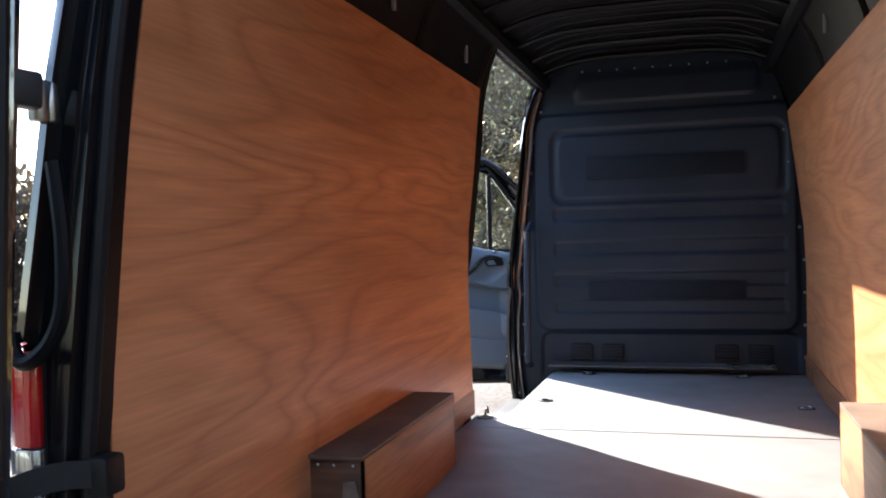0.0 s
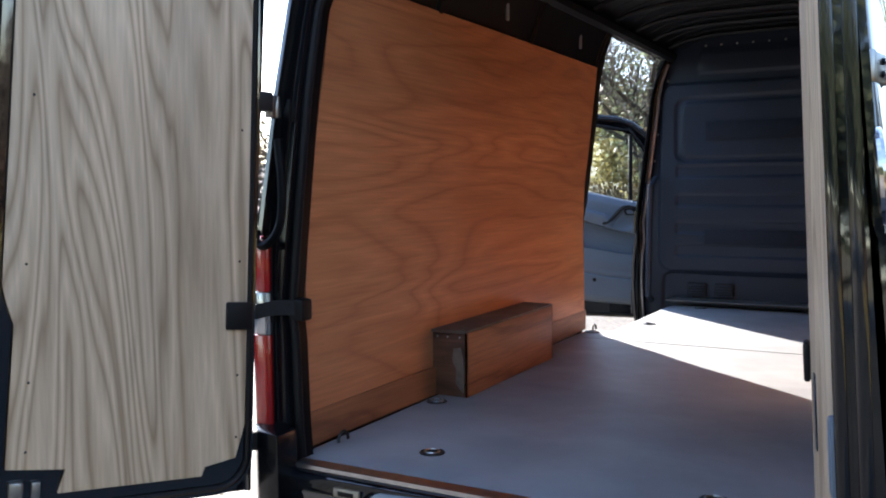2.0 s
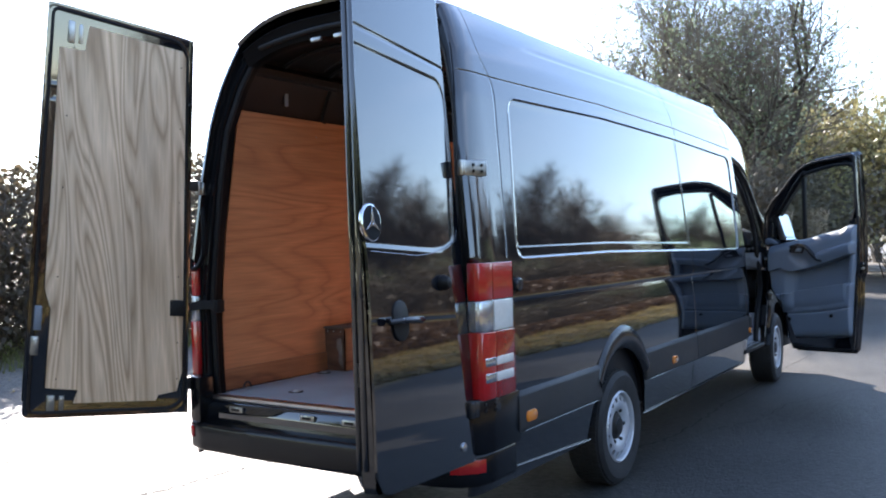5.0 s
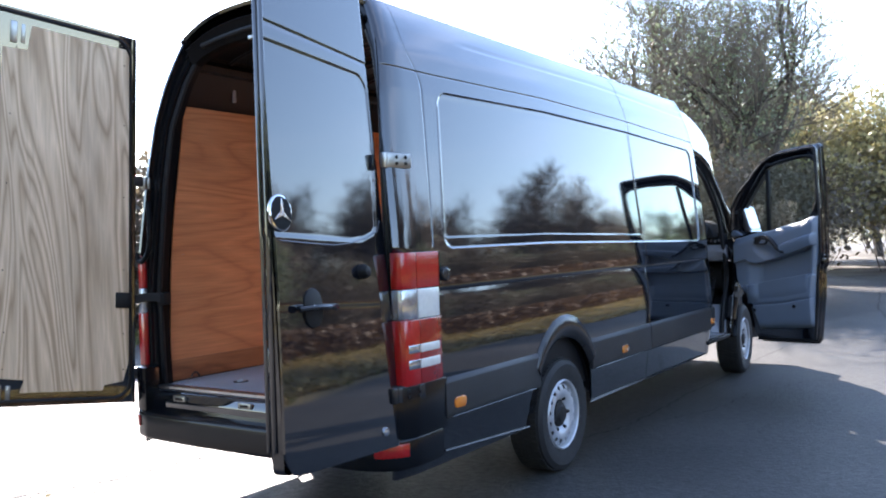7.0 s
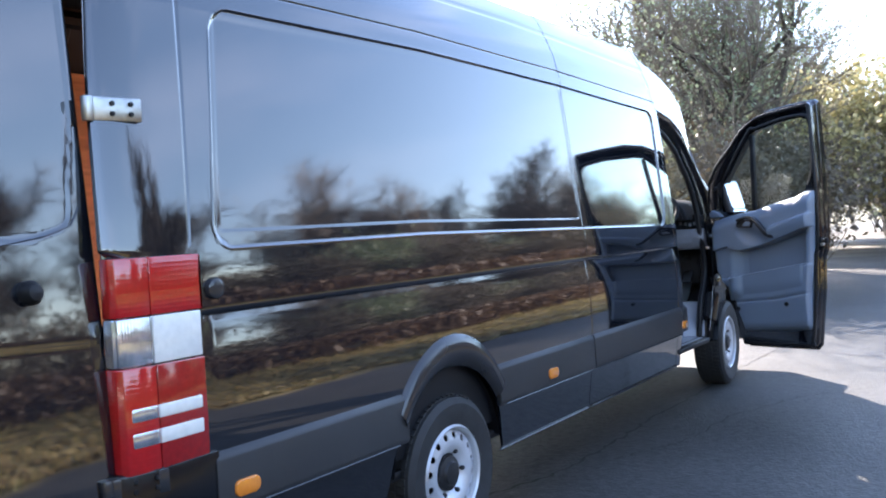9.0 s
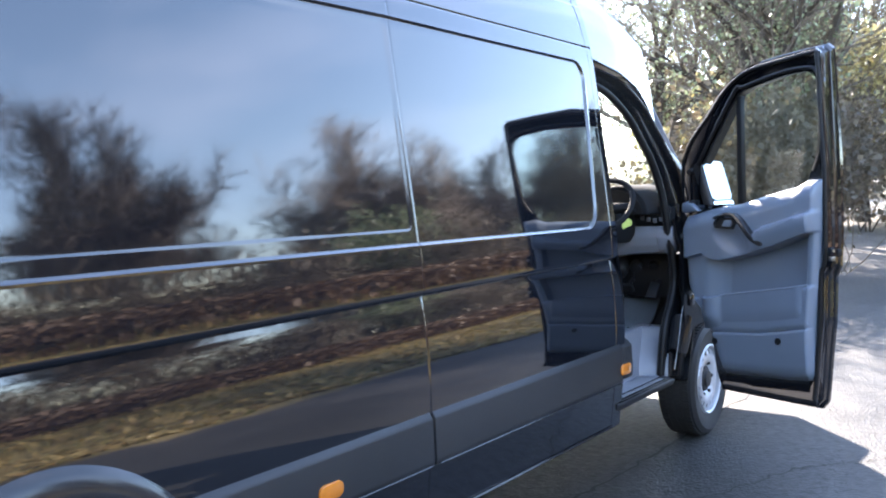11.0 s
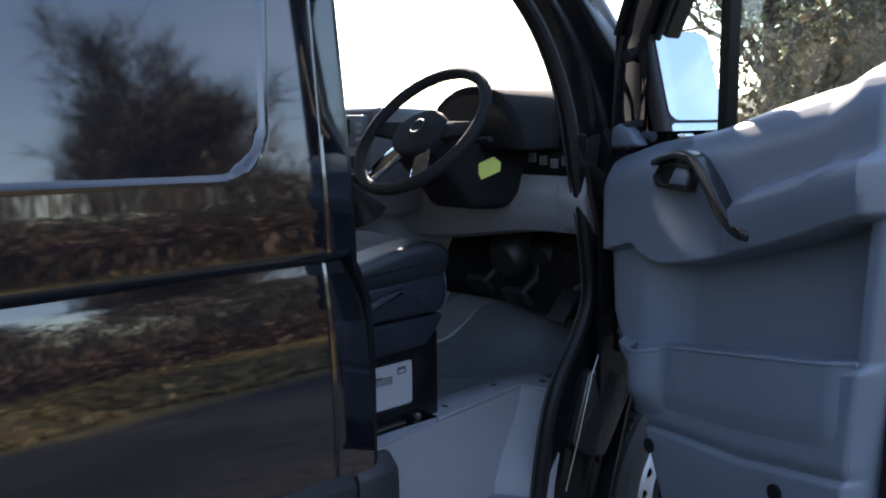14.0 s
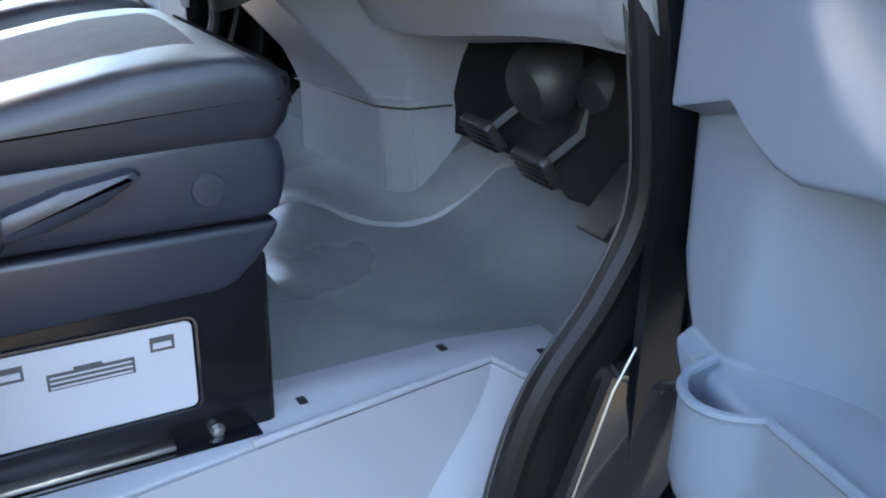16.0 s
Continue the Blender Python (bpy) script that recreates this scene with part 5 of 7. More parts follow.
# middle posts
for s in (1, -1):
    plan = [(0.0, 4.60), (-0.006, 4.618), (-0.035, 4.626), (-0.045, 4.644), (-0.075, 4.655), (-0.11, 4.668), (-0.14, 4.664), (-0.155, 4.62), (-0.155, 4.58)]
    part("middle_post", grid(lambda z, i: (s * (interp(z, SMOOTH) + plan[i][0]), plan[i][1] + 0.036 * ease(1.22, 1.12, z), z), spans((0.44, 2.24, 0.08)), list(range(len(plan))), thick=-0.01 * s), SATIN, van, "black door post between cab and load space")
    part("door_seal", tube([(s * (interp(z, SMOOTH) - 0.118), 4.660 + 0.036 * ease(1.22, 1.12, z), z) for z in spans((0.46, 2.18, 0.1))], 0.013, 8), RUBBER, van)
    st = part("striker", box(min(s * 0.905, s * 0.945), max(s * 0.905, s * 0.945), 4.60, 4.625, 1.15, 1.22, 0.004), SATIN, van, "steel door striker on the post")
    part("striker_pin", tube([(s * 0.925, 4.62, 1.185), (s * 0.925, 4.665, 1.185)], 0.007, 8), CHROME, st)
# side marker end cap of the moulding
part("moulding_end", prism([(0.95, 0.60), (1.0, 0.60), (1.006, 0.63), (1.002, 0.77), (0.97, 0.80), (0.95, 0.80)], 1, 4.592, 4.70, 0.008), TRIM, van)

# windscreen, its frame, inner lining of the cab
def screen_point(k, v):
    y, z = 5.34 + 0.74 * v, 2.28 - 0.83 * v
    return (0.80 * k * (0.92 + 0.1 * v), y - 0.13 * k * k, z)


screen = part("windscreen", grid(screen_point, [-1 + i / 8 for i in range(17)], [i / 8 for i in range(9)], thick=0.005), GLASS, van, "clear windscreen")
screen.visible_shadow = False
# painted panels between roof, screen and door posts
part("roof_front", grid(lambda k, v: tuple(Vector(roof_point(5.46, k)).lerp(Vector(screen_point(k, 0.0)) + Vector((0, AHEAD, 0)), v) - Vector((0, AHEAD, 0))), [-1 + i / 10 for i in range(21)], [0.0, 0.35, 0.7, 1.0], thick=-0.01), PAINT, van, "black front edge of the roof over the windscreen")
for s in (1, -1):
    edge = [p for p in OUTER_LINE if 1.56 < p[1] < 2.1]

    def skin(i, v, s=s):
        y, z = edge[i]
        near, far = Vector((s * (pillar_x(z) - 0.04), y, z)), Vector(screen_point(s * 1.0, (2.28 - z) / 0.83)) + Vector((s * 0.012, 0.0, 0.004))
        return near.lerp(far, v) + Vector((s * 0.014 * math.sin(v * math.pi), 0, 0))
    part("windscreen_pillar", grid(skin, list(range(len(edge))), [k / 5 for k in range(6)], thick=0.008 * s), PAINT, van, "black painted windscreen pillar")
for s in (1, -1):
    part("post_trim", tube([Vector(screen_point(s * 1.0, v)) + Vector((s * 0.03, -0.02, 0)) for v in (i / 8 for i in range(9))], 0.045, 8, flat=0.7), TRIMGREY, van, "grey inner trim of the windscreen post")
part("headliner", grid(lambda y, k: (0.80 * k, y, 2.25 - 0.05 * ease(4.9, 5.25, y) + 0.08 * (1 - k ** 4)), spans((4.38, 5.24, 0.12)), [-1 + i / 10 for i in range(21)], thick=0.01), HEADLINER, van, "pale cab headliner")
for s in (1, -1):
    part("sun_visor", box(min(s * 0.12, s * 0.62), max(s * 0.12, s * 0.62), 5.02, 5.20, 2.15, 2.17, 0.008), HEADLINER, van)
part("cab_back", grid(lambda k, z: (k * (bulk_half(z) - 0.06), 4.40, z), spans((-1, 1, 0.1)), spans((0.5, 2.3, 0.1)), thick=0.01), TRIMGREY, van)
part("cowl", prism([(5.86, 1.30), (6.02, 1.42), (5.98, 1.47), (5.86, 1.48)], 0, -0.86, 0.86, 0.01), TRIM, van)
part("fire_wall", box(-0.92, 0.92, 5.815, 5.85, 0.45, 1.40, 0.01), RUBBER, van, "black insulated front wall of the cab")

# floor mat and step wells
def mat_z(x, y):
    z = 0.722 + 0.30 * ease(5.52, 5.90, y) ** 1.3 + 0.035 * ease(0.10, -0.10, x) * ease(5.1, 5.35, y)
    z += 0.02 * math.exp(-((x - 0.40) / 0.10) ** 2 - ((y - 5.62) / 0.10) ** 2) + 0.05 * math.exp(-((x - 0.05) / 0.09) ** 2 - ((y - 5.38) / 0.08) ** 2)
    z -= 0.012 * ease(0.02, 0.0, abs(math.hypot((x - 0.2) * 0.8, (y - 5.55)) - 0.33))
    return z


part("cab_mat", grid(lambda x, y: (x, y, mat_z(x, y)), spans((-0.70, 0.70, 0.035)), spans((4.2, 5.89, 0.03)), thick=-0.01), MAT, van, "grey moulded rubber cab mat")
for s in (1, -1):
    # rim of the step: a flat ledge, then the well down to the tread
    ledge = [(0.63, 4.66), (0.63, 5.36), (0.66, 5.53), (0.885, 5.52), (0.890, 5.412), (0.842, 5.434), (0.720, 5.403), (0.765, 5.03), (0.82, 4.66)]
    part("step_ledge", prism([(s * x, y) for x, y in ledge], 2, 0.712, 0.735, 0.006), STEPGREY, van, "grey plastic edge of the step")
    top = [(0.822, 4.66), (0.766, 5.03), (0.721, 5.400), (0.842, 5.431), (0.902, 5.388)]
    foot = [(0.815, 4.66), (0.785, 4.98), (0.777, 5.225), (0.865, 5.285), (0.930, 5.30)]

    def well(i, k, s=s):
        a, b = top[i], foot[i]
        q = ease(0, 1, k)
        return (s * (a[0] + (b[0] - a[0]) * q), a[1] + (b[1] - a[1]) * q, 0.731 - 0.255 * k)
    part("step_well", grid(well, list(range(5)), [k / 8 for k in range(9)], thick=0.006 * s), STEPGREY, van, "grey plastic step well", sharp=30)
    part("well_lip", tube([(s * x, y - 0.002, 0.7365) for x, y in top[1:]], 0.0055, 8), STEPGREY, van)
    part("step_tread", box(min(s * 0.74, s * 0.912), max(s * 0.74, s * 0.912), 4.64, 5.30, 0.462, 0.478, 0.004), STEPGREY, van, "ribbed grey step tread")
    for k in range(9):
        part("tread_rib", box(min(s * (0.815 + 0.015 * k), s * (0.821 + 0.015 * k)), max(s * (0.815 + 0.015 * k), s * (0.821 + 0.015 * k)), 4.70, 5.20, 0.477, 0.482, 0.001), STEPGREY, van)
    for x, y in ((0.65, 5.352), (0.73, 5.478), (0.69, 5.117)):
        part("ledge_slot", box(min(s * x, s * (x + 0.018)), max(s * x, s * (x + 0.018)), y - 0.006, y + 0.006, 0.7345, 0.737, 0.0008), RUBBER, van)


def seat(x0, x1, driver):
    mid = (x0 + x1) / 2
    ob = part("driver_seat" if driver else "passenger_bench", box(x0 + 0.03, x1 - 0.012, 4.50, 5.075, 0.722, 0.965, 0.010), SATIN, van, "black cab seat on a black steel base" if driver else "black two-place passenger bench")

    # stacked covers: a skirt with a chamfered nose, a side cover, the padded cushion
    part("seat_skirt", prism([(4.45, 1.003), (5.092, 1.003), (5.085, 0.985), (5.06, 0.955), (5.035, 0.932), (5.015, 0.925), (4.45, 0.912)], 0, x0, x1 - 0.006, 0.010, 3), SEATPLAST, ob)
    part("seat_side_cover", prism([(4.45, 1.085), (4.784, 1.104), (5.022, 1.128), (5.070, 1.124), (5.094, 1.102), (5.104, 1.070), (5.098, 1.035), (5.088, 1.007), (4.45, 1.007)], 0, x0, x1 + 0.004, 0.024, 5), SEATPLAST, ob, "dark plastic seat side cover")
    pad = [(4.45, 1.08), (4.45, 1.135), (4.60, 1.138), (4.79, 1.158), (4.95, 1.190), (5.04, 1.197), (5.088, 1.188), (5.112, 1.163), (5.114, 1.140), (5.100, 1.105), (5.07, 1.09)]
    c = part("cushion", prism(pad, 0, x0 + 0.004, x1 + 0.008, 0.030, 5), SEATBLK, ob, "black leatherette seat cushion", sharp=60)
    # fabric centre panel with piping
    part("cushion_panel", grid(lambda x, y: (x, y, interp(y, pad[1:6]) + 0.03 * (math.cos((x - mid) / (x1 - x0) * 2.6) - math.cos((0.5 - 0.09 / (x1 - x0)) * 2.6)) - 0.004), spans((x0 + 0.09, x1 - 0.09, 0.04)), spans((4.52, 5.03, 0.04)), thick=-0.003), SEATGREY, c)
    b = bmesh.new()
    bmesh.ops.create_cube(b, size=1)
    bmesh.ops.subdivide_edges(b, edges=b.edges[:], cuts=6, use_grid_fill=True)
    for v in b.verts:
        a, d, h = v.co.x * 2, v.co.y * 2, v.co.z * 2
        zz = 1.55 + 0.36 * h * (1 - 0.06 * a ** 6)
        v.co = (mid + a * (x1 - x0) / 2 * (1 - 0.12 * abs(h) ** 4), 4.735 + d * 0.075 * (1 - 0.25 * a ** 4 - 0.15 * h ** 4) - 0.15 * (zz - 1.2), zz)
    part("backrest", b, SEATBLK, ob, "black seat backrest", sharp=60)
    for hx in ((mid,) if driver else (x0 + 0.24, x1 - 0.24)):
        hr = box(hx - 0.13, hx + 0.13, 4.58, 4.66, 1.93, 2.10, 0.03, 3)
        part("headrest", hr, SEATBLK, ob)
    return ob


drv = seat(0.265, 0.735, True)
seat(-0.80, 0.10, False)
# driver's seat fittings on its outer side
part("height_knob", lathe([(0.044, 0.0), (0.044, 0.028), (0.040, 0.036), (0.030, 0.038), (0.0005, 0.036)], 28, m=pose(0.722, 4.762, 1.048, 0, 0, 0)), SEATBLK, drv, "round dark seat knob")
part("recline_lever", prism([(4.790, 1.030), (4.800, 1.062), (4.86, 1.080), (4.930, 1.092), (4.938, 1.084), (4.90, 1.058), (4.84, 1.036)], 0, 0.722, 0.758, 0.010), SEATPLAST, drv, "long seat height lever")
part("round_cap", lathe([(0.020, 0.0), (0.018, 0.004), (0.0005, 0.005)], 20, m=pose(0.738, 5.007, 1.055)), SEATPLAST, drv)
part("buckle_arm", tube([(0.75, 4.60, 1.04), (0.75, 4.64, 1.18), (0.74, 4.66, 1.21)], 0.016, 8), RUBBER, drv)
part("base_flange", box(0.69, 0.75, 4.64, 5.05, 0.722, 0.736, 0.004), PAINT, drv)
lab = part("card_label", prism(rounded(4.755, 4.978, 0.786, 0.898, 0.008), 0, 0.7240, 0.7260, 0.0), STICKER, drv, "white card with unreadable printed bars")
part("label_frame", tube([(0.7245, y, z) for y, z in rounded(4.750, 4.983, 0.781, 0.903, 0.012)], 0.003, 6, closed=True), PAINT, lab)
part("printed_bar", box(0.7260, 0.7268, 4.820, 4.912, 0.848, 0.868, 0.0), INK, lab)
for k in range(3):
    part("printed_line", box(0.7268, 0.7274, 4.823, 4.909, 0.850 + k * 0.006, 0.852 + k * 0.006, 0.0), INKLITE, lab)
part("printed_line", box(0.7268, 0.7274, 4.848, 4.878, 0.8685, 0.872, 0.0), INK, lab)
for y in (4.772, 4.93):
    fr = ring_prism([(y, 0.868), (y + 0.027, 0.868), (y + 0.027, 0.886), (y, 0.886)], [(y + 0.003, 0.871), (y + 0.024, 0.871), (y + 0.024, 0.879), (y + 0.003, 0.879)], 0.0, 0.001, 0)
    for v in fr.verts:
        v.co = (0.7260 + v.co.y, v.co.x, v.co.z)
    part("printed_frame", fr, INK, lab)
part("base_bolt", lathe([(0.010, 0.0), (0.007, 0.006), (0.0005, 0.007)], 8, m=pose(0.724, 4.998, 0.742)), ZINC, drv)
part("base_rail", box(0.72, 0.74, 4.66, 4.945, 0.738, 0.746, 0.003), ZINC, drv)

# dashboard
dash = part("dashboard", prism([(5.50, 1.345), (5.455, 1.42), (5.475, 1.50), (5.55, 1.545), (5.90, 1.50), (5.90, 1.30), (5.55, 1.30)], 0, -0.90, 0.90, 0.015), DASHDARK, van, "charcoal dashboard over grey lower panels")
low = grid(lambda x, k: (x, interp(k, [(0, 5.47), (1, 5.452), (2, 5.468 - 0.012 * ease(0.5, 0.15, x)), (3, 5.50), (4, 5.56), (5, 5.86)]),
                         1.36 - interp(k, [(0, 0.0), (1, 0.075), (2, 0.135), (3, 0.178), (4, 0.190), (5, 0.15)]) * (1 + 0.30 * ease(0.75, 0.2, x))), spans((0.13, 0.905, 0.05)), spans((0, 5, 0.25)), thick=-0.006)
part("lower_panel", low, FOOTGREY, dash, "grey lower dash panel")
part("corner_panel", prism([(5.455, 1.36), (5.44, 1.28), (5.475, 1.195), (5.53, 1.175), (5.53, 1.36)], 0, 0.81, 0.915, 0.012), FOOTGREY, dash)
part("glove_panel", prism([(5.34, 1.46), (5.32, 1.38), (5.36, 1.20), (5.44, 1.10), (5.85, 1.10), (5.85, 1.46)], 0, -0.90, -0.06, 0.02, 3), STEPGREY, dash, "grey glove box panel")
part("glove_seam", tube([(-0.88, 5.327, 1.36), (-0.10, 5.327, 1.36)], 0.004, 6), DASHDARK, dash)
# instrument hood
hood = bmesh.new()
hood = prism([(0.43, 1.42)] + [(0.63 - 0.20 * math.cos(t), 1.42 + 0.178 * math.sin(t)) for t in (math.pi * k / 16 for k in range(1, 16))] + [(0.83, 1.42)], 1, 5.30, 5.72, 0.012)
part("instrument_hood", hood, DASHDARK, dash, "rounded charcoal instrument hood")
part("dial_glass", prism([(0.63 - 0.165 * math.cos(t), 1.425 + 0.145 * math.sin(t)) for t in (math.pi * k / 14 for k in range(15))], 1, 5.293, 5.299, 0.0), RUBBER, dash)
# centre stack, gear lever, console foot
stack = part("centre_console_panel", prism([(5.26, 1.62), (5.30, 1.64), (5.60, 1.62), (5.60, 1.22), (5.30, 1.20), (5.212, 1.225), (5.23, 1.30)], 0, -0.06, 0.25, 0.02, 3), STACKGREY, dash, "dark centre stack with radio and switches")
part("stack_edge", tube([(-0.066, 5.24, 1.62), (-0.066, 5.22, 1.30), (-0.066, 5.20, 1.15)], 0.008, 6), INKLITE, stack)
part("radio", prism(rounded(-0.03, 0.22, 1.47, 1.60, 0.012), 1, 5.238, 5.262, 0.004), TRIMGREY, stack, "grey radio with buttons")
part("radio_screen", box(0.035, 0.155, 5.232, 5.238, 1.52, 1.585, 0.003), RUBBER, stack)
for x in (-0.01, 0.20):
    for z in (1.50, 1.53, 1.56):
        part("radio_button", box(x - 0.012, x + 0.012, 5.231, 5.238, z - 0.008, z + 0.008, 0.002), INKLITE, stack)
for x in (0.0, 0.095, 0.19):
    kn = part("heater_knob", lathe([(0.030, 0.0), (0.027, 0.022), (0.0005, 0.024)], 22, m=pose(x, 5.242, 1.405, 0, 0, -90)), DASHDARK, stack)
    part("knob_ring", tube([(x + 0.032 * math.cos(t), 5.238, 1.405 + 0.032 * math.sin(t)) for t in (2 * math.pi * k / 22 for k in range(22))], 0.003, 6, closed=True), INKLITE, kn)
for z in (1.33, 1.22):
    part("stack_slot", box(-0.02, 0.21, 5.215, 5.24, z - 0.022, z + 0.022, 0.005), RUBBER, stack)
    part("slot_trim", tube([(-0.025, 5.222, z + 0.027), (0.215, 5.222, z + 0.027)], 0.003, 6), INKLITE, stack)
gear = part("gear_gaiter", lathe([(0.075, 0.0), (0.055, 0.04), (0.035, 0.09), (0.016, 0.13), (0.0005, 0.135)], 18, m=pose(0.21, 5.24, 1.21, 0, -62, -90)), RUBBER, dash, "black gear lever gaiter")
part("gear_lever", tube([(0.21, 5.17, 1.26), (0.19, 5.12, 1.34), (0.175, 5.10, 1.39)], 0.011, 8), RUBBER, gear)
part("gear_knob", lathe([(0.012, -0.035), (0.024, -0.02), (0.030, 0.01), (0.024, 0.035), (0.0005, 0.042)], 18, m=pose(0.17, 5.092, 1.405, 0, -70, -60)), CHROME, gear, "dark gear knob with a bright cap")
foot = bmesh.new()
levels = [(1.32, [(-0.10, 5.24), (0.15, 5.24), (0.17, 5.46), (0.17, 5.88), (-0.30, 5.88)]), (1.17, [(-0.13, 5.30), (0.08, 5.33), (0.125, 5.50), (0.13, 5.88), (-0.30, 5.88)]),
          (1.04, [(-0.22, 5.44), (0.02, 5.48), (0.085, 5.60), (0.09, 5.88), (-0.34, 5.88)]), (0.965, [(-0.30, 5.50), (0.02, 5.545), (0.075, 5.60), (0.08, 5.88), (-0.36, 5.88)]),
          (0.94, [(-0.31, 5.515), (0.03, 5.555), (0.088, 5.60), (0.09, 5.88), (-0.38, 5.88)]), (0.755, [(-0.34, 5.53), (0.03, 5.575), (0.09, 5.62), (0.095, 5.88), (-0.40, 5.88)])]
rows_f = [[foot.verts.new((x, y, z)) for x, y in pl] for z, pl in levels]
for a, b in zip(rows_f, rows_f[1:]):
    for i in range(5):
        foot.faces.new((a[i], a[(i + 1) % 5], b[(i + 1) % 5], b[i]))
foot.faces.new(rows_f[0]), foot.faces.new(rows_f[-1])
bmesh.ops.recalc_face_normals(foot, faces=foot.faces[:])
bmesh.ops.bevel(foot, geom=foot.edges[:], offset=0.006, segments=2, affect="EDGES")
# a raised bead stands in for the highlight along the foot's gutter
part("gutter_highlight", tube([(-0.36, 5.53, 0.76), (-0.2, 5.555, 0.757), (0.0, 5.585, 0.765), (0.05, 5.60, 0.77)], 0.006, 6), CARPET, dash)
part("foot_seam", tube([(x, y - 0.001, 0.948) for x, y in ((-0.315, 5.508), (-0.15, 5.528), (0.028, 5.549), (0.062, 5.575), (0.086, 5.600), (0.089, 5.70))], 0.0025, 6), TRIM, dash)
part("console_foot", foot, FOOTGREY, dash, "grey console foot standing on the cab floor", sharp=22)
# steering
part("column_cover", prism([(5.12, 1.51), (5.12, 1.45), (5.22, 1.33), (5.27, 1.255), (5.42, 1.245), (5.50, 1.30), (5.50, 1.52), (5.2, 1.55)], 0, 0.475, 0.665, 0.03, 3), DASHDARK, dash, "dark steering column cover")
wm = pose(0.60, 5.135, 1.478, 0, 0, 0) @ pose(0, 0, 0, -42, 0, 0)
wheel_ring = tube([(0.205 * math.cos(t), 0, 0.205 * math.sin(t)) for t in (2 * math.pi * k / 48 for k in range(48))], 0.0165, 10, closed=True)
sw = part("steering_wheel", move(wheel_ring, wm), DASHDARK, van, "black steering wheel with silver spoke inlays")
hubp = prism([(0.075 * math.cos(t) * (1.25 if abs(math.cos(t)) > 0.6 else 1.0), 0.078 * math.sin(t) - 0.01) for t in (2 * math.pi * k / 28 for k in range(28))], 1, -0.01, 0.035, 0.012, 3)
part("hub", move(hubp, wm), DASHDARK, sw)
for sx in (-1, 1):
    part("spoke", move(prism([(sx * 0.07, 0.03), (sx * 0.198, 0.03), (sx * 0.198, -0.012), (sx * 0.07, -0.03)], 1, 0.0, 0.02, 0.005), wm), DASHDARK, sw)
    part("spoke", move(prism([(sx * 0.02, -0.06), (sx * 0.075, -0.05), (sx * 0.125, -0.165), (sx * 0.085, -0.187)], 1, 0.002, 0.022, 0.004), wm), CHROME, sw, "silver lower spoke")
part("wheel_badge", move(tube([(0.022 * math.cos(t), -0.016, 0.022 * math.sin(t)) for t in (2 * math.pi * k / 20 for k in range(20))], 0.003, 6, closed=True), wm), CHROME, sw, "small chrome ring badge")
part("stalk", tube([(0.65, 5.22, 1.49), (0.74, 5.20, 1.50), (0.80, 5.195, 1.505)], 0.010, 8), DASHDARK, dash)
part("key", tube([(0.625, 5.34, 1.43), (0.67, 5.315, 1.435)], 0.008, 6), CHROME, dash)
part("key_tag", prism([(-0.035, -0.022), (0.022, -0.022), (0.034, 0.0), (0.022, 0.022), (-0.035, 0.022)], 1, -0.0015, 0.0015, 0.0, bm=None), TAG, dash, "yellow-green key tag").matrix_basis = pose(0.688, 5.31 + AHEAD, 1.372, 0, -24, 38) @ pose(0, -AHEAD, 0)
for x, z in ((0.72, 1.43), (0.76, 1.42), (0.80, 1.41), (0.84, 1.42)):
    part("switch", box(x - 0.012, x + 0.012, 5.448, 5.458, z - 0.02, z + 0.015, 0.003), STACKGREY, dash)
vent_d = part("air_vent", prism(rounded(0.79, 0.90, 1.455, 1.52, 0.012), 1, 5.452, 5.468, 0.004), RUBBER, dash)
for k in range(4):
    part("vent_slat", box(0.797, 0.893, 5.445, 5.453, 1.466 + k * 0.013, 0.004 + 1.466 + k * 0.013, 0.001), DASHDARK, vent_d)
# the dash lies low: everything above its lower panels is pressed down
for ob in [dash] + dash.children_recursive:
    if not ob.name.startswith(("key", "instrument_hood", "dial_glass")):
        for v in ob.data.vertices:
            v.co.z = min(v.co.z, 1.30 + (v.co.z - 1.30) * 0.74)
# pedals
for x, z, y in ((0.365, 0.965, 5.60), (0.530, 0.945, 5.60)):
    pad_p = prism(rounded(x - 0.048, x + 0.048, -0.034, 0.034, 0.014, 3), 1, -0.010, 0.010, 0.005)
    move(pad_p, pose(0, y, z, 38, 0, 0))
    pd = part("pedal", pad_p, TRIM, van, "black ribbed pedal")
    for k in range(4):
        part("pedal_rib", move(box(x - 0.04, x + 0.04, -0.014, -0.009, -0.026 + k * 0.015, -0.019 + k * 0.015, 0.001), pose(0, y, z, 38, 0, 0)), RUBBER, pd)
    part("pedal_arm", tube([(x, y + 0.01, z), (x + 0.01, y + 0.08, z + 0.05), (x + 0.02, y + 0.13, z + 0.22)], 0.014, 6), BRAKE, pd)
gas = part("pedal", prism([(5.575, 0.895), (5.665, 0.985), (5.68, 0.975), (5.59, 0.882)], 0, 0.665, 0.735, 0.006), TRIM, van, "black accelerator pedal")
part("pedal_arm", tube([(0.71, 5.66, 0.98), (0.76, 5.72, 1.02), (0.78, 5.76, 1.12)], 0.014, 6), BRAKE, gas)
part("pedal_bracket", box(0.48, 0.86, 5.74, 5.88, 0.98, 1.20, 0.03), BRAKE, van)
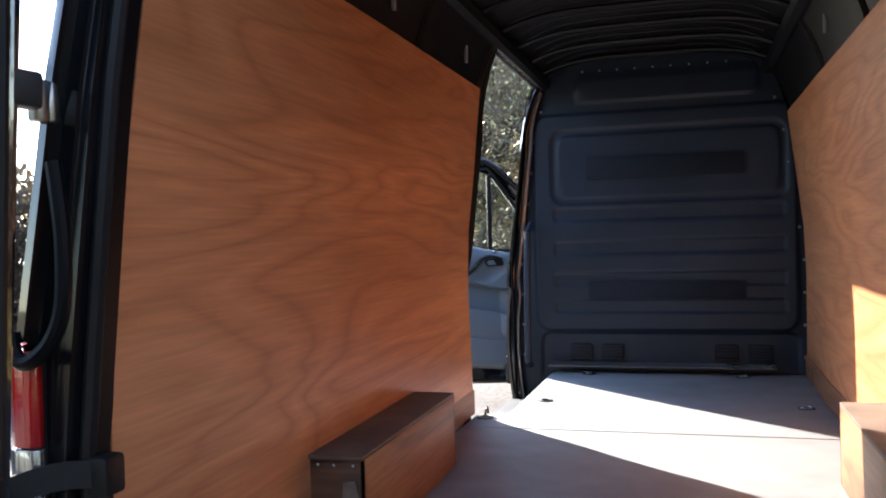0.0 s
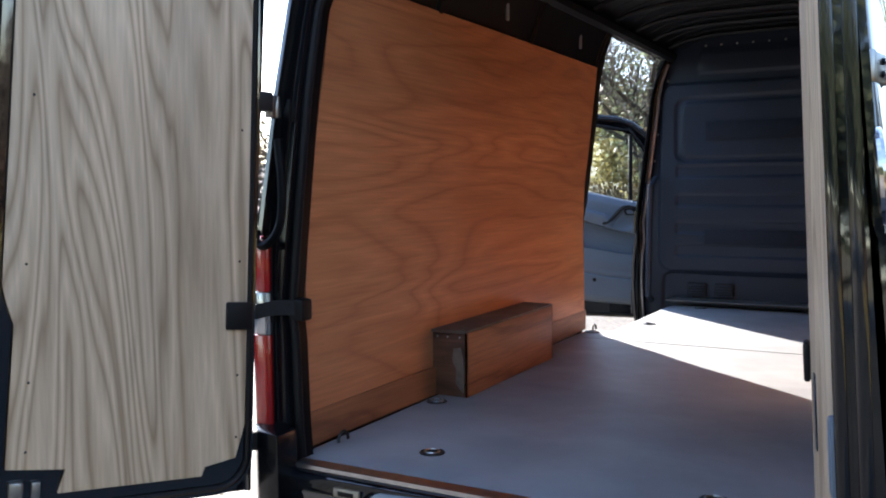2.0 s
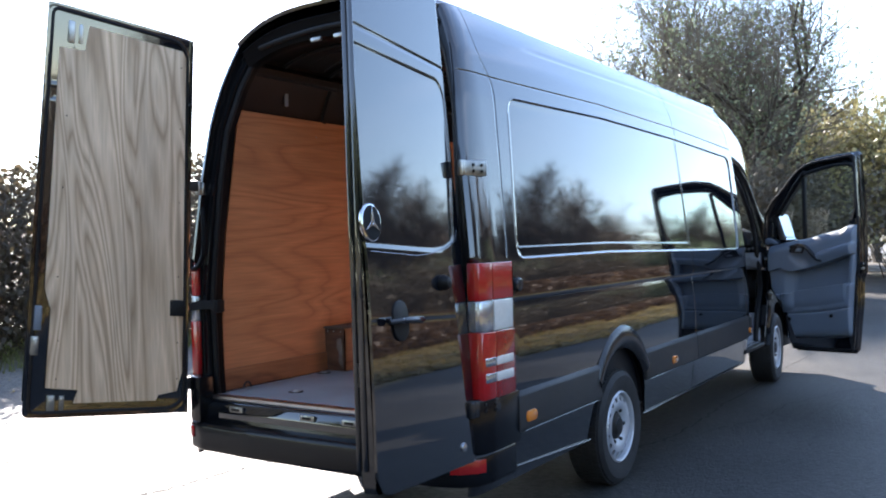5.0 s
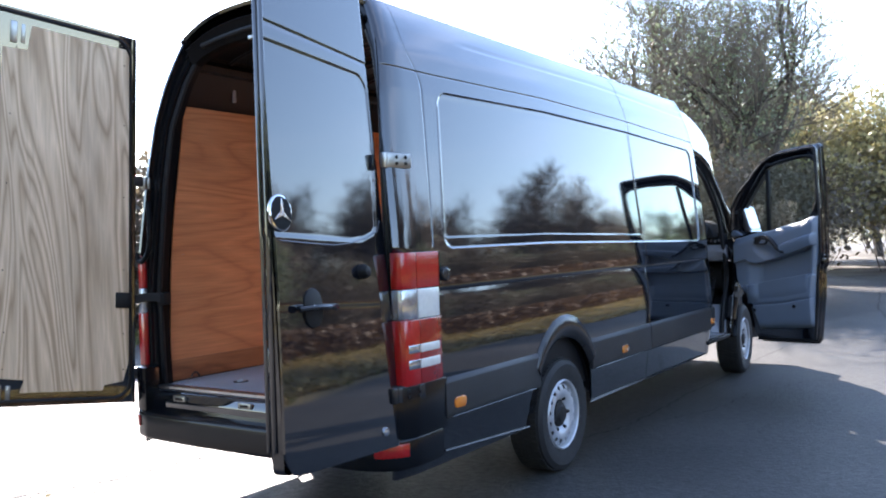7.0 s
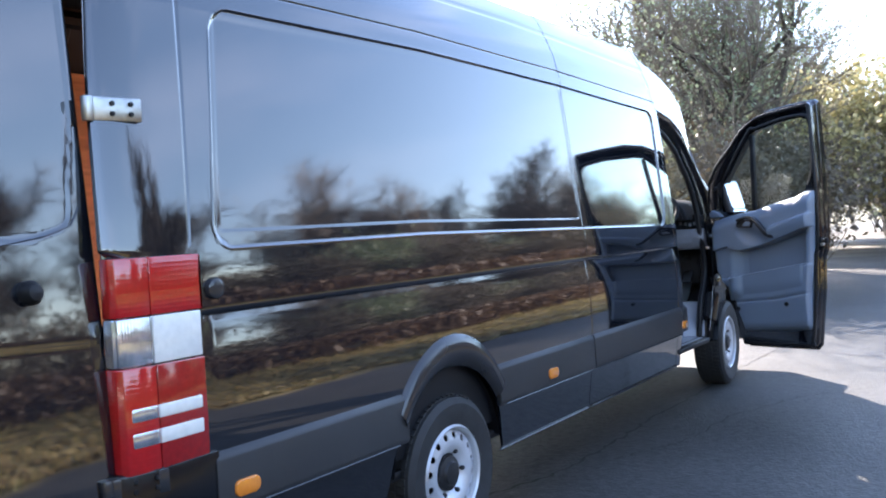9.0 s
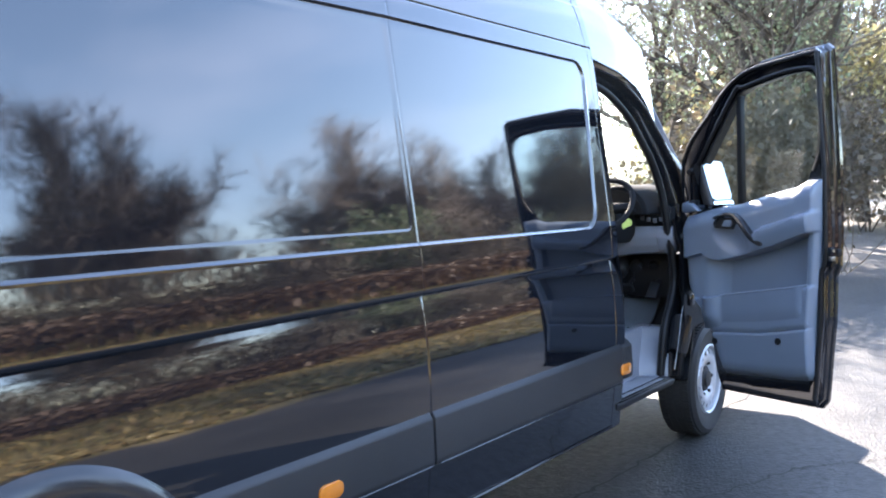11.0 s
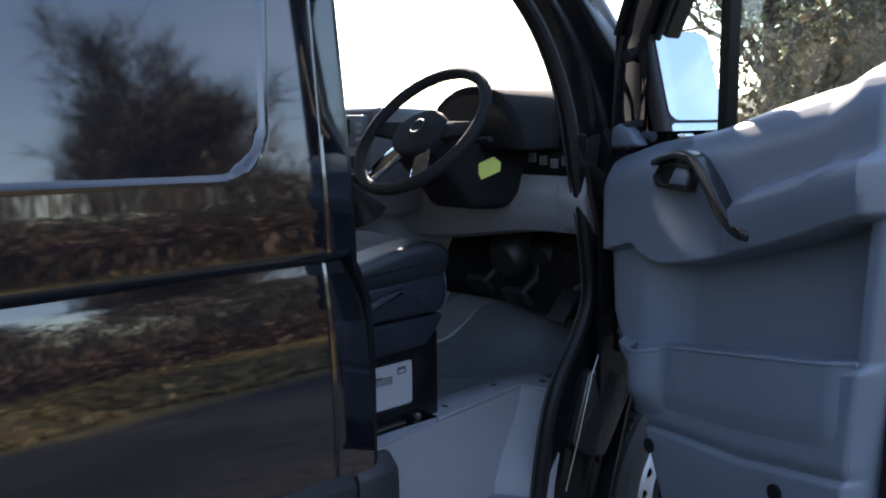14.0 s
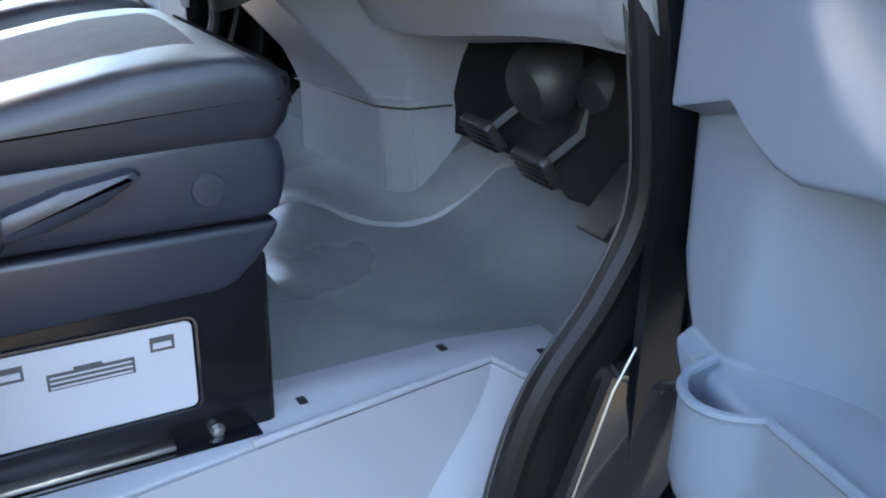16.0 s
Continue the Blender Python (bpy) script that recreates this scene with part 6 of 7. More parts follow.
for x, y, z, r in ((0.43, 5.74, 1.06, 0.075), (0.56, 5.78, 1.07, 0.055), (0.68, 5.78, 1.08, 0.045)):
    part("servo_cover", lathe([(r, -0.12), (r, 0.0), (r * 0.92, 0.025), (r * 0.7, 0.045), (0.0005, 0.05)], 24, m=pose(x, y - 0.06, z, 0, 0, -90) @ pose(0, 0, 0, 0, 18, 0)), TRIM, van)
part("pedal_cable", tube([(0.80, 5.70, 1.16), (0.77, 5.68, 1.05), (0.81, 5.70, 0.98), (0.84, 5.76, 0.93)], 0.007, 6), RUBBER, van)
part("floor_connector", box(0.82, 0.86, 5.66, 5.70, 1.02, 1.07, 0.005), ZINC, van)


def toe_line(x):
    """Where the dark mat ends and the paler toe board begins."""
    return interp(x, [(-0.7, 5.10), (-0.05, 5.20), (0.08, 5.36), (0.16, 5.50), (0.26, 5.70), (0.48, 5.78), (0.70, 5.80)])


part("toe_board", grid(lambda x, k: (x, toe_line(x) + (5.885 - toe_line(x)) * k, mat_z(x, toe_line(x) + (5.885 - toe_line(x)) * k) + 0.012 * ease(0.0, 0.06, k) + 0.002), spans((-0.70, 0.80, 0.03)), spans((0, 0.62, 0.05)), thick=-0.004), CARPET, van, "paler grey rubber toe board")


# black sheet added to stand in for the shade behind the pedals
part("footwell_dark_sheet", grid(lambda x, k: (x, 5.70 + 0.10 * k ** 2 + 0.03 * math.sin(7 * x), mat_z(x, 5.74) + 0.005 + (1.30 - mat_z(x, 5.74)) * k), spans((-0.62, 0.88, 0.05)), spans((0, 1, 0.1)), thick=-0.01), RUBBER, van, "black sheet darkening the space behind the pedals")


# ---- front doors ----
AHEAD = 0.0
DOOR_OUT = [(-0.05, 1.72), (0.03, 1.86), (0.17, 2.0), (0.26, 2.10), (0.35, 2.17), (0.49, 2.22), (0.70, 2.24), (0.885, 2.252), (0.916, 2.225), (0.93, 1.93), (0.944, 1.66), (0.952, 1.33),
            (0.948, 1.17), (0.924, 1.12), (0.918, 0.88), (0.898, 0.70), (0.875, 0.46), (0.84, 0.42), (0.24, 0.40), (0.20, 0.50), (0.165, 0.72), (0.06, 0.90), (-0.02, 1.0), (-0.05, 1.2), (-0.065, 1.5)]
DOOR_HOLE = [(0.075, 1.46), (0.09, 1.70), (0.36, 2.075), (0.44, 2.105), (0.68, 2.148), (0.84, 2.152), (0.885, 2.13), (0.908, 2.07), (0.909, 1.77), (0.896, 1.70), (0.87, 1.636), (0.844, 1.575), (0.72, 1.53), (0.42, 1.46)]


def ray_out(poly, c, t):
    """Where a ray from c meets the outline."""
    dx, dz = math.cos(t), math.sin(t)
    far = 0.0
    for (ax, az), (bx, bz) in zip(poly, poly[1:] + poly[:1]):
        ex, ez = bx - ax, bz - az
        den = dx * ez - dz * ex
        if abs(den) < 1e-9:
            continue
        k = ((ax - c[0]) * ez - (az - c[1]) * ex) / den
        m = ((ax - c[0]) * dz - (az - c[1]) * dx) / den
        if k > 0 and -1e-6 <= m <= 1 + 1e-6:
            far = max(far, k)
    return far


def door_shell():
    """The pressed steel door: one frame round the window, its edges folded in steps."""
    c = (0.55, 1.72)
    marks = sorted(set([round(math.atan2(z - c[1], u - c[0]), 3) for u, z in DOOR_OUT + DOOR_HOLE] + [round(-math.pi + 2 * math.pi * (k + 0.5) / 110, 3) for k in range(110)]))
    reach, hole = [ray_out(DOOR_OUT, c, t) for t in marks], [ray_out(DOOR_HOLE, c, t) for t in marks]
    folds = [(1, 0.050, 0.030), (1, 0.016, 0.000), (0, 0.014, 0.034), (0, -0.040, 0.006), (0, -0.002, 0.000), (0, -0.002, 0.014), (0, -0.010, 0.020), (0, -0.010, 0.040), (0, 0.004, 0.046), (0, 0.006, 0.072), (0, 0.022, 0.078), (0, 0.024, 0.094), (0, 0.014, 0.104), (1, 0.030, 0.100), (1, 0.030, 0.062)]
    own = bmesh.new()
    rows = []
    for kind, off, y in folds:
        row = []
        for t, r, h in zip(marks, reach, hole):
            q = h - 0.030 + off if kind else r + off
            if off == 0.014 and y == 0.034:
                q = h + (r - h) * 0.4
            row.append(own.verts.new((c[0] + q * math.cos(t), y, c[1] + q * math.sin(t))))
        rows.append(row)
    n = len(marks)
    for a, b in zip(rows, rows[1:] + rows[:1]):
        for i in range(n):
            own.faces.new((a[i], a[(i + 1) % n], b[(i + 1) % n], b[i]))
    bmesh.ops.recalc_face_normals(own, faces=own.faces[:])
    return own


def trim_top(u):
    return interp(u, [(0.02, 1.40), (0.19, 1.44), (0.42, 1.473), (0.55, 1.506), (0.72, 1.545), (0.79, 1.558), (0.85, 1.59), (0.935, 1.596)])


def trim_split(u):
    return interp(u, [(0.0, 1.155), (0.05, 1.157), (0.17, 1.190), (0.21, 1.168), (0.26, 1.154), (0.30, 1.152), (0.445, 1.182), (0.69, 1.252), (0.886, 1.322), (0.95, 1.343)])


def trim_seam(u):
    return interp(u, [(0.2, 0.74), (0.58, 0.78), (0.88, 0.84)])


def trim_foot(u):
    return interp(u, [(0.25, 0.505), (0.30, 0.508), (0.72, 0.542), (0.85, 0.56), (0.88, 0.60)])


def pocket_top(u):
    return interp(u, [(0.15, 0.93), (0.25, 0.945), (0.34, 0.96), (0.63, 1.01), (0.775, 1.035), (0.9, 1.06)])


def trim_left(z):
    return interp(z, [(0.50, 0.288), (0.517, 0.286), (0.68, 0.237), (0.80, 0.20), (0.868, 0.147), (0.95, 0.053), (1.0, 0.03), (1.15, 0.017), (1.42, 0.018)])


def trim_right(z):
    return interp(z, [(0.54, 0.862), (0.58, 0.876), (0.83, 0.880), (1.05, 0.904), (1.36, 0.926), (1.6, 0.935)])


def trim_relief(u, z, b):
    """How far the trim stands off the door, towards the load space."""
    proud, deep = 0.072, -0.014
    up = ease(0.648, 0.664, b)
    # lower half: the block at the hinge side, the sunk panel, the ridge at the free edge
    left = interp(u, [(0.165, 1.0), (0.19, 0.93), (0.27, 0.22), (0.31, 0.0)])
    right = ease(trim_right(z) - 0.075, trim_right(z) - 0.045, u)
    low = deep + (proud - 0.006) * max(left, right)
    low = low + (proud + 0.004 - low) * ease(0.352, 0.343, b)
    low -= 0.02 * ease(0.30, 0.0, b) ** 1.5
    low -= 0.012 * max(0.0, 1 - abs(b - 0.25) / 0.010)
    # upper half: swept arm rest and the scoop under the handle
    ridge = interp(u, [(0.50, 1.28), (0.543, 1.305), (0.62, 1.349), (0.766, 1.39), (0.99, 1.45)])
    high = proud + 0.012
    high += 0.040 * ease(0.50, 0.60, u) * ease(ridge + 0.012, ridge - 0.007, z) * (0.45 + 0.55 * ease(ridge - 0.13, ridge - 0.03, z))
    high -= 0.020 * max(0.0, 1 - ((u - 0.385) / 0.12) ** 2 - ((z - 1.285 + 0.35 * (u - 0.385)) / 0.075) ** 2) ** 0.7
    high -= 0.035 * ease(trim_top(u) - 0.10, trim_top(u), z) ** 1.6
    return low + (high - low) * up


def door_trim():
    own = bmesh.new()
    rows_b = spans((0.0, 0.234, 0.04), (0.234, 0.266, 0.004), (0.266, 0.335, 0.023), (0.335, 0.360, 0.005), (0.360, 0.640, 0.028), (0.640, 0.670, 0.004), (0.670, 1.0, 0.014))
    cols = spans((0.0, 0.03, 0.01), (0.03, 0.90, 0.0115), (0.90, 1.0, 0.008))
    vv = []
    for a in cols:
        line = []
        for b in rows_b:
            u, z = 0.02 + 0.9 * a, 1.0
            for _ in range(6):
                lo = trim_left(z), trim_right(z)
                u = lo[0] + (lo[1] - lo[0]) * a
                z = interp(b, [(0.0, trim_foot(u)), (0.25, trim_seam(u)), (0.348, pocket_top(u)), (0.655, trim_split(u)), (1.0, trim_top(u))])
            d = trim_relief(u, z, b)
            near = min(u - lo[0], lo[1] - u, trim_top(u) - z, z - trim_foot(u))
            d = -0.006 + (d + 0.006) * (0.35 + 0.65 * ease(-0.001, 0.022, near) ** 0.6)
            line.append(own.verts.new((u, -d, z)))
        vv.append(line)
    for i in range(len(cols) - 1):
        for j in range(len(rows_b) - 1):
            own.faces.new((vv[i][j], vv[i + 1][j], vv[i + 1][j + 1], vv[i][j + 1]))
    ext = bmesh.ops.extrude_edge_only(own, edges=[e for e in own.edges if len(e.link_faces) == 1])
    for v in (g for g in ext["geom"] if isinstance(g, bmesh.types.BMVert)):
        v.co.y = 0.006
    bmesh.ops.recalc_face_normals(own, faces=own.faces[:])
    return own


def front_door(sign):
    flip = Matrix.Diagonal((sign, 1, 1, 1))
    ahead = flip @ Matrix.Translation((0, 0.09, 0))
    # the door stands on its hinge line, about twenty-three degrees short of square
    stand = flip @ Matrix(((0.922, 0.387, 0, 0.97), (-0.387, 0.922, 0, 5.564), (0, 0, 1, 0), (0, 0, 0, 1))) @ Matrix.Translation((0, 0.045, 0))

    def swing(bm):
        return move(bm, stand)
    door = part("front_door", swing(door_shell()), PAINT, van, "open black cab door with grey inner trim", sharp=38)
    c = (0.55, 1.72)
    hole = [(c[0] + (u - c[0]) * 1.012, c[1] + (z - c[1]) * 1.012) for u, z in DOOR_HOLE]
    part("frame_seal", swing(tube([(u, -0.004, z) for u, z in smoothed(hole[1:11], 5)], 0.011, 8)), RUBBER, door)
    part("glass_channel", swing(tube([(u, 0.035, z) for u, z in smoothed(DOOR_HOLE[1:12], 5)], 0.010, 6)), GUARD, door)
    edge = [(-0.03, 1.72), (0.045, 1.845), (0.18, 1.975), (0.27, 2.075), (0.36, 2.145), (0.49, 2.195), (0.70, 2.216), (0.87, 2.228), (0.902, 2.20), (0.916, 1.93), (0.934, 1.66), (0.940, 1.33), (0.934, 1.17), (0.910, 1.11), (0.905, 0.88), (0.888, 0.70), (0.865, 0.47), (0.835, 0.44), (0.27, 0.42)]
    part("edge_seal", swing(tube([(u, -0.008, z) for u, z in smoothed(edge, 3)], 0.011, 8)), RUBBER, door)
    part("window_bar", swing(box(0.352, 0.388, 0.022, 0.055, 1.44, 2.065, 0.006)), RUBBER, door)
    pane = part("pane", swing(prism(DOOR_HOLE, 1, 0.040, 0.044, 0.0)), GLASS, door, "clear door glass")
    pane.visible_shadow = False
    trim = part("door_trim", swing(door_trim()), TRIMGREY, door, "grey moulded plastic inner door trim", sharp=50)

    # pocket: a bowed wall standing off the sunk panel, a bottle bowl at the hinge side
    def pocket(k, v):
        u = 0.178 + (0.872 - 0.178) * k
        top, low = pocket_top(u), trim_seam(u) + 0.02
        bowl = math.sqrt(max(0.0, 1 - ((k - 0.10) / 0.10) ** 2)) if k < 0.2 else 0.0
        off = 0.066 + max(0.055 * bowl, 0.020 * ease(0.15, 0.22, k) * ease(1.0, 0.93, k)) * ease(-0.1, 0.5, v)
        return (u, -off, low + (top + 0.006 - low) * v - 0.012 * v * bowl)
    part("door_pocket", swing(grid(pocket, [k / 48 for k in range(49)], [k / 8 for k in range(9)], thick=0.006)), TRIMGREY, door, "grey moulded door pocket", sharp=50)
    part("pocket_lip", swing(tube([Vector(pocket(k / 48, 1.0)) + Vector((0, 0.003, 0)) for k in range(49)], 0.0055, 8)), TRIMGREY, door)
    # handles
    rim_h = [(0.284, 1.368), (0.292, 1.342), (0.42, 1.336), (0.442, 1.372), (0.428, 1.398), (0.319, 1.404)]
    rim_in = [(0.298, 1.366), (0.304, 1.351), (0.411, 1.347), (0.426, 1.372), (0.418, 1.388), (0.324, 1.393)]
    bez = part("handle_bezel", swing(ring_prism(rim_h, rim_in, -0.104, -0.070, 0.005)), GUARD, door, "black inner handle bezel")
    part("bezel_well", swing(prism(rim_in, 1, -0.090, -0.078, 0.0)), RUBBER, bez)
    part("pull_lever", swing(prism([(0.345, 1.352), (0.408, 1.349), (0.422, 1.374), (0.414, 1.386), (0.372, 1.388)], 1, -0.102, -0.090, 0.004)), TRIMGREY, bez)
    bar = smoothed([(0.298, 1.396), (0.345, 1.411), (0.40, 1.420), (0.450, 1.409), (0.498, 1.364), (0.548, 1.306), (0.590, 1.277), (0.632, 1.262)], 4)
    rims = [[], []]
    for i, (u, z) in enumerate(bar):
        (ua, za), (ub, zb) = bar[max(0, i - 1)], bar[min(len(bar) - 1, i + 1)]
        ln, w = math.hypot(ub - ua, zb - za), interp(i / (len(bar) - 1), [(0.0, 0.007), (0.4, 0.012), (0.6, 0.016), (0.9, 0.015), (1.0, 0.009)])
        for side, k in ((0, 1), (1, -1)):
            rims[side].append((u - k * w * (zb - za) / ln, z + k * w * (ub - ua) / ln))
    part("pull_handle", swing(prism(rims[0] + rims[1][::-1], 1, -0.120, -0.080, 0.006, 3)), GUARD, door, "black slanting pull handle", sharp=50)
    for u, z in ((0.262, 0.697), (0.699, 0.752)):
        part("screw_hole", swing(lathe([(0.018, 0.006), (0.018, 0.0), (0.014, -0.003), (0.0125, -0.001), (0.0005, 0.002)], 18, m=pose(u, -0.0765, z, 0, 0, -90))), RUBBER, trim)
    part("lock_pin", swing(box(0.335, 0.365, -0.075, -0.045, 1.452, 1.464, 0.005)), CHROME, door)
    latch = part("door_latch", swing(box(0.925, 0.972, -0.006, 0.030, 1.15, 1.25, 0.005)), SATIN, door, "steel latch in the door edge")
    part("latch_claw", swing(box(0.955, 0.976, -0.008, 0.022, 1.185, 1.205, 0.003)), ZINC, latch)
    part("latch_bolt", swing(lathe([(0.008, 0.0), (0.007, 0.004), (0.0005, 0.005)], 12, m=pose(0.97, 0.010, 1.235))), ZINC, latch)
    part("sill_drip", swing(box(0.93, 0.965, 0.055, 0.09, 1.20, 1.24, 0.006)), RUBBER, door)
    for z in (1.26, 0.90):
        part("door_hinge", move(box(0.90, 1.0, 5.50, 5.56, z - 0.035, z + 0.035, 0.008), ahead), PAINT, door)
    part("check_link", move(box(0.90, 0.985, 5.485, 5.50, 1.165, 1.19, 0.004), ahead), CHROME, door, "bright door check link")
    # mirror
    face = Vector((0.93, -0.34, 0.34)).normalized()
    mm = ahead @ Matrix.Translation((1.145, 5.57, 1.60)) @ face.to_track_quat("-Y", "Z").to_matrix().to_4x4()
    mir = part("door_mirror", move(prism(rounded(-0.098, 0.098, -0.185, 0.138, 0.04, 5), 1, 0.004, 0.075, 0.022, 3), mm), TRIM, door, "black door mirror with two glasses")
    part("mirror_glass", move(prism(rounded(-0.084, 0.084, -0.112, 0.124, 0.03, 5), 1, -0.001, 0.003, 0.0), mm), MIRROR, mir)
    part("mirror_glass", move(prism(rounded(-0.084, 0.084, -0.168, -0.120, 0.012, 3), 1, -0.001, 0.003, 0.0), mm), MIRROR, mir)
    for z in (1.49, 1.68):
        part("mirror_arm", move(tube([(1.0, 5.50, z - 0.02), (1.02, 5.57, z), (1.07, 5.605, z)], 0.017, 8), ahead), TRIM, mir)
    part("corner_cover", swing(prism([(-0.04, 1.42), (-0.04, 1.475), (0.0, 1.49), (0.05, 1.47), (0.10, 1.43)], 1, -0.02, 0.02, 0.012, 3)), TRIMGREY, door)
    gd = bmesh.new()
    for p in ((0.955, 5.352, 0.63), (0.955, 5.424, 0.822), (0.998, 5.472, 0.815), (0.994, 5.432, 0.585), (0.975, 5.392, 0.592), (0.978, 5.600, 0.785), (0.975, 5.590, 0.735), (0.970, 5.478, 0.575)):
        gd.verts.new(p), gd.verts.new((p[0] - 0.06, p[1] + 0.02, p[2]))
    bmesh.ops.convex_hull(gd, input=gd.verts[:])
    bmesh.ops.recalc_face_normals(gd, faces=gd.faces[:])
    bmesh.ops.bevel(gd, geom=[e for e in gd.edges if len(e.link_faces) == 2 and e.calc_face_angle(0) > 0.3], offset=0.006, segments=2, affect="EDGES")
    part("arch_guard", move(gd, ahead), GUARD, van, "glossy moulded plastic guard behind the front wheel", sharp=40)
    part("hinge_post", move(grid(lambda x, z: (x, interp(z, [(0.40, 5.44), (0.80, 5.585), (1.38, 5.66)]) + 0.15 * (x - 0.9), z), spans((0.82, 0.985, 0.04)), spans((0.42, 1.38, 0.06)), thick=0.01), ahead), SATIN, van, "black inner wing behind the open door")
    part("guard_strip", move(tube([(0.972, 5.30, 0.52), (0.978, 5.345, 0.66), (0.978, 5.40, 0.82), (0.972, 5.47, 0.93), (0.965, 5.53, 1.02)], 0.0016, 6), ahead), ZINC, van, "thin bright edge of the front arch")
    part("inner_arch_panel", move(grid(lambda y, z: (0.935, y, z), spans((5.50, 5.90, 0.1)), spans((0.62, 1.40, 0.1)), thick=0.01), ahead), SATIN, van)
    return door


front_door(1)
front_door(-1)


# ---- trees, hedges, verge ----
class Soup:
    """Loose tubes and leaves, gathered into one mesh."""

    def __init__(self):
        self.v, self.f = [], []

    def limb(self, a, b, ra, rb, n):
        d = (b - a)
        if d.length < 1e-5:
            return
        d = d.normalized()
        s = d.cross(Vector((0.3, 0.5, 0.81)) if abs(d.z) < 0.8 else Vector((1, 0.2, 0))).normalized()
        u = s.cross(d)
        i = len(self.v)
        for p, r in ((a, ra), (b, rb)):
            for k in range(n):
                t = 2 * math.pi * k / n
                self.v.append(p + s * (math.cos(t) * r) + u * (math.sin(t) * r))
        for k in range(n if n > 2 else 1):
            self.f.append((i + k, i + (k + 1) % n, i + n + (k + 1) % n, i + n + k))

    def leaf(self, p, size, rng, flat=0.0):
        a = Vector((rng.uniform(-1, 1), rng.uniform(-1, 1), rng.uniform(-1, 1) * (1 - flat))).normalized()
        b = a.cross(Vector((rng.uniform(-1, 1), rng.uniform(-1, 1), rng.uniform(-1, 1) + flat * 4))).normalized()
        i = len(self.v)
        w = size * 0.42
        self.v += [p - a * size * 0.5, p + b * w, p + a * size * 0.6, p - b * w]
        self.f.append((i, i + 1, i + 2, i + 3))

    def sliver(self, p, d, w):
        """One thin twig end."""
        i = len(self.v)
        side = d.cross(Vector((0.31, 0.52, 0.23))).normalized() * w
        self.v += [p - side, p + side, p + d]
        self.f.append((i, i + 1, i + 2))

    def mesh(self, name, mat, parent=None, label=""):
        me = bpy.data.meshes.new(name)
        me.from_pydata([tuple(p) for p in self.v], [], self.f)
        me.materials.append(mat)
        ob = new(name, me)
        if parent:
            ob.parent = parent
        if label:
            tagged(ob, label)
        return ob


def grow(rng, wood, twigs, tips, p, d, length, r, level, deepest, droop, wander, fine=3):
    """One branch and what grows from it: thick ones go to wood, thin ones to twigs."""
    steps = 4 if level < 2 else 3
    for k in range(steps):
        d = (d + Vector((rng.gauss(0, wander), rng.gauss(0, wander), rng.gauss(0, wander) + (0.05 if level < 2 else droop)))).normalized()
        q = p + d * (length / steps)
        rq = r * (1 - 0.42 / steps)
        (wood if r > 0.022 else twigs).limb(p, q, r, rq, 7 if r > 0.08 else (5 if r > 0.022 else (fine if level == deepest else 3)))
        p, r = q, rq
        if level < deepest and (k > 0 or level > 0):
            for _ in range(2 if level < deepest - 1 else rng.choice((2, 3, 3))):
                side = Vector((rng.uniform(-1, 1), rng.uniform(-1, 1), rng.uniform(-0.3, 0.9)))
                nd = (d * 0.75 + side.normalized() * 0.85).normalized()
                grow(rng, wood, twigs, tips, p.copy(), nd, length * rng.uniform(0.48, 0.68), r * 0.55, level + 1, deepest, droop, wander, fine)
    tips.append((p, d, level))


def tree(base, height, seed, label, stems=1, deepest=4, lean=0.08, leaf=None, leaf_n=0, leaf_size=0.1, ivy=None, ivy_n=0, droop=0.03, wander=0.16, thick=0.022, low=0.0, twig_mat=None, name="tree", fine=3, ends=0, end_size=0.5, end_w=0.006):
    rng = random.Random(seed)
    ob = new(name)
    tagged(ob, label, "tree")
    wood, twigs, tips = Soup(), Soup(), []
    for s in range(stems):
        o = Vector((rng.uniform(-0.25, 0.25) * (stems > 1), rng.uniform(-0.25, 0.25) * (stems > 1), -0.1))
        d = Vector((rng.gauss(0, lean), rng.gauss(0, lean), 1)).normalized()
        grow(rng, wood, twigs, tips, o, d, height * rng.uniform(0.5, 0.62), height * thick / (stems ** 0.4), 0, deepest, droop, wander, fine)
    outer = [t for t in tips if t[2] >= 2]
    for _ in range(ends):
        p, d, _l = rng.choice(outer)
        q = (d + Vector((rng.gauss(0, 0.5), rng.gauss(0, 0.5), rng.gauss(0.08, 0.45)))).normalized()
        twigs.sliver(p - d * rng.uniform(0.0, 0.5), q * end_size * rng.uniform(0.5, 1.3), end_w)
    wood.mesh("trunk", BARK, ob)
    twigs.mesh("crown", twig_mat or TWIG, ob, "bare winter twigs")
    if leaf:
        lv = Soup()
        ends = [t for t in tips if t[2] >= 2 and t[0].z > low]
        for _ in range(leaf_n):
            p, d, _l = rng.choice(ends)
            lv.leaf(p + Vector((rng.gauss(0, 0.16), rng.gauss(0, 0.16), rng.gauss(0, 0.16))), leaf_size * rng.uniform(0.6, 1.4), rng)
        lv.mesh("foliage", leaf, ob)
    if ivy:
        iv = Soup()
        core = [v for v in wood.v]
        for _ in range(ivy_n):
            p = rng.choice(core)
            iv.leaf(Vector(p) + Vector((rng.gauss(0, 0.22), rng.gauss(0, 0.22), rng.gauss(0, 0.2))), rng.uniform(0.045, 0.095), rng)
        iv.mesh("ivy", ivy, ob, "dark green ivy leaves")
    ob.location = (base[0], base[1], ground_height(*base))
    return ob


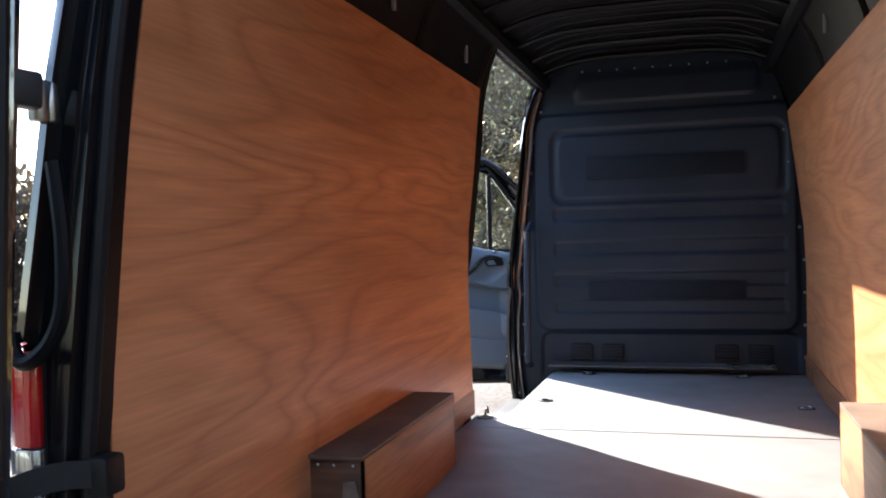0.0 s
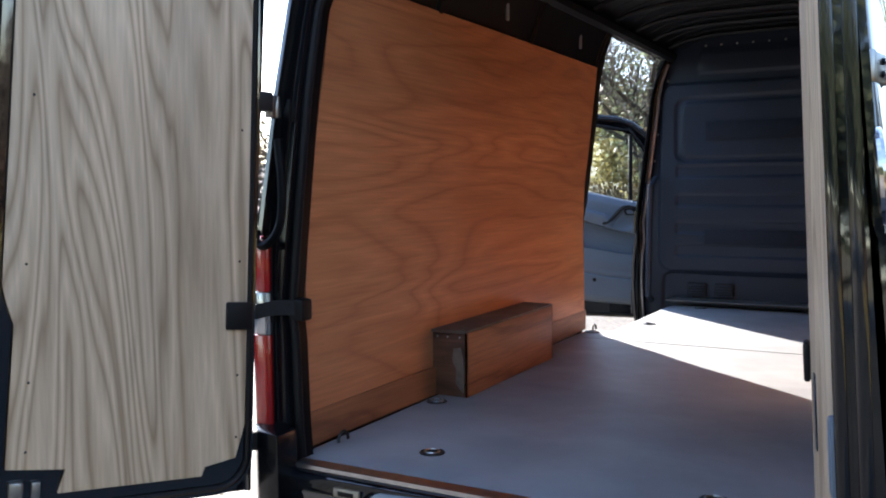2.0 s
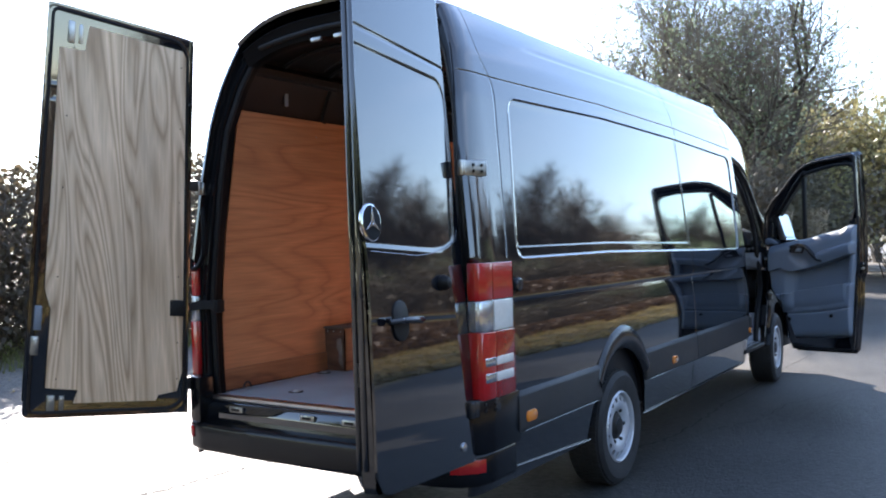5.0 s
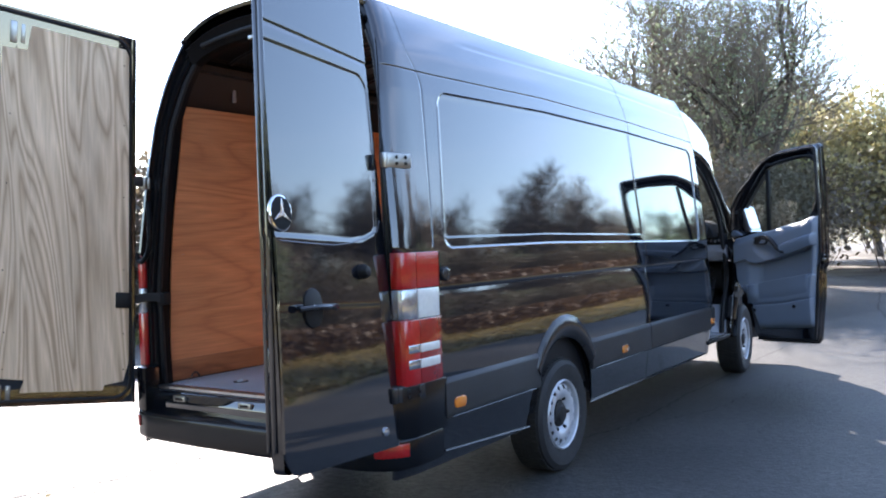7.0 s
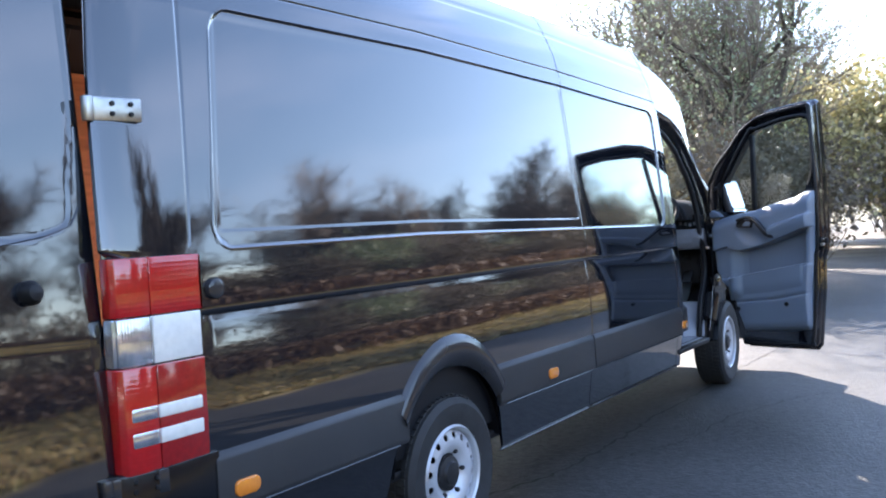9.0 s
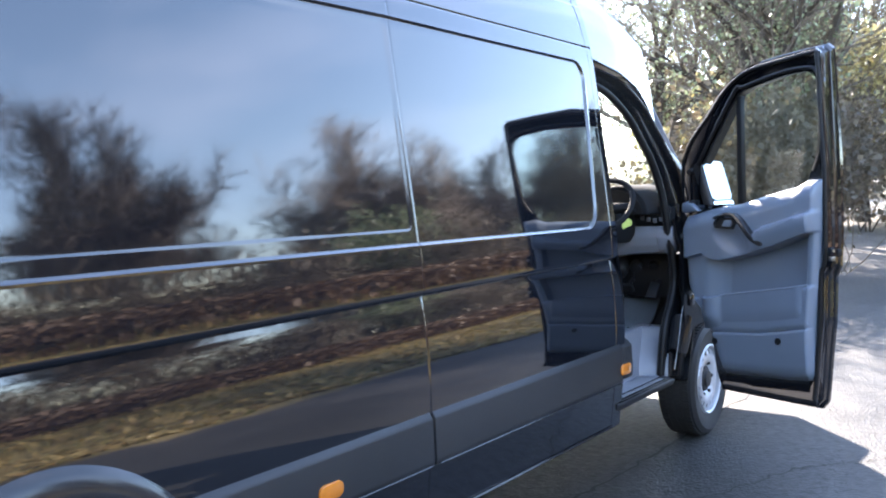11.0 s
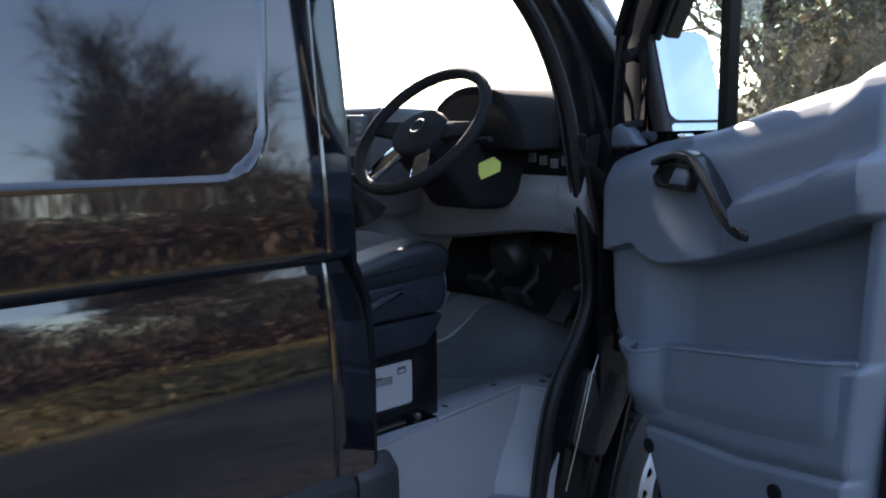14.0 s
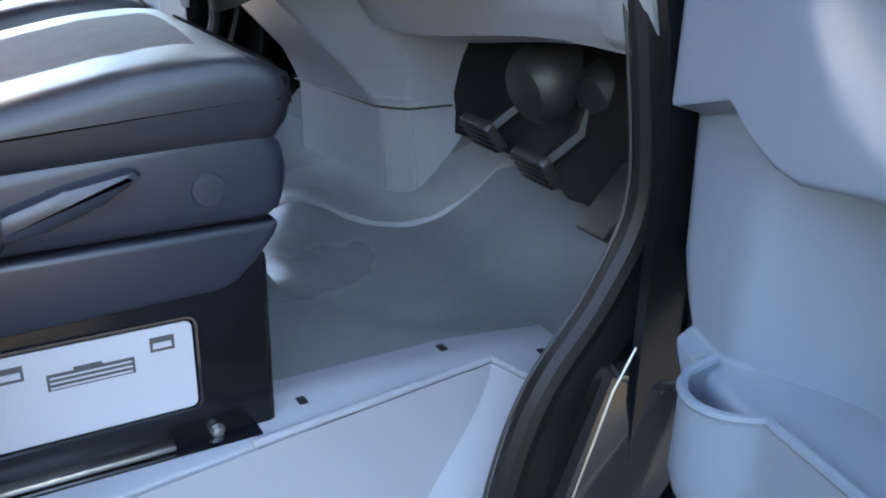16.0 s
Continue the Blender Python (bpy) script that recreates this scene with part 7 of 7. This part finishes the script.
# the ivy-clad clump ahead of the van
tree((-1.5, 15.5), 7.6, 11, "tall tree clad in dark green ivy beside the lane", stems=2, leaf=IVY, leaf_n=5200, leaf_size=0.06, ivy=IVY, ivy_n=2200, lean=0.07, low=3.3, ends=1500, end_size=0.4, end_w=0.005)
tree((-2.4, 21.5), 9.0, 12, "leaning tree with ivy on its limbs", stems=1, leaf=IVY, leaf_n=1500, leaf_size=0.09, ivy=IVY, ivy_n=2600, lean=0.14, low=4.0, ends=1500)
tree((-5.4, 23.0), 9.0, 13, "bare tree with ivy up its trunk", stems=1, leaf=IVY, leaf_n=700, leaf_size=0.09, ivy=IVY, ivy_n=2200, lean=0.12, low=4.0, ends=1500)
tree((-4.9, 18.5), 7.8, 17, "broad tree hung with ivy behind the hardstanding", stems=2, leaf=IVY, leaf_n=3200, leaf_size=0.06, ivy=IVY, ivy_n=2400, lean=0.12, low=2.5, ends=1500, end_size=0.4, end_w=0.005)
bare_a = tree((-3.6, 31.0), 9.0, 21, "bare winter tree with fine twigs", deepest=4, fine=2, ends=2500, end_size=0.6, end_w=0.008)
bare_b = tree((20.0, 14.3), 8.0, 22, "bare winter tree with a broad twiggy crown", deepest=4, stems=2, lean=0.13, wander=0.2, fine=2, ends=22000, end_size=0.75, end_w=0.011, twig_mat=DARKTWIG)
for x, y, z, rot in ((-2.5, 44.0, 1.1, 200), (-7.5, 55.0, 1.0, 140), (2.0, 66.0, 1.1, 10), (-3.0, 72.0, 1.0, 310)):
    tagged(copy_thing(bare_a, pose(x, y, ground_height(x, y), 0, 0, rot) @ Matrix.Scale(z, 4)), group="bare trees along the lane")
for x, y, z, rot in ((22.0, 24.0, 1.1, 100), (23.0, 30.5, 0.95, 60), (21.0, 38.0, 1.05, 200), (20.0, 47.0, 1.0, 300), (23.0, 5.0, 0.85, 20), (22.0, -6.0, 0.9, 150), (27.0, 19.5, 0.95, 270),
                     (28.0, 35.0, 1.1, 330), (25.0, 56.0, 1.2, 80), (29.0, 10.0, 1.0, 45), (32.0, 46.0, 1.2, 210)):
    tagged(copy_thing(bare_b, pose(x, y, ground_height(x, y), 0, 0, rot) @ Matrix.Scale(z * (0.62 if y < 18 else 0.95), 4)), group="bare trees across the verge")
for x, y, z, rot in ((10, 52, 0.9, 20), (13, 60, 1.0, 130), (8, 70, 1.0, 220), (17, 66, 1.0, 300), (14, 44, 0.9, 75), (20, 80, 1.2, 160), (12, 84, 1.2, 250), (27, 72, 1.2, 340), (16, 100, 1.5, 30), (30, 95, 1.6, 200)):
    tagged(copy_thing(bare_b, pose(x, y, ground_height(x, y), 0, 0, rot) @ Matrix.Scale(z * 0.74, 4)), group="bare trees across the verge")
# never in view: added behind the camera to darken the rear corner's reflections
for x, y, z, rot in ((-7.0, -21.0, 1.0, 40), (0.5, -24.0, 1.1, 190), (6.5, -20.0, 1.0, 100), (13.0, -22.0, 1.05, 290), (19.0, -27.0, 1.1, 10), (3.5, -31.0, 1.2, 330), (-12.0, -28.0, 1.1, 150)):
    tagged(copy_thing(bare_b, pose(x, y, ground_height(x, y), 0, 0, rot) @ Matrix.Scale(z, 4)), group="bare trees behind the hardstanding")
willow = tree((-2.6, 26.0), 5.2, 31, "yellowish thicket of thin upright stems", stems=7, deepest=3, lean=0.3, leaf=YELLOWLEAF, leaf_n=15000, leaf_size=0.14, thick=0.010, wander=0.2, name="bush", twig_mat=TWIG, fine=2, ends=6000, end_size=0.7, end_w=0.007)
for x, y, z, rot in ((-5.4, 27.5, 1.05, 240), (-0.3, 28.5, 1.0, 15), (-4.2, 32.0, 1.15, 70), (-1.0, 36.0, 1.0, 190), (1.6, 33.0, 0.95, 120), (-8.4, 30.0, 1.0, 330), (-6.0, 41.0, 1.2, 140), (-3.6, 50.0, 1.2, 20), (0.0, 58.0, 1.2, 250), (-5.5, 62.0, 1.4, 100), (3.5, 70.0, 1.3, 320)):
    tagged(copy_thing(willow, pose(x, y, ground_height(x, y), 0, 0, rot) @ Matrix.Scale(z, 4)), group="yellowish thickets")
thicket = tree((-1.6, 13.6), 3.2, 41, "tangled undergrowth of bare stems", stems=9, deepest=3, lean=0.35, leaf=HEDGELEAF, leaf_n=2500, leaf_size=0.09, thick=0.008, wander=0.24, name="bush", fine=2, ends=2200, end_size=0.45, end_w=0.005)
for x, y, z, rot in ((-0.9, 14.2, 0.9, 60), (-0.6, 15.6, 1.0, 150), (-1.9, 16.6, 1.0, 210), (-2.2, 19.5, 1.2, 300), (9.5, 10.0, 0.8, 80), (9.8, 15.0, 0.9, 170), (10.5, 21.0, 0.9, 250), (10.2, 4.5, 0.75, 0), (11.0, -3.0, 0.8, 120), (12.0, 27.0, 1.0, 40)):
    tagged(copy_thing(thicket, pose(x, y, ground_height(x, y), 0, 0, rot) @ Matrix.Scale(z, 4)), group="undergrowth bushes")
evergreen = tree((14.5, 18.5), 3.4, 51, "dense dark evergreen bush", stems=4, deepest=3, lean=0.25, leaf=IVY, leaf_n=11000, leaf_size=0.11, thick=0.012, name="bush", fine=2)
# the seven at negative y are unseen, added to block bright sky from reflections
for x, y, z, rot in ((16.0, 28.5, 0.8, 70), (17.0, 37.0, 1.0, 220), (16.0, 3.0, 0.8, 250), (9.8, 30.0, 0.8, 80), (9.0, 39.0, 0.9, 200), (9.5, 48.0, 1.0, 330), (-9.0, -15.0, 1.8, 10), (-4.0, -15.5, 2.0, 100), (1.0, -16.0, 2.1, 210), (5.5, -14.5, 2.0, 300), (9.5, -14.0, 1.9, 60), (13.0, -12.0, 1.6, 160), (16.0, -15.0, 1.7, 240)):
    tagged(copy_thing(evergreen, pose(x, y, ground_height(x, y), 0, 0, rot) @ Matrix.Scale(z, 4)), group="evergreen bushes")


def hedge(x_mid, y0, y1, high, deep, n_twig, n_leaf, seed, label, leaf_size=0.08, end_w=0.004):
    rng = random.Random(seed)
    ob = new("hedge")
    tagged(ob, label, "hedge", kind="stuff")
    tw, lv = Soup(), Soup()

    def crest(y):
        return high * (0.90 + 0.22 * noise.noise((y * 0.5, 7, 1)) + 0.10 * noise.noise((y * 2.3, 3, 1)))
    for _ in range(n_twig):
        y = rng.uniform(y0, y1)
        x = x_mid + rng.gauss(0, deep * 0.4) + 0.5 * math.sin(y * 0.13)
        p = Vector((x, y, ground_height(x, y) + rng.uniform(0.0, crest(y) * 0.85)))
        d = Vector((rng.gauss(0, 0.45), rng.gauss(0, 0.45), rng.uniform(0.2, 1.2))).normalized() * rng.uniform(0.3, 0.8)
        q = p + d
        q.z = min(q.z, crest(y) + rng.uniform(-0.15, 0.12))
        if rng.random() < 0.3:
            tw.limb(p, q, rng.uniform(0.005, 0.011), 0.003, 3)
        else:
            tw.sliver(p, q - p, end_w)
    for _ in range(n_leaf):
        y = rng.uniform(y0, y1)
        x = x_mid + rng.gauss(0, deep * 0.45) + 0.5 * math.sin(y * 0.13)
        lv.leaf(Vector((x, y, ground_height(x, y) + 0.05 + (crest(y) - 0.05) * rng.random() ** 1.35)), leaf_size * rng.uniform(0.6, 1.3), rng)
    tw.mesh("stems", DARKTWIG, ob)
    lv.mesh("leaves", HEDGELEAF, ob)
    return ob


hedge(-9.6, -6.0, 9.5, 3.05, 1.1, 27000, 60000, 61, "brown leafless hedge behind the hardstanding, lit from behind", 0.09, 0.007)
hedge(-9.4, 9.5, 55.0, 1.75, 1.1, 10000, 14000, 62, "brown leafless hedge running on into the distance", 0.12, 0.008)
hedge(15.5, -34.0, 56.0, 2.5, 2.2, 30000, 90000, 63, "dense brown undergrowth along the far side of the verge", 0.13, 0.010)


def scatter(name, label, x0, x1, y0, y1, n, seed, mat, size, flat, category, lift=0.0, blade=False):
    rng = random.Random(seed)
    s = Soup()
    for _ in range(n):
        y = rng.uniform(y0, y1)
        edge = x0 + 0.25 * math.sin(y * 0.35) + 0.15 * math.sin(y * 0.9 + 1) + 0.3 * noise.noise((y * 1.2, seed, 0))
        x = edge + (x1 - x0) * rng.random() ** 1.6
        z = ground_height(x, y)
        if blade:
            p, t = Vector((x, y, z - 0.01)), Vector((x + rng.gauss(0, 0.05), y + rng.gauss(0, 0.05), z + size * rng.uniform(0.5, 1.3)))
            i, w = len(s.v), Vector((rng.uniform(-1, 1), rng.uniform(-1, 1), 0)).normalized() * (0.010 + 0.006 * rng.random())
            s.v += [p - w, p + w, t]
            s.f.append((i, i + 1, i + 2))
        else:
            s.leaf(Vector((x, y, z + lift * rng.random())), size * rng.uniform(0.6, 1.5), rng, flat)
    ob = s.mesh(name, mat)
    tagged(ob, label, category, kind="stuff")
    return ob


scatter("leaf_litter", "brown and yellow fallen leaves along the verge", 5.25, 9.2, -14, 36, 30000, 71, LITTER, 0.11, 0.75, "leaves", 0.05)
scatter("verge_grass", "short mossy green grass on the verge", 5.2, 8.8, -12, 36, 9000, 72, GRASSM, 0.10, 0.0, "grass", blade=True)
scatter("dead_bracken", "tangle of dead brown bracken and grass", 8.2, 13.0, -14, 40, 34000, 73, FERN, 0.14, 0.1, "bracken", 0.9)
scatter("hedge_foot_grass", "green weeds at the foot of the hedge", -8.9, -7.7, -6, 20, 5000, 74, GRASSM, 0.22, 0.0, "grass", blade=True)


def litter_bits():
    rng = random.Random(81)
    s = Soup()
    for _ in range(1300):
        x, y = rng.uniform(-8, -0.9), rng.uniform(-3, 9)
        if rng.random() < 0.3:
            x = -7.8 + abs(rng.gauss(0, 0.8))
        s.leaf(Vector((x, y, 0.010)), rng.uniform(0.012, 0.05), rng, 0.9)
    ob = s.mesh("ground_litter", LITTER)
    return tagged(ob, "small dry leaves and grit on the hardstanding", "litter", kind="stuff")


litter_bits()
